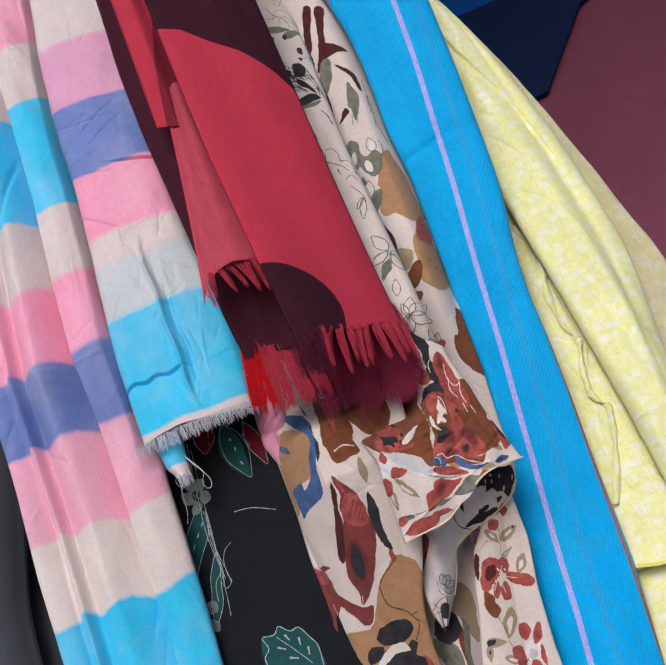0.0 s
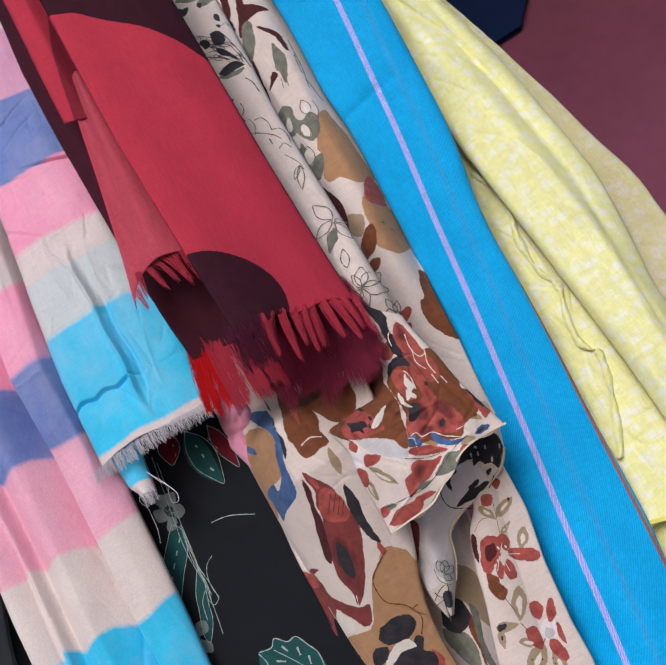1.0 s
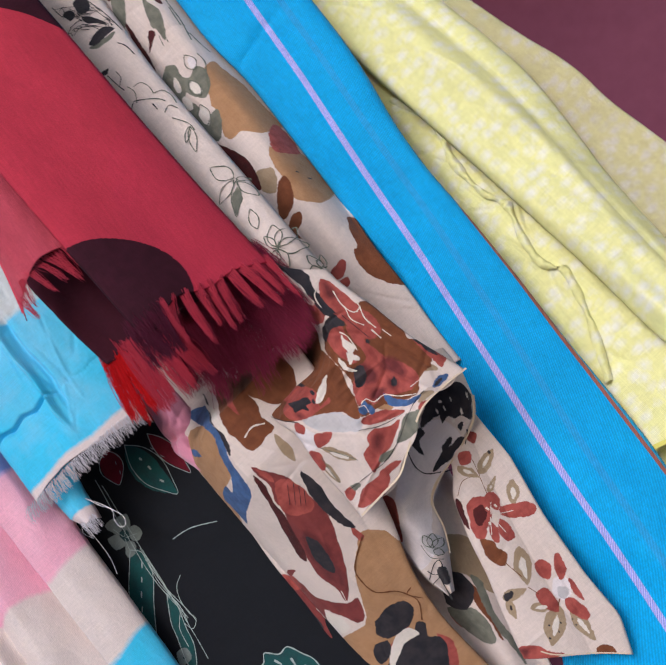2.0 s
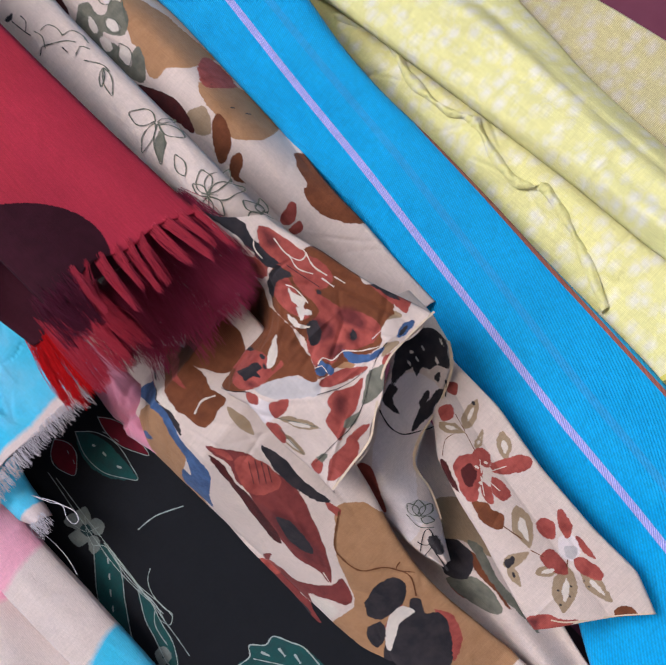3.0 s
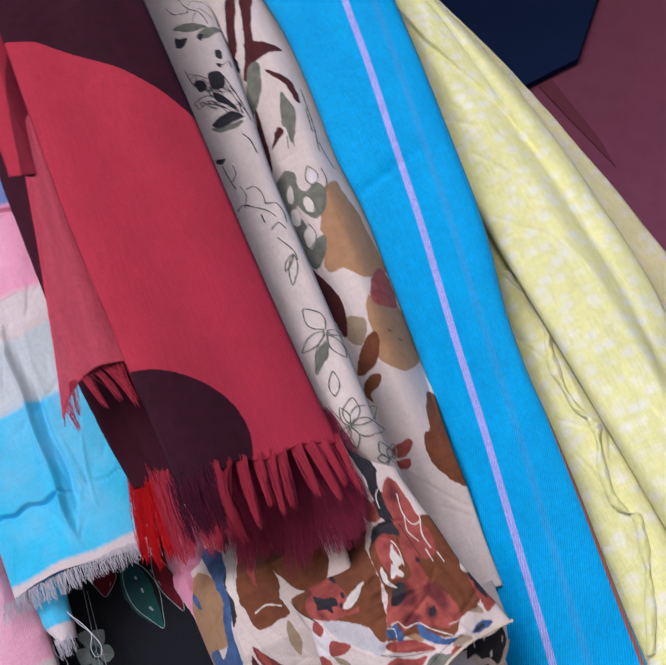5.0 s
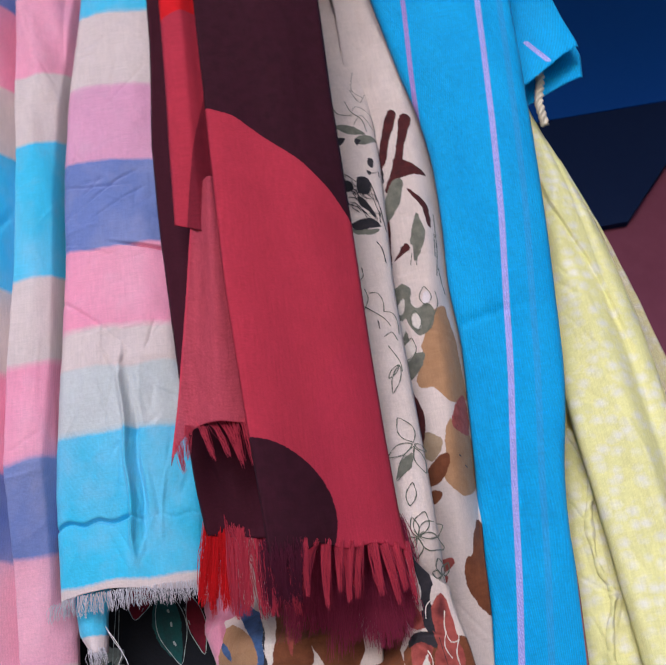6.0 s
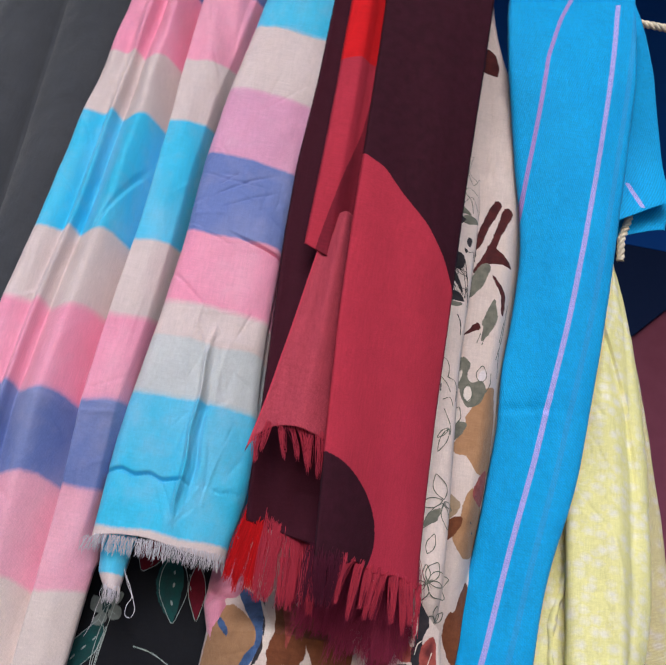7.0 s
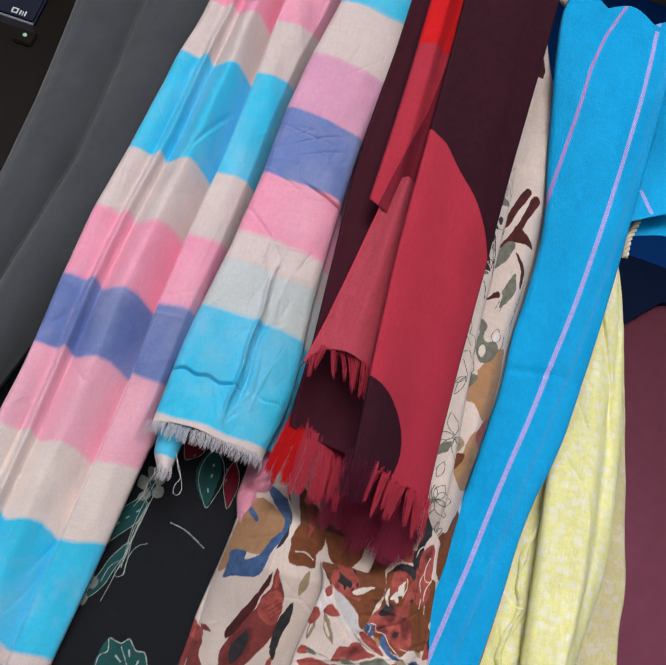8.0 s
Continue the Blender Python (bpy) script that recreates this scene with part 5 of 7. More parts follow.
k.line(0.00096, 0.0808, 1.9360, 0.0781, 1.9445, 0.0806, 1.9432, 0.0768, 1.9389)
k.line(0.00096, 0.0719, 1.9426, 0.0769, 1.9343, 0.0787, 1.9285, 0.0731, 1.9242)
k.line(0.00096, 0.0566, 1.9625, 0.0620, 1.9626, 0.0611, 1.9565, 0.0558, 1.9513)
k.line(0.00096, 0.0720, 1.9407, 0.0719, 1.9337, 0.0709, 1.9332, 0.0748, 1.9279)
k.line(0.00096, 0.0832, 1.9432, 0.0797, 1.9429, 0.0802, 1.9410, 0.0862, 1.9391)
k.line(0.00096, 0.0633, 1.9470, 0.0668, 1.9383, 0.0685, 1.9338, 0.0691, 1.9285)
k.line(0.00096, 0.0754, 1.9440, 0.0779, 1.9376, 0.0844, 1.9300, 0.0841, 1.9289)
k.line(0.00096, 0.0674, 1.9461, 0.0766, 1.9472, 0.0735, 1.9455, 0.0752, 1.9407)
k.line(0.00096, 0.0743, 1.9491, 0.0822, 1.9402, 0.0812, 1.9384, 0.0812, 1.9359)
k.line(0.00096, 0.0813, 1.9503, 0.0808, 1.9441, 0.0825, 1.9346, 0.0783, 1.9356)
k.line(0.00096, 0.0852, 1.9610, 0.0907, 1.9615, 0.0949, 1.9641, 0.0948, 1.9569)
k.line(0.00096, 0.0768, 1.9420, 0.0756, 1.9341, 0.0798, 1.9299, 0.0900, 1.9268)
k.line(0.00096, 0.0704, 1.9413, 0.0711, 1.9357, 0.0685, 1.9404, 0.0721, 1.9390)
k.line(0.00096, 0.0791, 1.9356, 0.0852, 1.9333, 0.0870, 1.9341, 0.0883, 1.9247)
k.line(0.00096, 0.0790, 1.9433, 0.0720, 1.9394, 0.0730, 1.9384, 0.0745, 1.9332)
k.line(0.00096, 0.0810, 1.9097, 0.0862, 1.9052, 0.0836, 1.8999, 0.0844, 1.8964)
k.line(0.00096, 0.0570, 1.9343, 0.0507, 1.9334, 0.0531, 1.9310, 0.0530, 1.9252)
k.line(0.00096, 0.0726, 1.9165, 0.0762, 1.9057, 0.0739, 1.9011, 0.0699, 1.9050)
k.line(0.00096, 0.0649, 1.9265, 0.0650, 1.9238, 0.0636, 1.9212, 0.0699, 1.9142)
k.line(0.00096, 0.0745, 1.9267, 0.0723, 1.9211, 0.0685, 1.9231, 0.0715, 1.9154)
k.line(0.00096, 0.0771, 1.9246, 0.0736, 1.9266, 0.0777, 1.9235, 0.0763, 1.9245)
k.line(0.00096, 0.0648, 1.9247, 0.0576, 1.9261, 0.0582, 1.9303, 0.0616, 1.9260)
k.line(0.00096, 0.0772, 1.9211, 0.0795, 1.9144, 0.0818, 1.9093, 0.0858, 1.9023)
k.line(0.00096, 0.0794, 1.9113, 0.0796, 1.9103, 0.0879, 1.9103, 0.0875, 1.8988)
k.line(0.00096, 0.0886, 1.9138, 0.0899, 1.9077, 0.0880, 1.9058, 0.0886, 1.9000)
k.line(0.00096, 0.0670, 1.9269, 0.0704, 1.9216, 0.0693, 1.9228, 0.0771, 1.9111)
k.line(0.00096, 0.0784, 1.9159, 0.0838, 1.9089, 0.0837, 1.9043, 0.0774, 1.9010)
k.line(0.00120, 0.0547, 1.9746, 0.0565, 1.9572, 0.0610, 1.9461)
k.line(0.00120, 0.0558, 1.9355, 0.0694, 1.9313, 0.0803, 1.9140)
k.line(0.00090, 0.0561, 1.9309, 0.0677, 1.9258)
k.line(0.00120, 0.0854, 1.9484, 0.0900, 1.9203, 0.0920, 1.8905)
k.line(0.00090, 0.0843, 1.9368, 0.0880, 1.9135, 0.0913, 1.9016)
k.line(0.00090, 0.0540, 1.9248, 0.0630, 1.9245, 0.0729, 1.9159, 0.0826, 1.9011)
k.line(0.00090, 0.0550, 1.9698, 0.0642, 1.9615, 0.0717, 1.9520)
k.line(0.00090, 0.0559, 1.9554, 0.0652, 1.9454, 0.0793, 1.9361)
k.line(0.00120, 0.0632, 1.8484, 0.0632, 1.8385, 0.0568, 1.8321)
k.line(0.00120, 0.0546, 1.8537, 0.0566, 1.8341, 0.0583, 1.8243)
k.line(0.00150, 0.0812, 1.8767, 0.0852, 1.8675, 0.0862, 1.8520)
k.line(0.00150, 0.0524, 1.8025, 0.0585, 1.8060, 0.0642, 1.8018)
k.line(0.00150, 0.0699, 1.7892, 0.0701, 1.7807)
hold(k.build("printed_line", dark_ink), s)
k = Strokes(c)
k.line(0.00120, 0.0625, 1.8244, 0.0644, 1.8137, 0.0597, 1.8025)
k.line(0.00120, 0.0663, 1.8192, 0.0736, 1.8182, 0.0772, 1.8088, 0.0765, 1.7979)
k.line(0.00120, 0.0759, 1.7982, 0.0842, 1.7957, 0.0870, 1.7859, 0.0862, 1.7738)
k.line(0.00120, 0.0642, 1.8018, 0.0757, 1.7908, 0.0802, 1.7820)
k.line(0.00120, 0.0731, 1.7716, 0.0802, 1.7756, 0.0842, 1.7667)
k.line(0.00120, 0.0595, 2.0603, 0.0647, 2.0461, 0.0768, 2.0413)
k.line(0.00120, 0.0740, 2.0622, 0.0784, 2.0465, 0.0878, 2.0348, 0.0910, 2.0170)
k.line(0.00120, 0.0750, 1.7616, 0.0825, 1.7454, 0.0830, 1.7347)
k.ring(0.00120, 0.0818, 1.7412, 0.0719, 1.7140, 0.0068)
k.ring(0.00120, 0.0812, 1.7415, 0.0704, 1.7285, 0.0047)
k.ring(0.00120, 0.0817, 1.6664, 0.0723, 1.6902, 0.0135)
k.ring(0.00120, 0.0806, 1.6652, 0.0589, 1.6560, 0.0096)
k.ring(0.00120, 0.0819, 1.6631, 0.0631, 1.6343, 0.0083)
k.ring(0.00120, 0.0814, 1.6617, 0.0877, 1.6388, 0.0083)
k.ring(0.00120, 0.0823, 1.6645, 0.0912, 1.6599, 0.0051)
k.ring(0.00120, 0.0699, 1.6112, 0.0752, 1.6310, 0.0081)
k.ring(0.00120, 0.0723, 1.5862, 0.0808, 1.6053, 0.0122)
k.ring(0.00120, 0.0723, 1.5862, 0.0930, 1.5947, 0.0140)
k.ring(0.00120, 0.0723, 1.5849, 0.0912, 1.5770, 0.0134)
k.ring(0.00120, 0.0718, 1.5852, 0.0697, 1.6018, 0.0067)
k.ring(0.00120, 0.0715, 1.5846, 0.0687, 1.5707, 0.0092)
k.ring(0.00120, 0.0709, 1.5849, 0.0619, 1.5797, 0.0079)
k.line(0.00060, 0.0723, 1.5862, 0.0696, 1.5910)
k.line(0.00060, 0.0723, 1.5862, 0.0771, 1.5894)
k.line(0.00060, 0.0723, 1.5862, 0.0765, 1.5811)
k.line(0.00060, 0.0723, 1.5862, 0.0678, 1.5821)
k.ring(0.00120, 0.0860, 1.5571, 0.0850, 1.5691, 0.0068)
k.ring(0.00120, 0.0860, 1.5571, 0.0923, 1.5665, 0.0056)
k.ring(0.00120, 0.0853, 1.5565, 0.0785, 1.5591, 0.0056)
k.line(0.00060, 0.0860, 1.5571, 0.0875, 1.5527)
k.line(0.00060, 0.0860, 1.5571, 0.0809, 1.5512)
k.line(0.00080, 0.0770, 2.0400, 0.0840, 2.0530, 0.0980, 2.0400, 0.0990, 2.0160)
k.line(0.00080, 0.0810, 2.0780, 0.0890, 2.0590, 0.0970, 2.0710, 0.1000, 2.0460)
k.line(0.00080, 0.0760, 2.0220, 0.0880, 2.0400, 0.0970, 2.0220)
k.line(0.00080, 0.0870, 2.1030, 0.0830, 2.0780, 0.0940, 2.0650)
k.line(0.00080, 0.0890, 2.2120, 0.0970, 2.2270, 0.0990, 2.2050)
k.line(0.00080, 0.0850, 2.2410, 0.0920, 2.2190, 0.0990, 2.2120)
k.line(0.00080, 0.0850, 2.2270, 0.0940, 2.2120, 0.0960, 2.1980)
hold(k.build("printed_line", line_ink), s)
c = Cloth(profile((1.43, 0.075), (1.384, 0.050), (1.369, 0.036), (1.336, 0.022), (1.306, 0.013), (1.279, 0.002), (1.252, -0.008), (1.20, -0.022)), profile((1.46, 0.098), (1.402, 0.094), (1.362, 0.092), (1.313, 0.080), (1.257, 0.072), (1.218, 0.070), (1.189, 0.056)), 1.46, lambda u: 1.240 - 0.051 * u,
          lambda u, x, z: 0.985 - 0.33 * (z - 1.33) + 0.006 + 0.012 * np.clip((z - 1.36) * 20, 0, 1) - 0.008 * bump(u, -0.1, 0.6, 0.8) + creases(x, z, 22, 7, 0.0, 0.09, 1.2, 1.42, 0.0008, 0.5), 0.0010, 0.0025, 0.0009, 85)
F5 = c
c.patch("brick", 0.0553, 1.3509, 0.0605, 1.3514, 0.0629, 1.3477, 0.0613, 1.3416, 0.0557, 1.3376, 0.0536, 1.3419)
c.patch("brick", 0.0579, 1.3379, 0.0681, 1.3331, 0.0776, 1.3267, 0.0796, 1.3203, 0.0744, 1.3175, 0.0636, 1.3228, 0.0555, 1.3310)
c.patch("brick", 0.0522, 1.3310, 0.0538, 1.3226, 0.0509, 1.3139, 0.0445, 1.3145, 0.0448, 1.3234)
c.patch("brick", 0.0450, 1.3339, 0.0456, 1.3257, 0.0388, 1.3183, 0.0365, 1.3234)
c.patch("brick", 0.0403, 1.3548, 0.0492, 1.3557, 0.0549, 1.3505, 0.0512, 1.3395, 0.0438, 1.3334, 0.0320, 1.3298, 0.0289, 1.3362, 0.0347, 1.3470)
c.patch("wine", 0.0411, 1.3480, 0.0491, 1.3482, 0.0474, 1.3407, 0.0379, 1.3366, 0.0357, 1.3407)
c.patch("brick", 0.0318, 1.3382, 0.0394, 1.3314, 0.0328, 1.3275, 0.0282, 1.3324)
c.patch("rust", 0.0296, 1.3289, 0.0353, 1.3222, 0.0352, 1.3148, 0.0370, 1.3070, 0.0296, 1.3017, 0.0246, 1.3084, 0.0245, 1.3175)
c.patch("wine", 0.0357, 1.3650, 0.0383, 1.3603, 0.0334, 1.3497, 0.0284, 1.3397, 0.0292, 1.3511)
c.leaf("taupe", 0.0485, 1.3070, 0.0319, 1.2790, 0.0134)
c.leaf("white", 0.0442, 1.3003, 0.0347, 1.2833, 0.0053)
c.leaf("taupe", 0.0641, 1.3671, 0.0863, 1.3758, 0.0103)
c.leaf("white", 0.0685, 1.3692, 0.0814, 1.3742, 0.0037)
c.leaf("taupe", 0.0805, 1.3483, 0.0673, 1.3316, 0.0098)
c.leaf("white", 0.0769, 1.3440, 0.0705, 1.3354, 0.0034)
c.leaf("taupe", 0.0547, 1.3827, 0.0630, 1.3643, 0.0074)
c.leaf("white", 0.0570, 1.3782, 0.0615, 1.3687, 0.0023)
c.leaf("taupe", 0.0094, 1.2845, 0.0307, 1.2778, 0.0089)
c.leaf("taupe", 0.0116, 1.2819, 0.0070, 1.2654, 0.0077)
c.leaf("taupe", 0.0387, 1.2538, 0.0136, 1.2333, 0.0168)
c.leaf("white", 0.0334, 1.2490, 0.0196, 1.2377, 0.0048)
c.leaf("taupe", 0.0431, 1.2453, 0.0414, 1.2150, 0.0102)
c.leaf("white", 0.0427, 1.2366, 0.0418, 1.2215, 0.0027)
c.leaf("taupe", 0.0206, 1.2657, 0.0359, 1.2559, 0.0077)
c.leaf("white", 0.0241, 1.2632, 0.0322, 1.2580, 0.0024)
c.leaf("taupe", 0.0590, 1.3513, 0.0725, 1.3587, 0.0046)
c.leaf("white", 0.0620, 1.3531, 0.0697, 1.3567, 0.0020)
c.patch("brick", 0.0468, 1.2886, 0.0548, 1.2874, 0.0560, 1.2795, 0.0478, 1.2731, 0.0440, 1.2790)
c.patch("brick", 0.0618, 1.2827, 0.0670, 1.2833, 0.0632, 1.2708, 0.0547, 1.2670, 0.0556, 1.2738)
c.patch("brick", 0.0596, 1.2642, 0.0608, 1.2579, 0.0574, 1.2442, 0.0555, 1.2535)
c.patch("brick", 0.0459, 1.2534, 0.0521, 1.2496, 0.0529, 1.2345, 0.0472, 1.2320, 0.0431, 1.2416, 0.0423, 1.2476)
c.patch("brick", 0.0337, 1.2712, 0.0414, 1.2691, 0.0411, 1.2585, 0.0353, 1.2502, 0.0298, 1.2579, 0.0301, 1.2654)
c.patch("lilac", 0.0502, 1.2710, 0.0587, 1.2657, 0.0533, 1.2538, 0.0443, 1.2533, 0.0431, 1.2635)
c.patch("ash", 0.0497, 1.2645, 0.0537, 1.2572, 0.0463, 1.2538, 0.0447, 1.2590)
c.patch("brick", -0.0091, 1.2489, 0.0035, 1.2430, 0.0100, 1.2305, 0.0163, 1.2233, 0.0057, 1.2268, -0.0079, 1.2314, -0.0132, 1.2391)
c.patch("deep", -0.0091, 1.2473, -0.0017, 1.2435, -0.0084, 1.2390)
c.patch("rust", 0.0369, 1.2099, 0.0462, 1.2070, 0.0477, 1.1946, 0.0388, 1.1948, 0.0350, 1.2034)
c.patch("brick", 0.0798, 1.3991, 0.0839, 1.3936, 0.0783, 1.3887, 0.0754, 1.3936)
c.patch("brick", 0.0632, 1.3893, 0.0699, 1.3862, 0.0657, 1.3785, 0.0582, 1.3817)
c.patch("dark", 0.0120, 1.2853, 0.0200, 1.2845, 0.0192, 1.2814, 0.0116, 1.2812)
c.oval("dark", 0.0112, 1.2770, 0.0091, 1.2735, 0.0021)
c.oval("dark", 0.0232, 1.2473, 0.0227, 1.2456, 0.0018)
c.oval("dark", 0.0312, 1.2436, 0.0306, 1.2419, 0.0018)
c.oval("dark", 0.0254, 1.2392, 0.0248, 1.2374, 0.0018)
c.oval("dark", 0.0169, 1.2395, 0.0163, 1.2378, 0.0018)
c.oval("dark", 0.0293, 1.2477, 0.0287, 1.2459, 0.0015)
c.oval("dark", 0.0398, 1.2399, 0.0392, 1.2381, 0.0018)
c.oval("dark", 0.0390, 1.2345, 0.0384, 1.2328, 0.0018)
c.oval("dark", 0.0822, 1.3774, 0.0814, 1.3742, 0.0023)
put(c, "flowered_corner", floral_cloth, s)
k = Strokes(c)
k.line(0.00090, 0.0496, 1.3379, 0.0559, 1.3450)
k.line(0.00090, 0.0500, 1.3368, 0.0644, 1.3296)
k.line(0.00090, 0.0488, 1.3364, 0.0485, 1.3207)
k.line(0.00090, 0.0477, 1.3366, 0.0389, 1.3257)
k.line(0.00210, 0.0501, 1.3443, 0.0509, 1.3413)
k.line(0.00210, 0.0566, 1.3421, 0.0569, 1.3396)
k.line(0.00210, 0.0495, 1.3335, 0.0491, 1.3308)
k.line(0.00210, 0.0442, 1.3346, 0.0438, 1.3319)
hold(k.build("printed_line", cream_ink), s)
k = Strokes(c)
k.line(0.00060, 0.0398, 1.3651, 0.0500, 1.3709, 0.0588, 1.3689)
k.line(0.00060, 0.0630, 1.3643, 0.0583, 1.3519)
k.line(0.00060, 0.0679, 1.3788, 0.0637, 1.3659)
k.line(0.00090, 0.0316, 1.3037, 0.0336, 1.2873)
k.line(0.00090, 0.0315, 1.2786, 0.0340, 1.2693)
k.line(0.00090, 0.0387, 1.2538, 0.0430, 1.2567)
hold(k.build("printed_line", rust_ink), s)
c = Cloth(profile((1.46, 0.075), (1.429, 0.064), (1.418, 0.027), (1.406, -0.014), (1.392, -0.021), (1.372, -0.024), (1.346, -0.028), (1.33, -0.028), (1.312, -0.024)), profile((1.46, 0.113), (1.433, 0.111), (1.414, 0.104), (1.401, 0.091), (1.392, 0.065), (1.386, 0.039), (1.377, 0.020), (1.358, 0.011), (1.34, 0.000), (1.316, -0.018)), 1.455, 1.315,
          lambda u, x, z: 0.946 + 0.55 * (1.437 - z) - 0.010 * bump(u, 0, 1, 0.6) + 0.004 * np.sin(u * 8 + z * 60), 0.0009, 0.003, 0.0016, 86)
F4 = c
c.patch("lilac", 0.0543, 1.4229, 0.0732, 1.4133, 0.0745, 1.3974, 0.0550, 1.3851, 0.0380, 1.3858, 0.0218, 1.3776, 0.0054, 1.3616, -0.0009, 1.3480, -0.0211, 1.3424, -0.0347, 1.3503, -0.0316, 1.3591, -0.0193, 1.3760, 0.0030, 1.3949, 0.0210, 1.4049)
c.patch("dark", 0.0810, 1.4353, 0.0898, 1.4343, 0.1038, 1.4255, 0.1044, 1.4184, 0.0984, 1.4089, 0.0901, 1.4013, 0.0881, 1.4047, 0.0856, 1.4083, 0.0800, 1.4098, 0.0789, 1.4145, 0.0707, 1.4126, 0.0737, 1.4187, 0.0690, 1.4200, 0.0708, 1.4254, 0.0652, 1.4260, 0.0732, 1.4311)
c.patch("dark", 0.0656, 1.4271, 0.0730, 1.4277, 0.0687, 1.4210, 0.0613, 1.4195, 0.0572, 1.4202)
c.oval("white", 0.0811, 1.4272, 0.0823, 1.4246, 0.0022)
c.oval("white", 0.0752, 1.4239, 0.0742, 1.4197, 0.0019)
c.oval("white", 0.0897, 1.4226, 0.0888, 1.4198, 0.0017)
c.oval("white", 0.0801, 1.4119, 0.0783, 1.4070, 0.0022)
c.oval("white", 0.1019, 1.4182, 0.0997, 1.4137, 0.0014)
c.oval("white", 0.0900, 1.4115, 0.0875, 1.4080, 0.0017)
c.oval("white", 0.0811, 1.4213, 0.0798, 1.4180, 0.0014)
c.patch("dark", 0.0382, 1.3917, 0.0476, 1.3959, 0.0574, 1.3982, 0.0630, 1.3968, 0.0725, 1.3977, 0.0763, 1.3933, 0.0708, 1.3916, 0.0631, 1.3931, 0.0565, 1.3902, 0.0480, 1.3911)
c.patch("dark", 0.0562, 1.3993, 0.0650, 1.4023, 0.0690, 1.4009, 0.0631, 1.3982)
c.patch("dark", 0.0790, 1.4042, 0.0841, 1.4032, 0.0775, 1.3997)
c.patch("dark", 0.0437, 1.4178, 0.0550, 1.4208, 0.0555, 1.4160, 0.0472, 1.4132, 0.0421, 1.4045, 0.0415, 1.4102)
c.patch("brick", -0.0055, 1.4026, 0.0001, 1.3953, -0.0063, 1.3842, -0.0204, 1.3690, -0.0211, 1.3771, -0.0181, 1.3948)
c.patch("ash", -0.0053, 1.3595, 0.0026, 1.3582, 0.0050, 1.3515, 0.0003, 1.3424, -0.0058, 1.3426, -0.0096, 1.3515)
c.patch("dark", -0.0160, 1.3355, -0.0087, 1.3324, -0.0152, 1.3214, -0.0200, 1.3238)
c.oval("rust", -0.0312, 1.3625, -0.0341, 1.3557, 0.0030)
put(c, "twisted_end", floral_cloth, s)
k = Strokes(c)
k.line(0.00120, 0.0364, 1.4148, 0.0319, 1.4032, 0.0329, 1.3941, 0.0401, 1.3892, 0.0498, 1.3848, 0.0596, 1.3826)
k.line(0.00090, 0.0821, 1.3981, 0.0696, 1.3907, 0.0545, 1.3856)
k.line(0.00090, -0.0259, 1.3328, -0.0169, 1.3387, -0.0077, 1.3388, -0.0117, 1.3305, -0.0186, 1.3241)
k.line(0.00090, -0.0220, 1.3393, -0.0195, 1.3330, -0.0085, 1.3311)
k.line(0.00090, -0.0275, 1.3286, -0.0166, 1.3305, -0.0082, 1.3352)
k.line(0.00090, -0.0199, 1.3253, -0.0222, 1.3155, -0.0230, 1.3102)
hold(k.build("printed_line", dark_ink), s)
k = Strokes(c)
k.ring(0.00090, -0.0051, 1.3499, -0.0027, 1.3602, 0.0070)
k.ring(0.00090, -0.0048, 1.3488, 0.0032, 1.3576, 0.0070)
k.ring(0.00090, -0.0038, 1.3479, 0.0054, 1.3510, 0.0064)
k.ring(0.00090, -0.0054, 1.3470, -0.0019, 1.3407, 0.0053)
k.line(0.00090, -0.0100, 1.3565, -0.0115, 1.3453, -0.0050, 1.3375)
hold(k.build("printed_line", line_ink), s)
c = Cloth(profile((1.62, 0.074), (1.59, 0.060), (1.575, 0.040), (1.54, -0.010), (1.51, -0.030), (1.49, -0.020), (1.468, -0.014), (1.433, -0.019), (1.39, -0.022)), profile((1.62, 0.0893), (1.563, 0.0895), (1.537, 0.0895), (1.52, 0.0925), (1.50, 0.097), (1.477, 0.100), (1.459, 0.104), (1.446, 0.108), (1.43, 0.113), (1.41, 0.117)), 1.61, lambda u: 1.392 + 0.029 * np.clip((u - 0.3) / 0.5, 0, 1) + 0.002 * np.sin(u * 20),
          lambda u, x, z: 0.868 + 0.25 * np.clip(1.575 - z, -0.02, 1) + 0.045 * np.clip((0.066 - x) / 0.035, 0, 1) * np.clip((z - 1.485) / 0.035, 0, 1) - 0.012 * bump(u, -0.05, 1.05, 0.5) + 0.006 * np.sin((x * 38 + z * 42)) * np.clip((1.52 - z) * 12, 0, 1) + 0.004 * np.sin(x * 110 - z * 60) * np.clip((1.47 - z) * 20, 0, 1) + creases(x, z, 34, 5, -0.02, 0.10, 1.40, 1.54, 0.0015, 0.4), 0.0009, 0.004, 0.0016, 87,
          crown=lambda u: 1.580 - 0.036 * np.clip((u - 0.4) / 0.6, 0, 1))
F3 = c
c.patch("rust", 0.0628, 1.5141, 0.0766, 1.5111, 0.0934, 1.5067, 0.0982, 1.4877, 0.0993, 1.4666, 0.1022, 1.4430, 0.0844, 1.4363, 0.0765, 1.4272, 0.0522, 1.4391, 0.0354, 1.4422, 0.0454, 1.4620, 0.0470, 1.4820, 0.0461, 1.5037)
c.patch("rust", 0.0422, 1.5606, 0.0532, 1.5341, 0.0435, 1.5069, 0.0223, 1.4976, -0.0015, 1.5255, -0.0141, 1.5381, 0.0106, 1.5588)
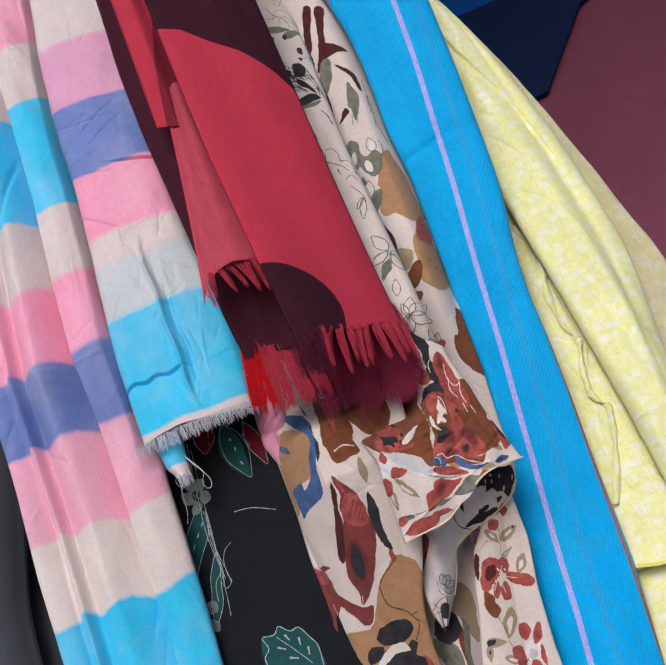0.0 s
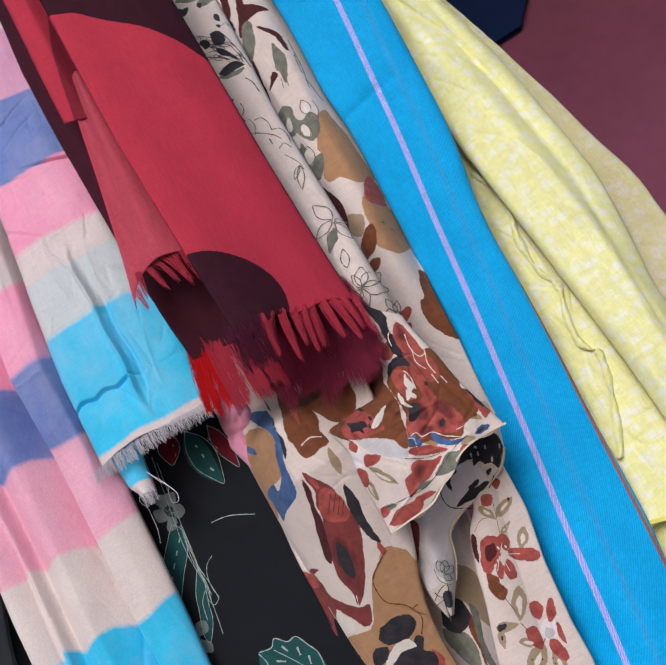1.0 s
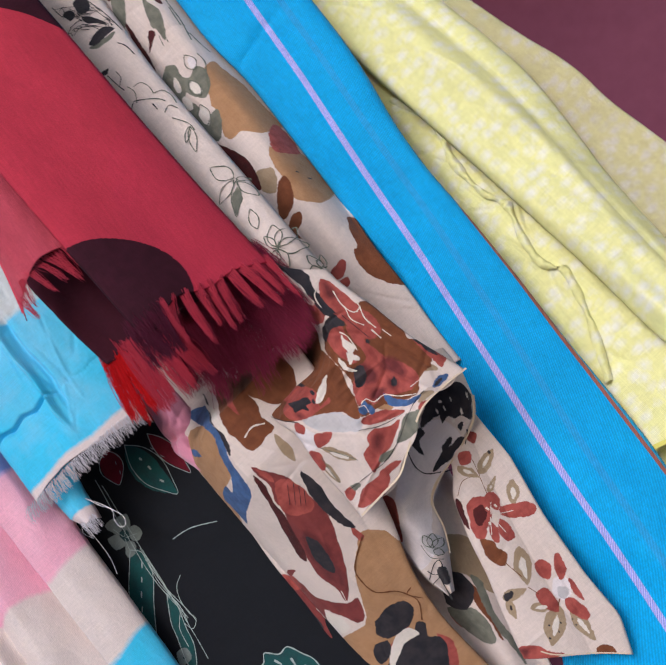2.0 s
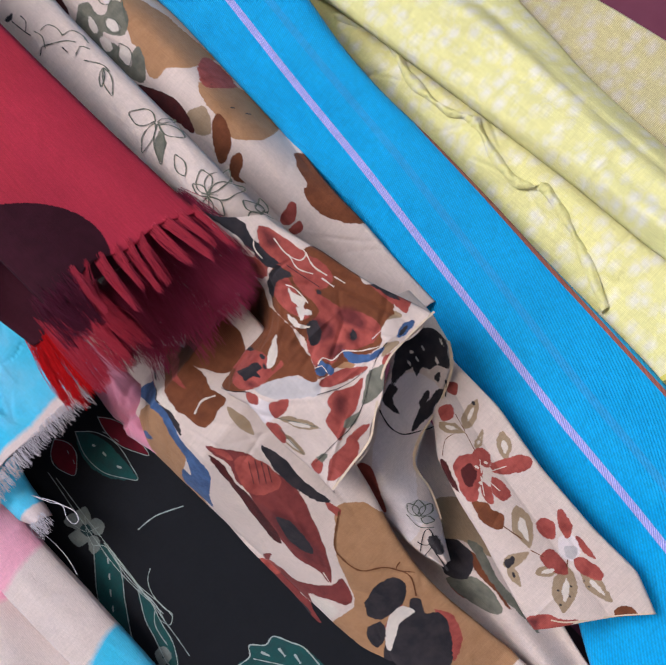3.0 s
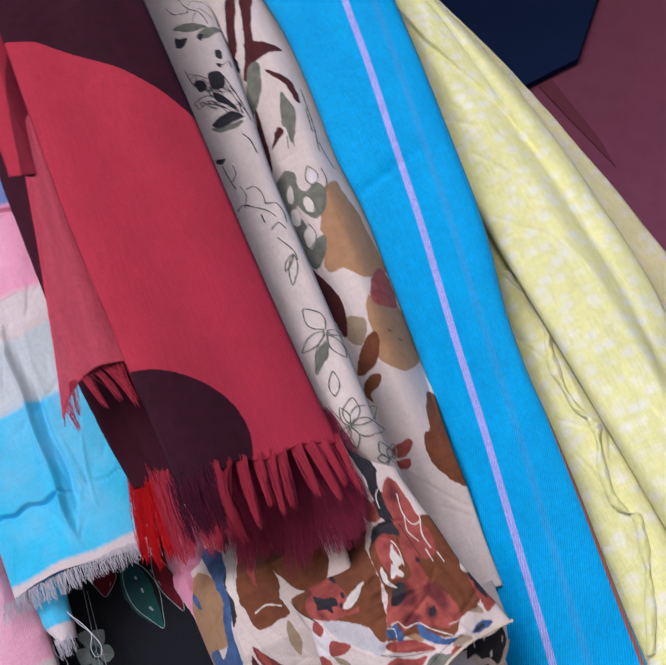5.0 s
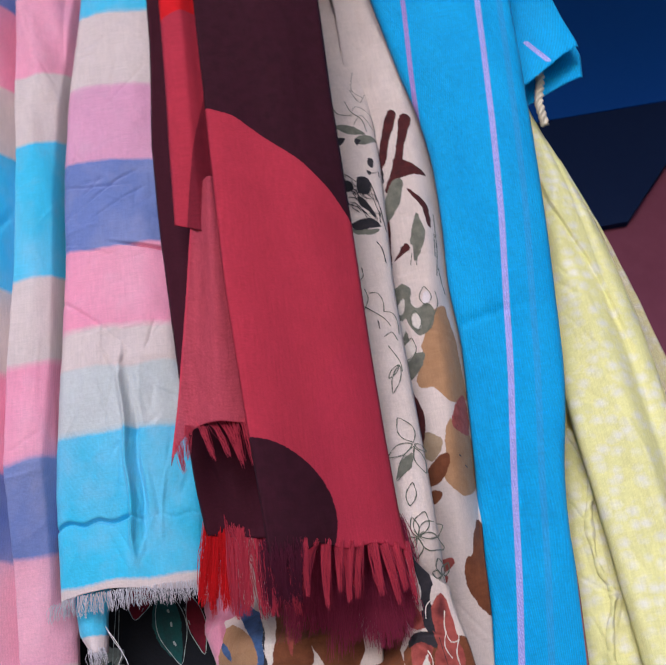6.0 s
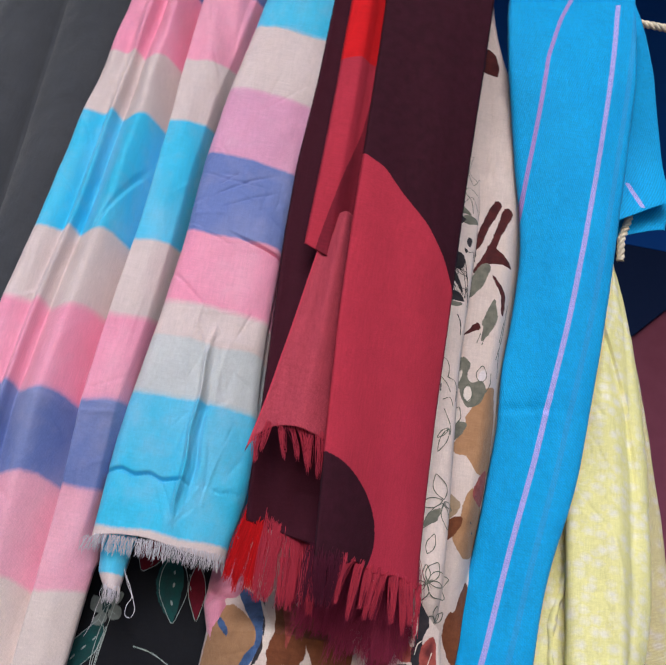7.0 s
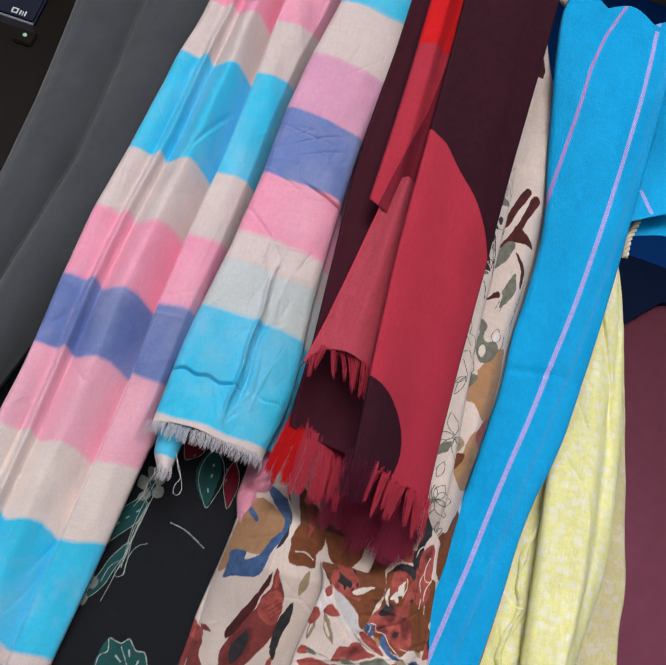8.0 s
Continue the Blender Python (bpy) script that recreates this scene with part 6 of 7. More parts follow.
c.patch("dark", 0.0598, 1.5949, 0.0762, 1.5537, 0.0733, 1.5391, 0.0718, 1.5235, 0.0723, 1.5127, 0.0674, 1.5217, 0.0659, 1.5348, 0.0674, 1.5475)
c.patch("brick", 0.0542, 1.5468, 0.0621, 1.5312, 0.0655, 1.5173, 0.0549, 1.5199, 0.0522, 1.5325, 0.0500, 1.5422)
c.patch("brick", 0.0820, 1.5398, 0.0863, 1.5274, 0.0879, 1.5139, 0.0887, 1.5017, 0.0778, 1.4884, 0.0774, 1.5043, 0.0791, 1.5137, 0.0705, 1.5158, 0.0718, 1.5292)
c.patch("deep", 0.0802, 1.5364, 0.0838, 1.5289, 0.0802, 1.5221, 0.0758, 1.5262)
c.patch("rust", 0.0939, 1.5075, 0.0989, 1.4963, 0.1013, 1.4784, 0.0993, 1.4666, 0.0929, 1.4709, 0.0931, 1.4882)
c.patch("rust", 0.0417, 1.5303, 0.0435, 1.5069, 0.0461, 1.4811, 0.0422, 1.4688, 0.0399, 1.4564, 0.0341, 1.4423, 0.0290, 1.4462, 0.0265, 1.4546, 0.0139, 1.4638, 0.0001, 1.4716, -0.0116, 1.4785, -0.0199, 1.4932, -0.0171, 1.5058, -0.0109, 1.5152, -0.0074, 1.5315, 0.0113, 1.5323, 0.0350, 1.5349)
c.patch("white", 0.0353, 1.4841, 0.0287, 1.4780, 0.0204, 1.4722, 0.0151, 1.4729, 0.0167, 1.4756, 0.0255, 1.4810)
c.patch("brick", -0.0100, 1.5072, -0.0016, 1.5012, 0.0028, 1.5033, 0.0120, 1.4957, 0.0185, 1.4850, 0.0193, 1.4779, 0.0156, 1.4695, 0.0247, 1.4702, 0.0231, 1.4670, 0.0141, 1.4680, 0.0067, 1.4682, 0.0003, 1.4707, -0.0063, 1.4752, -0.0091, 1.4815, -0.0084, 1.4895, -0.0035, 1.4934)
c.patch("dark", -0.0024, 1.4896, 0.0047, 1.4850, 0.0116, 1.4821, 0.0123, 1.4770, 0.0077, 1.4771, 0.0071, 1.4726, 0.0039, 1.4771, -0.0020, 1.4791, -0.0010, 1.4831)
c.oval("dark", -0.0014, 1.5120, 0.0009, 1.5038, 0.0028)
c.oval("dark", 0.0114, 1.5003, 0.0152, 1.4923, 0.0027)
c.oval("dark", 0.0179, 1.4841, 0.0183, 1.4793, 0.0029)
c.oval("dark", 0.0153, 1.4785, 0.0136, 1.4736, 0.0024)
c.oval("deep", -0.0024, 1.4787, 0.0003, 1.4718, 0.0037)
c.patch("ash", -0.0005, 1.4711, 0.0085, 1.4661, 0.0231, 1.4572, 0.0255, 1.4512, 0.0337, 1.4416, 0.0273, 1.4350, 0.0170, 1.4429, 0.0051, 1.4549, -0.0008, 1.4649)
c.patch("brick", 0.0553, 1.5125, 0.0632, 1.5116, 0.0694, 1.5060, 0.0674, 1.4982, 0.0649, 1.4906, 0.0614, 1.4862, 0.0614, 1.4784, 0.0568, 1.4769, 0.0528, 1.4852, 0.0516, 1.4969, 0.0521, 1.5051)
c.patch("dark", 0.0540, 1.5140, 0.0614, 1.5151, 0.0681, 1.5120, 0.0720, 1.5057, 0.0706, 1.5013, 0.0648, 1.5058, 0.0584, 1.5084, 0.0502, 1.5060)
c.patch("brick", 0.0713, 1.4999, 0.0748, 1.4912, 0.0744, 1.4831, 0.0761, 1.4739, 0.0774, 1.4636, 0.0819, 1.4579, 0.0867, 1.4458, 0.0844, 1.4363, 0.0748, 1.4337, 0.0648, 1.4394, 0.0566, 1.4443, 0.0473, 1.4435, 0.0449, 1.4507, 0.0385, 1.4495, 0.0415, 1.4587, 0.0469, 1.4662, 0.0548, 1.4733, 0.0654, 1.4733, 0.0681, 1.4799, 0.0678, 1.4878)
c.patch("deep", 0.0753, 1.4677, 0.0822, 1.4604, 0.0822, 1.4488, 0.0772, 1.4462, 0.0727, 1.4545, 0.0705, 1.4604)
c.patch("deep", 0.0559, 1.4530, 0.0611, 1.4474, 0.0547, 1.4440, 0.0494, 1.4452, 0.0498, 1.4505)
c.patch("deep", 0.0599, 1.4736, 0.0649, 1.4648, 0.0617, 1.4576, 0.0528, 1.4586, 0.0535, 1.4651)
c.patch("dark", 0.0544, 1.4743, 0.0602, 1.4718, 0.0573, 1.4652, 0.0507, 1.4608, 0.0465, 1.4624, 0.0487, 1.4675)
c.oval("dark", 0.0719, 1.4509, 0.0670, 1.4448, 0.0052)
c.oval("deep", 0.0706, 1.4531, 0.0674, 1.4430, 0.0089)
c.oval("dark", 0.0759, 1.4845, 0.0754, 1.4808, 0.0031)
c.patch("white", 0.0634, 1.4978, 0.0638, 1.4945, 0.0649, 1.4906, 0.0659, 1.4854, 0.0610, 1.4831, 0.0621, 1.4778, 0.0599, 1.4769, 0.0576, 1.4813, 0.0599, 1.4870, 0.0598, 1.4915)
c.patch("white", 0.0503, 1.4878, 0.0514, 1.4822, 0.0513, 1.4771, 0.0548, 1.4718, 0.0501, 1.4746, 0.0481, 1.4795)
c.patch("white", 0.0580, 1.4860, 0.0588, 1.4810, 0.0549, 1.4781, 0.0543, 1.4817)
c.patch("brick", 0.0639, 1.5289, 0.0747, 1.5199, 0.0883, 1.5049, 0.0909, 1.4903, 0.0868, 1.4814, 0.0785, 1.4820, 0.0737, 1.4886, 0.0724, 1.4975, 0.0728, 1.5064, 0.0686, 1.5155)
c.patch("dark", 0.0652, 1.5294, 0.0700, 1.5223, 0.0705, 1.5144, 0.0709, 1.5045, 0.0694, 1.5097, 0.0655, 1.5180)
c.patch("rust", 0.0952, 1.5000, 0.1002, 1.4839, 0.0958, 1.4719, 0.1017, 1.4618, 0.1028, 1.4522, 0.1022, 1.4430, 0.0919, 1.4518, 0.0822, 1.4576, 0.0789, 1.4649, 0.0846, 1.4779, 0.0909, 1.4889)
c.patch("brick", 0.1024, 1.4620, 0.1104, 1.4514, 0.1118, 1.4409, 0.1093, 1.4362, 0.1037, 1.4341, 0.1026, 1.4433, 0.1014, 1.4534)
c.patch("dark", 0.1020, 1.4622, 0.1063, 1.4555, 0.1077, 1.4431, 0.1049, 1.4467, 0.1028, 1.4550)
c.patch("taupe", 0.0875, 1.4553, 0.0940, 1.4463, 0.1001, 1.4386, 0.1000, 1.4339, 0.0914, 1.4385, 0.0835, 1.4379, 0.0856, 1.4446)
c.patch("blue", 0.0878, 1.4248, 0.0926, 1.4288, 0.0984, 1.4289, 0.1036, 1.4263, 0.0974, 1.4240, 0.0919, 1.4237)
c.patch("dark", 0.0894, 1.4250, 0.0926, 1.4273, 0.0974, 1.4268, 0.0939, 1.4249)
c.patch("blue", 0.0580, 1.4459, 0.0613, 1.4377, 0.0692, 1.4288, 0.0778, 1.4252, 0.0715, 1.4234, 0.0617, 1.4290, 0.0558, 1.4372)
c.patch("blue", 0.0370, 1.4473, 0.0432, 1.4502, 0.0429, 1.4441, 0.0382, 1.4418)
c.patch("blue", 0.0447, 1.4460, 0.0455, 1.4401, 0.0426, 1.4384, 0.0413, 1.4419)
c.patch("tan", 0.0471, 1.4422, 0.0536, 1.4407, 0.0567, 1.4327, 0.0505, 1.4349)
c.patch("brick", 0.0330, 1.4394, 0.0420, 1.4390, 0.0531, 1.4333, 0.0617, 1.4240, 0.0531, 1.4261, 0.0421, 1.4305, 0.0341, 1.4342)
c.patch("brick", 0.0359, 1.4285, 0.0453, 1.4242, 0.0552, 1.4224, 0.0442, 1.4168, 0.0341, 1.4129, 0.0227, 1.4095, 0.0131, 1.4072, 0.0147, 1.4155, 0.0172, 1.4215, 0.0254, 1.4228, 0.0278, 1.4274)
c.oval("deep", 0.0359, 1.4244, 0.0263, 1.4158, 0.0078)
c.patch("grey", 0.0609, 1.4210, 0.0745, 1.4128, 0.0653, 1.4068, 0.0533, 1.4065, 0.0413, 1.4118, 0.0517, 1.4173)
c.patch("brick", 0.0739, 1.4203, 0.0833, 1.4175, 0.0786, 1.4143, 0.0696, 1.4158)
c.patch("taupe", 0.0800, 1.4261, 0.0871, 1.4220, 0.0809, 1.4201, 0.0735, 1.4214)
c.patch("brick", 0.0164, 1.4042, 0.0273, 1.4040, 0.0334, 1.4011, 0.0265, 1.3998, 0.0162, 1.3988, 0.0127, 1.4006)
c.patch("grey", 0.0268, 1.4119, 0.0361, 1.4097, 0.0280, 1.4075, 0.0217, 1.4097)
c.patch("lilac", -0.0138, 1.4697, -0.0038, 1.4634, -0.0009, 1.4557, -0.0039, 1.4506, -0.0125, 1.4509, -0.0166, 1.4577)
c.patch("brick", -0.0017, 1.4571, 0.0088, 1.4500, 0.0026, 1.4467, -0.0074, 1.4490)
c.patch("brick", -0.0125, 1.4509, -0.0088, 1.4432, -0.0150, 1.4348, -0.0193, 1.4388, -0.0191, 1.4488)
c.patch("brick", -0.0074, 1.4741, -0.0040, 1.4657, -0.0083, 1.4627, -0.0112, 1.4691)
c.leaf("taupe", -0.0061, 1.4479, 0.0106, 1.4207, 0.0059)
c.leaf("white", -0.0042, 1.4424, 0.0060, 1.4272, 0.0019)
c.leaf("taupe", -0.0126, 1.4396, -0.0143, 1.4212, 0.0054)
c.leaf("white", -0.0137, 1.4357, -0.0143, 1.4256, 0.0016)
c.leaf("taupe", -0.0309, 1.4776, -0.0320, 1.4490, 0.0072)
c.oval("dark", -0.0021, 1.4406, -0.0027, 1.4389, 0.0011)
c.oval("dark", 0.0029, 1.4394, 0.0030, 1.4378, 0.0011)
c.oval("dark", -0.0004, 1.4340, 0.0001, 1.4324, 0.0011)
c.oval("dark", 0.0054, 1.4314, 0.0056, 1.4297, 0.0011)
c.oval("dark", 0.0079, 1.4261, 0.0080, 1.4245, 0.0011)
c.patch("brick", -0.0164, 1.4152, -0.0077, 1.4123, -0.0120, 1.4076, -0.0186, 1.4072)
c.patch("brick", -0.0043, 1.4049, 0.0117, 1.4029, 0.0200, 1.4009, 0.0178, 1.3960, 0.0070, 1.3918, -0.0091, 1.3942, -0.0169, 1.3998)
c.patch("grey", -0.0101, 1.4145, -0.0011, 1.4084, -0.0096, 1.4090)
put(c, "flared_end", floral_cloth, s)
k = Strokes(c)
k.line(0.00120, 0.0824, 1.5273, 0.0802, 1.5149, 0.0832, 1.5047, 0.0894, 1.5060, 0.0886, 1.5163)
k.line(0.00120, 0.0780, 1.5383, 0.0693, 1.5322, 0.0675, 1.5231)
k.line(0.00120, 0.0809, 1.5128, 0.0781, 1.5023, 0.0821, 1.4930)
k.line(0.00150, 0.0894, 1.5060, 0.0861, 1.4962, 0.0874, 1.4861)
k.line(0.00150, 0.0840, 1.4867, 0.0849, 1.4776)
k.line(0.00120, 0.0899, 1.4824, 0.0915, 1.4744)
k.line(0.00120, 0.0405, 1.4499, 0.0460, 1.4504, 0.0489, 1.4450, 0.0577, 1.4447, 0.0649, 1.4371, 0.0767, 1.4277)
k.line(0.00090, 0.0376, 1.4489, 0.0418, 1.4471, 0.0410, 1.4414)
k.line(0.00120, 0.0647, 1.5010, 0.0672, 1.4939, 0.0655, 1.4824)
k.line(0.00090, 0.0766, 1.4357, 0.0821, 1.4354, 0.0845, 1.4354)
hold(k.build("printed_line", cream_ink), s)
k = Strokes(c)
k.line(0.00060, 0.0265, 1.4350, 0.0397, 1.4286, 0.0593, 1.4242)
k.line(0.00060, 0.0749, 1.5088, 0.0785, 1.4841)
k.line(0.00060, 0.0824, 1.4260, 0.0675, 1.4224, 0.0395, 1.4108, 0.0170, 1.4071, -0.0125, 1.4131)
k.line(0.00090, -0.0284, 1.5072, -0.0152, 1.4839, -0.0054, 1.4722)
hold(k.build("printed_line", dark_ink), s)
k = Strokes(c)
k.line(0.00060, -0.0061, 1.4479, 0.0019, 1.4354, 0.0106, 1.4207)
k.line(0.00060, -0.0104, 1.4433, -0.0137, 1.4285, -0.0143, 1.4212)
hold(k.build("printed_line", line_ink), s)


def hem(cloth, w, *xz):
    """A rolled hem sewn along an edge of a cloth."""
    pts = [(xz[k], cloth.y_at(xz[k], xz[k + 1]) - 0.0006, xz[k + 1]) for k in range(0, len(xz), 2)]
    bm = bmesh.new()
    yarn(bm, smooth_path(pts, 8), w)
    return hold(part("rolled_hem", bm, hem_thread, None), s)


hem(F3, 0.0010, -0.019, 1.393, 0.005, 1.392, 0.025, 1.394, 0.041, 1.401, 0.071, 1.415, 0.093, 1.421, 0.116, 1.422)
hem(F4, 0.0013, 0.104, 1.414, 0.091, 1.401, 0.065, 1.392, 0.039, 1.386, 0.020, 1.377, 0.011, 1.358, 0.0, 1.340)
hem(F5, 0.0006, 0.004, 1.236, 0.012, 1.226, 0.035, 1.208, 0.055, 1.191)
hem(F2, 0.0006, 0.115, 1.456, 0.100, 1.457, 0.08, 1.460)

# blue scarf
s = scarf("blue_scarf", "bright blue twill scarf with lavender stripes, folded lengthwise", 0.19, 0.98)


def blue_depth(u, x, z):
    y = 0.974 - 0.13 * (z - 1.8) - 0.016 * bump(u, -0.04, 1.03, 0.6) + 0.003 * np.sin(u * 5 + z * 7) + 0.016 * np.clip((1.32 - z) / 0.08, 0, 1) * np.clip((0.12 - x) / 0.05, 0, 1)
    y = y + 0.0022 * np.exp(-((z - 1.806 - 0.10 * (x - 0.19)) / 0.005) ** 2) * np.clip((0.225 - x) * 30, 0.25, 1)
    t = np.clip((z - 2.25) / 0.09, 0, 1)
    y = y - 0.012 * t * np.abs(np.sin(u * 8.0))
    return hang(y, z, 2.345, 2.14)


c = Cloth(profile((2.36, 0.112), (2.314, 0.104), (2.23, 0.110), (2.149, 0.124), (2.081, 0.135), (2.031, 0.146), (1.972, 0.151), (1.902, 0.148), (1.843, 0.142), (1.79, 0.145), (1.747, 0.141), (1.665, 0.134), (1.587, 0.126), (1.52, 0.108), (1.45, 0.085), (1.37, 0.06), (1.3, 0.045), (1.24, 0.018), (1.18, -0.022), (1.05, -0.06)),
          profile((2.36, 0.265), (2.229, 0.269), (2.07, 0.261), (1.981, 0.256), (1.878, 0.248), (1.747, 0.235), (1.698, 0.226), (1.657, 0.215), (1.60, 0.207), (1.557, 0.206), (1.486, 0.200), (1.414, 0.192), (1.349, 0.187), (1.303, 0.183), (1.229, 0.170), (1.05, 0.14)),
          2.345, 1.06, blue_depth, 0.0022, 0.006, 0.0009, 91, crown=lambda u: 2.352 + 0.018 * np.abs(np.sin(u * 7 + 0.6)))
main = profile((2.36, 0.243), (2.229, 0.235), (2.122, 0.227), (1.996, 0.216), (1.901, 0.206), (1.82, 0.194), (1.747, 0.184), (1.685, 0.173), (1.637, 0.165), (1.563, 0.154), (1.491, 0.141), (1.414, 0.128), (1.337, 0.114), (1.267, 0.104), (1.215, 0.095), (1.05, 0.065))
mauve = profile((2.36, 0.190), (2.30, 0.170), (2.235, 0.157), (2.148, 0.152), (2.071, 0.1465), (2.0, 0.143), (1.9, 0.137))
brown = profile((1.75, 0.245), (1.60, 0.213), (1.557, 0.206), (1.486, 0.199), (1.414, 0.190), (1.349, 0.183), (1.294, 0.177), (1.20, 0.165), (1.05, 0.14))
c.layers["main"] = c.x - main(c.z)
c.layers["thin"] = c.x - main(c.z) - 0.026 + 0.004 * (c.z - 1.5)
c.layers["mauve"] = np.abs(c.x - mauve(c.z)) + np.maximum(0, 1.96 - c.z)
c.layers["brown"] = np.abs(c.x - brown(c.z)) + np.maximum(0, c.z - 1.7)
put(c, "front_layer", blue_cloth, s)
c2 = Cloth(profile((2.36, 0.225), (2.30, 0.262), (2.20, 0.262), (2.05, 0.250)), profile((2.36, 0.262), (2.283, 0.291), (2.263, 0.301), (2.193, 0.321), (2.115, 0.341), (2.083, 0.336), (2.05, 0.33)), 2.352, lambda u: 2.054 + 0.03 * np.clip(u, 0, 1), lambda u, x, z: hang(1.002 + 0.003 * np.sin(u * 6), z, 2.365, 2.14), 0.002, 0.004, 0.0008, 92)
c2.layers["main"] = c2.x * 0 + 0.01
for k in ("thin", "mauve", "brown"):
    c2.layers[k] = c2.x * 0 + 0.01
put(c2, "folded_corner", blue_cloth, s)
c2 = Cloth(profile((2.36, 0.225), (2.30, 0.262), (2.05, 0.252)), profile((2.36, 0.26), (2.263, 0.297), (2.193, 0.316), (2.115, 0.334), (2.06, 0.337)), 2.352, lambda u: 2.062 + 0.046 * u, lambda u, x, z: hang(0.978 + 0.003 * np.sin(u * 5 + 1), z, 2.345, 2.14), 0.002, 0.004, 0.0008, 93)
for k in ("main", "thin", "mauve", "brown"):
    c2.layers[k] = c2.x * 0 + 0.01
c2.layers["main"] = np.abs(c2.x - (0.281 + (2.124 - c2.z) * 0.545)) + 4 * np.maximum(0, c2.z - 2.126) + 4 * np.maximum(0, 2.092 - c2.z)
put(c2, "upper_corner", blue_cloth, s)

# yellow scarf
s = scarf("yellow_scarf", "pale yellow voile scarf with white specks and a puckered hem", 0.28, 1.03)
YR = profile((2.10, 0.277), (2.042, 0.290), (2.025, 0.297), (1.969, 0.312), (1.921, 0.321), (1.865, 0.329), (1.815, 0.334), (1.768, 0.339), (1.70, 0.342), (1.645, 0.344), (1.60, 0.340), (1.542, 0.331), (1.504, 0.324), (1.45, 0.320), (1.30, 0.31), (1.1, 0.30))
FOLD = profile((2.10, 0.25), (1.80, 0.236), (1.72, 0.236), (1.636, 0.2405), (1.547, 0.2445), (1.49, 0.247), (1.433, 0.2485), (1.375, 0.248), (1.2, 0.255))
SEAM = profile((2.06, 0.245), (1.94, 0.268), (1.866, 0.297), (1.815, 0.309), (1.765, 0.317), (1.70, 0.325))


def yellow_depth(u, x, z):
    y = 1.030 - 0.012 * bump(u, -0.02, 0.74, 0.6) - 0.006 * bump(u, 0.72, 1.02, 0.6) + 0.003 * np.sin(u * 13 + z * 10) + 0.032 * np.clip((u - 0.55) / 0.45, 0, 1) ** 1.6
    y = y - 0.006 * np.clip((x - SEAM(z)) / 0.0014 + 0.5, 0, 1) * np.clip((z - 1.74) * 12, 0, 1)
    y = y - 0.0022 * np.sin((x + 0.10 * z) * 210) * np.clip((1.68 - z) * 8, 0, 1) * bump(u, 0.05, 0.9)
    return y + creases(x, z, 40, 14, 0.25, 0.34, 1.2, 1.95, 0.0012, 0.8)


c = Cloth(FOLD, YR, 2.09, 1.10, yellow_depth, 0.0016, 0.006, 0.0014, 101)
put(c, "front_fold", yellow_cloth, s)
c = Cloth(profile((2.0, 0.225), (1.7, 0.20), (1.5, 0.175), (1.3, 0.15), (1.1, 0.12)), profile((2.0, 0.26), (1.1, 0.275)), 2.0, lambda u: 1.298 - 0.012 * u, lambda u, x, z: 1.048 + 0.004 * np.sin(u * 9 + z * 8) + creases(x, z, 40, 15, 0.17, 0.26, 1.3, 1.7, 0.0012, 0.7), 0.0016, 0.003, 0.0016, 102)
YB = c
put(c, "under_fold", yellow_cloth, s)
c = Cloth(profile((1.40, 0.15), (1.1, 0.12)), profile((1.40, 0.28), (1.1, 0.26)), 1.40, 1.12, lambda u, x, z: 1.064 + 0.004 * np.sin(u * 9 + z * 8), 0.003, 0.003, 0.0016, 103)
put(c, "lowest_fold", yellow_cloth, s)
c = Cloth(profile((2.03, 0.275), (1.85, 0.30), (1.1, 0.28)), profile((2.03, 0.306), (1.93, 0.332), (1.85, 0.348), (1.75, 0.364), (1.663, 0.373), (1.63, 0.379), (1.60, 0.381), (1.565, 0.378), (1.52, 0.382), (1.47, 0.386), (1.40, 0.392), (1.1, 0.41)), 2.03, 1.1, lambda u, x, z: 1.080 + 0.004 * np.sin(u * 8 + z * 14), 0.003, 0.003, 0.0014, 104)
put(c, "sheer_layer", yellow_sheer, s, "thin see-through yellow layer")
bm = bmesh.new()
pts = [(0.234, 1.703), (0.246, 1.671), (0.244, 1.644), (0.234, 1.616), (0.231, 1.591), (0.2325, 1.564), (0.239, 1.548), (0.2375, 1.536), (0.228, 1.510), (0.224, 1.485), (0.2285, 1.469), (0.234, 1.4635), (0.230, 1.445), (0.223, 1.424), (0.213, 1.401), (0.194, 1.364)]
line3 = smooth_path([(x, YB.y_at(x, z) - 0.004, z) for x, z in pts], 14)
rnd = random.Random(4)
last = None
for k, p in enumerate(line3):
    w = 0.0042 * (0.7 + 0.4 * math.sin(k * 0.23) * math.sin(k * 0.07 + 1)) + 0.0006
    f = 0.0018 * math.sin(k * 0.8) + 0.001 * math.sin(k * 2.1)
    row = [bm.verts.new((p[0] - w, p[1] + 0.002, p[2] + 0.001)), bm.verts.new((p[0] - w * 0.3, p[1] - 0.0025 + f, p[2])), bm.verts.new((p[0] + w * 0.5, p[1] - 0.001 - f, p[2])), bm.verts.new((p[0] + w, p[1] + 0.003, p[2] - 0.001))]
    if last:
        for i in range(3):
            bm.faces.new((last[i], last[i + 1], row[i + 1], row[i]))
    last = row
for f in bm.faces:
    f.smooth = True
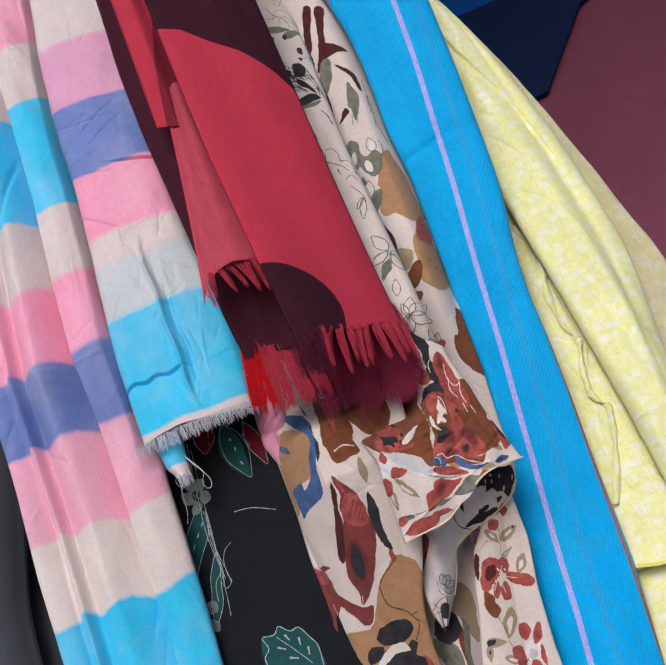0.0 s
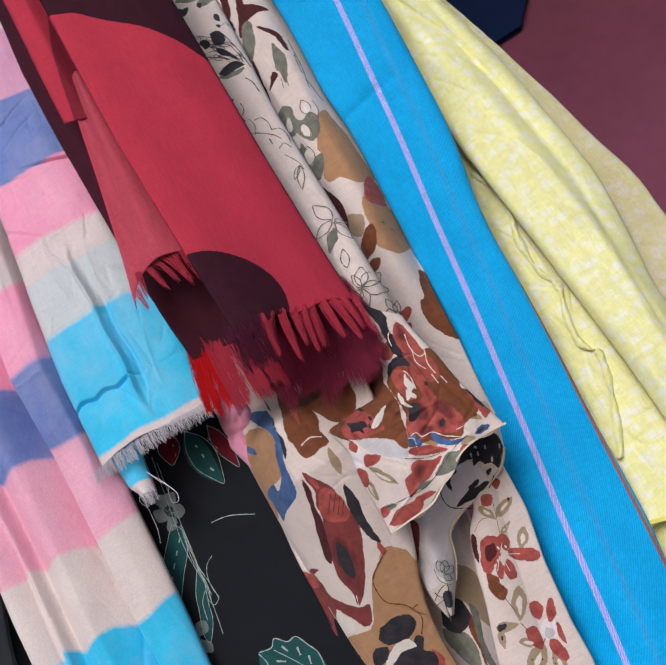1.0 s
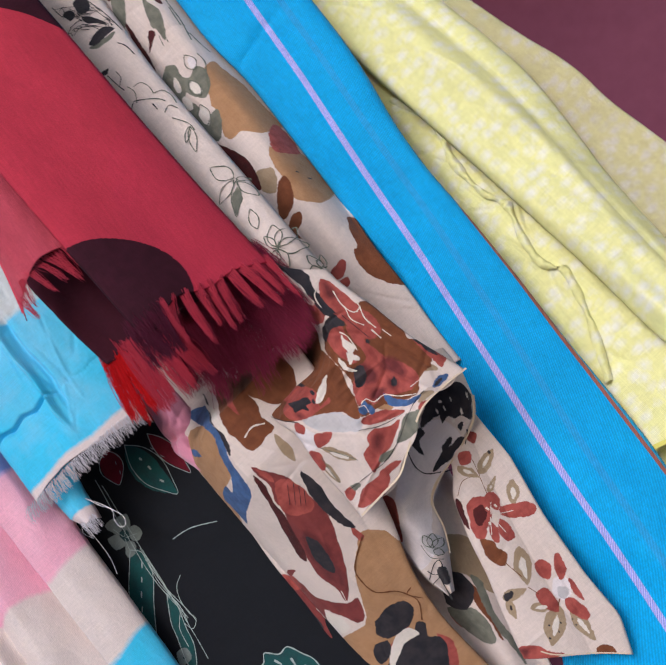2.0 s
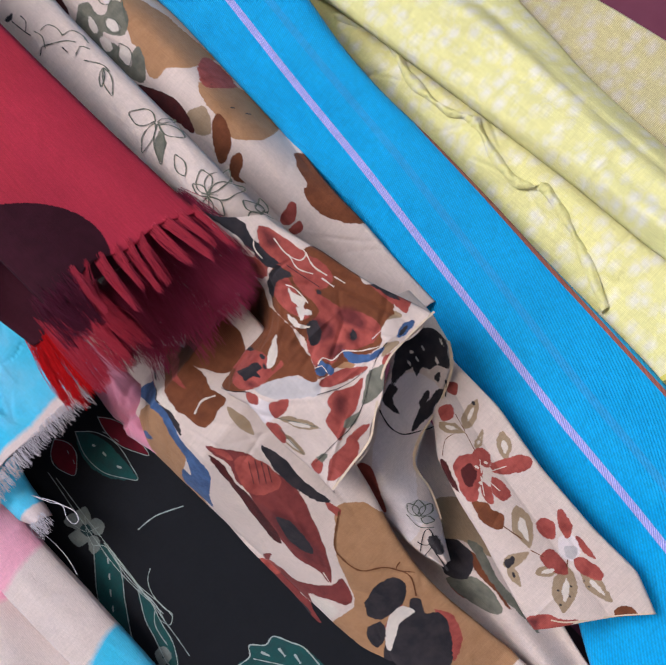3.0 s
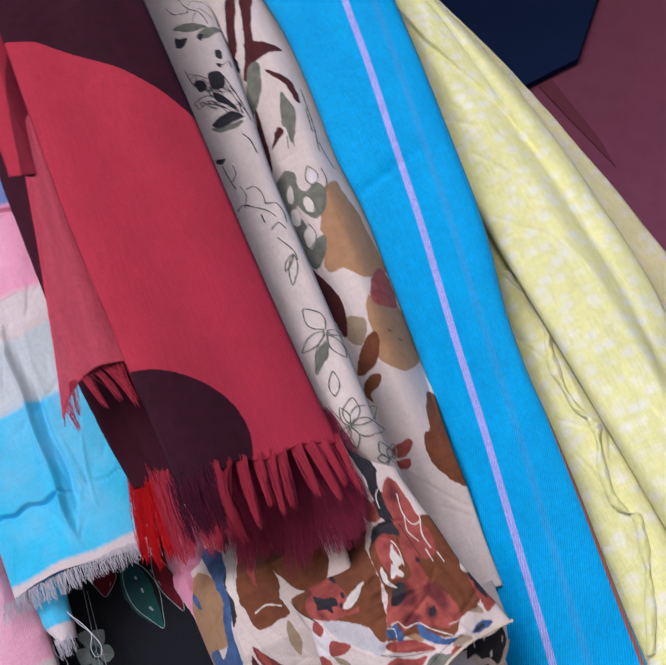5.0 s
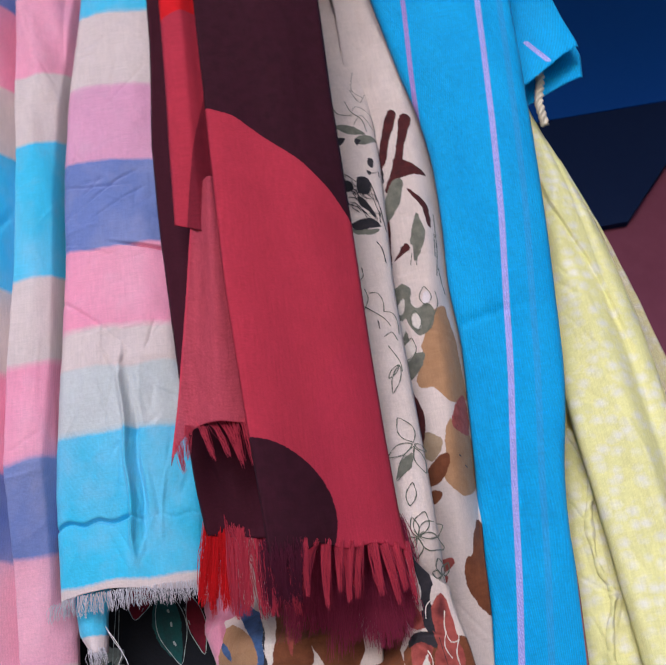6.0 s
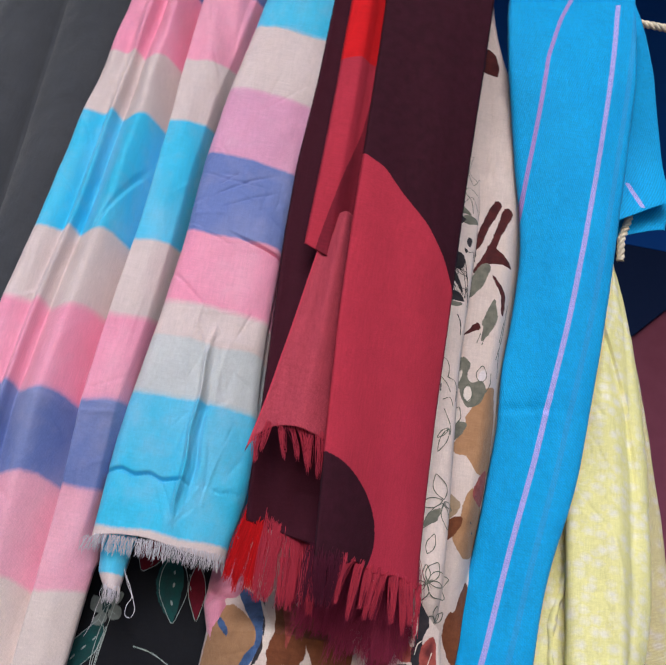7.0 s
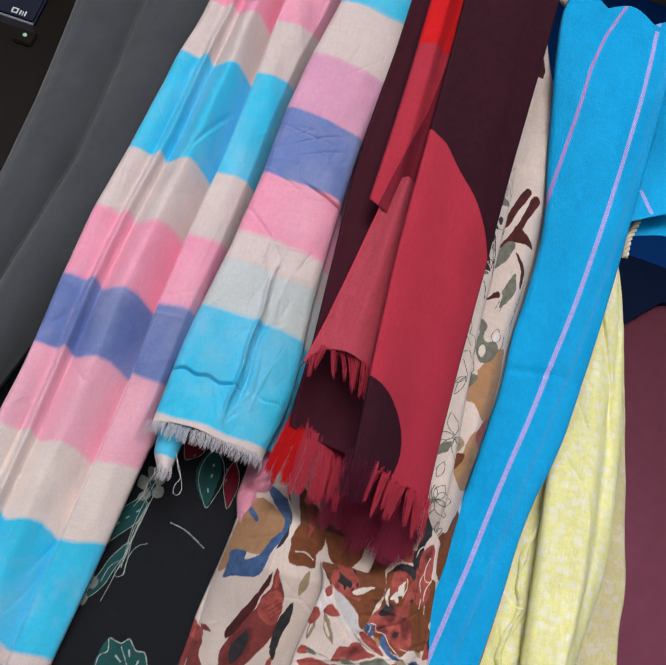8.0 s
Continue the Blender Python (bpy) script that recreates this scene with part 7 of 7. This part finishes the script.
hold(part("puckered_hem", bm, yellow_cloth, None), s)
bm = bmesh.new()
yarn(bm, smooth_path([(x, YB.y_at(x, z) - 0.003, z) for x, z in ((0.150, 1.300), (0.18, 1.299), (0.206, 1.292), (0.24, 1.289))]), 0.0022)
hold(part("lower_hem", bm, yellow_thread, None), s)

# the board that hangs beside the charcoal wrap
s = thing("hanging_sign", (-0.79, 1.05, 2.11), "dark navy hanging sign with a grey lower rim and white marks", "sign")
hold(slab("board", case_mat, None, -1.0, -0.578, 1.045, 1.058, 2.1125, 2.43, 0.003), s)
hold(slab("rim", rim_mat, None, -1.0, -0.578, 1.0435, 1.0595, 2.1085, 2.112, 0.0006), s)
for a, b, lo, hi in ((-0.6130, -0.6112, 2.1185, 2.1275), (-0.6060, -0.6042, 2.1185, 2.1275), (-0.6110, -0.6062, 2.1257, 2.1275), (-0.6110, -0.6062, 2.1185, 2.1203), (-0.6015, -0.5998, 2.118, 2.127), (-0.5980, -0.5965, 2.118, 2.1255), (-0.5945, -0.5930, 2.118, 2.127),
                     (-0.640, -0.602, 2.196, 2.202), (-0.608, -0.602, 2.182, 2.1955), (-0.640, -0.609, 2.182, 2.188)):
    hold(slab("mark", mark_mat, None, a, b, 1.0435, 1.0448, lo, hi, 0.0004), s)
for x in (-0.93, -0.64):
    bm = bmesh.new()
    yarn(bm, smooth_path([(x, 0.932, 2.4925 - (x + 0.93) * 0.107), (x, 0.985, 2.468), (x, 1.03, 2.447), (x, 1.051, 2.429)]), 0.0015)
    hold(part("cord", bm, rope_mat, None), s)
# Small green light; the plate behind it is added to carry it.
s = thing("wall_indicator", (-1.05, 2.29, 2.93), "small green indicator light on an added dark backing plate", "socket")
bm = bmesh.new()
bmesh.ops.create_uvsphere(bm, u_segments=12, v_segments=8, radius=0.006)
for v in bm.verts:
    v.co = Vector((v.co.x - 1.049, v.co.y * 0.5 + 2.285, v.co.z + 2.953))
hold(part("indicator", bm, lamp_mat, None), s)
hold(slab("plate", brown_paint, None, -1.078, -1.022, 2.288, 2.30, 2.928, 2.978, 0.004), s)
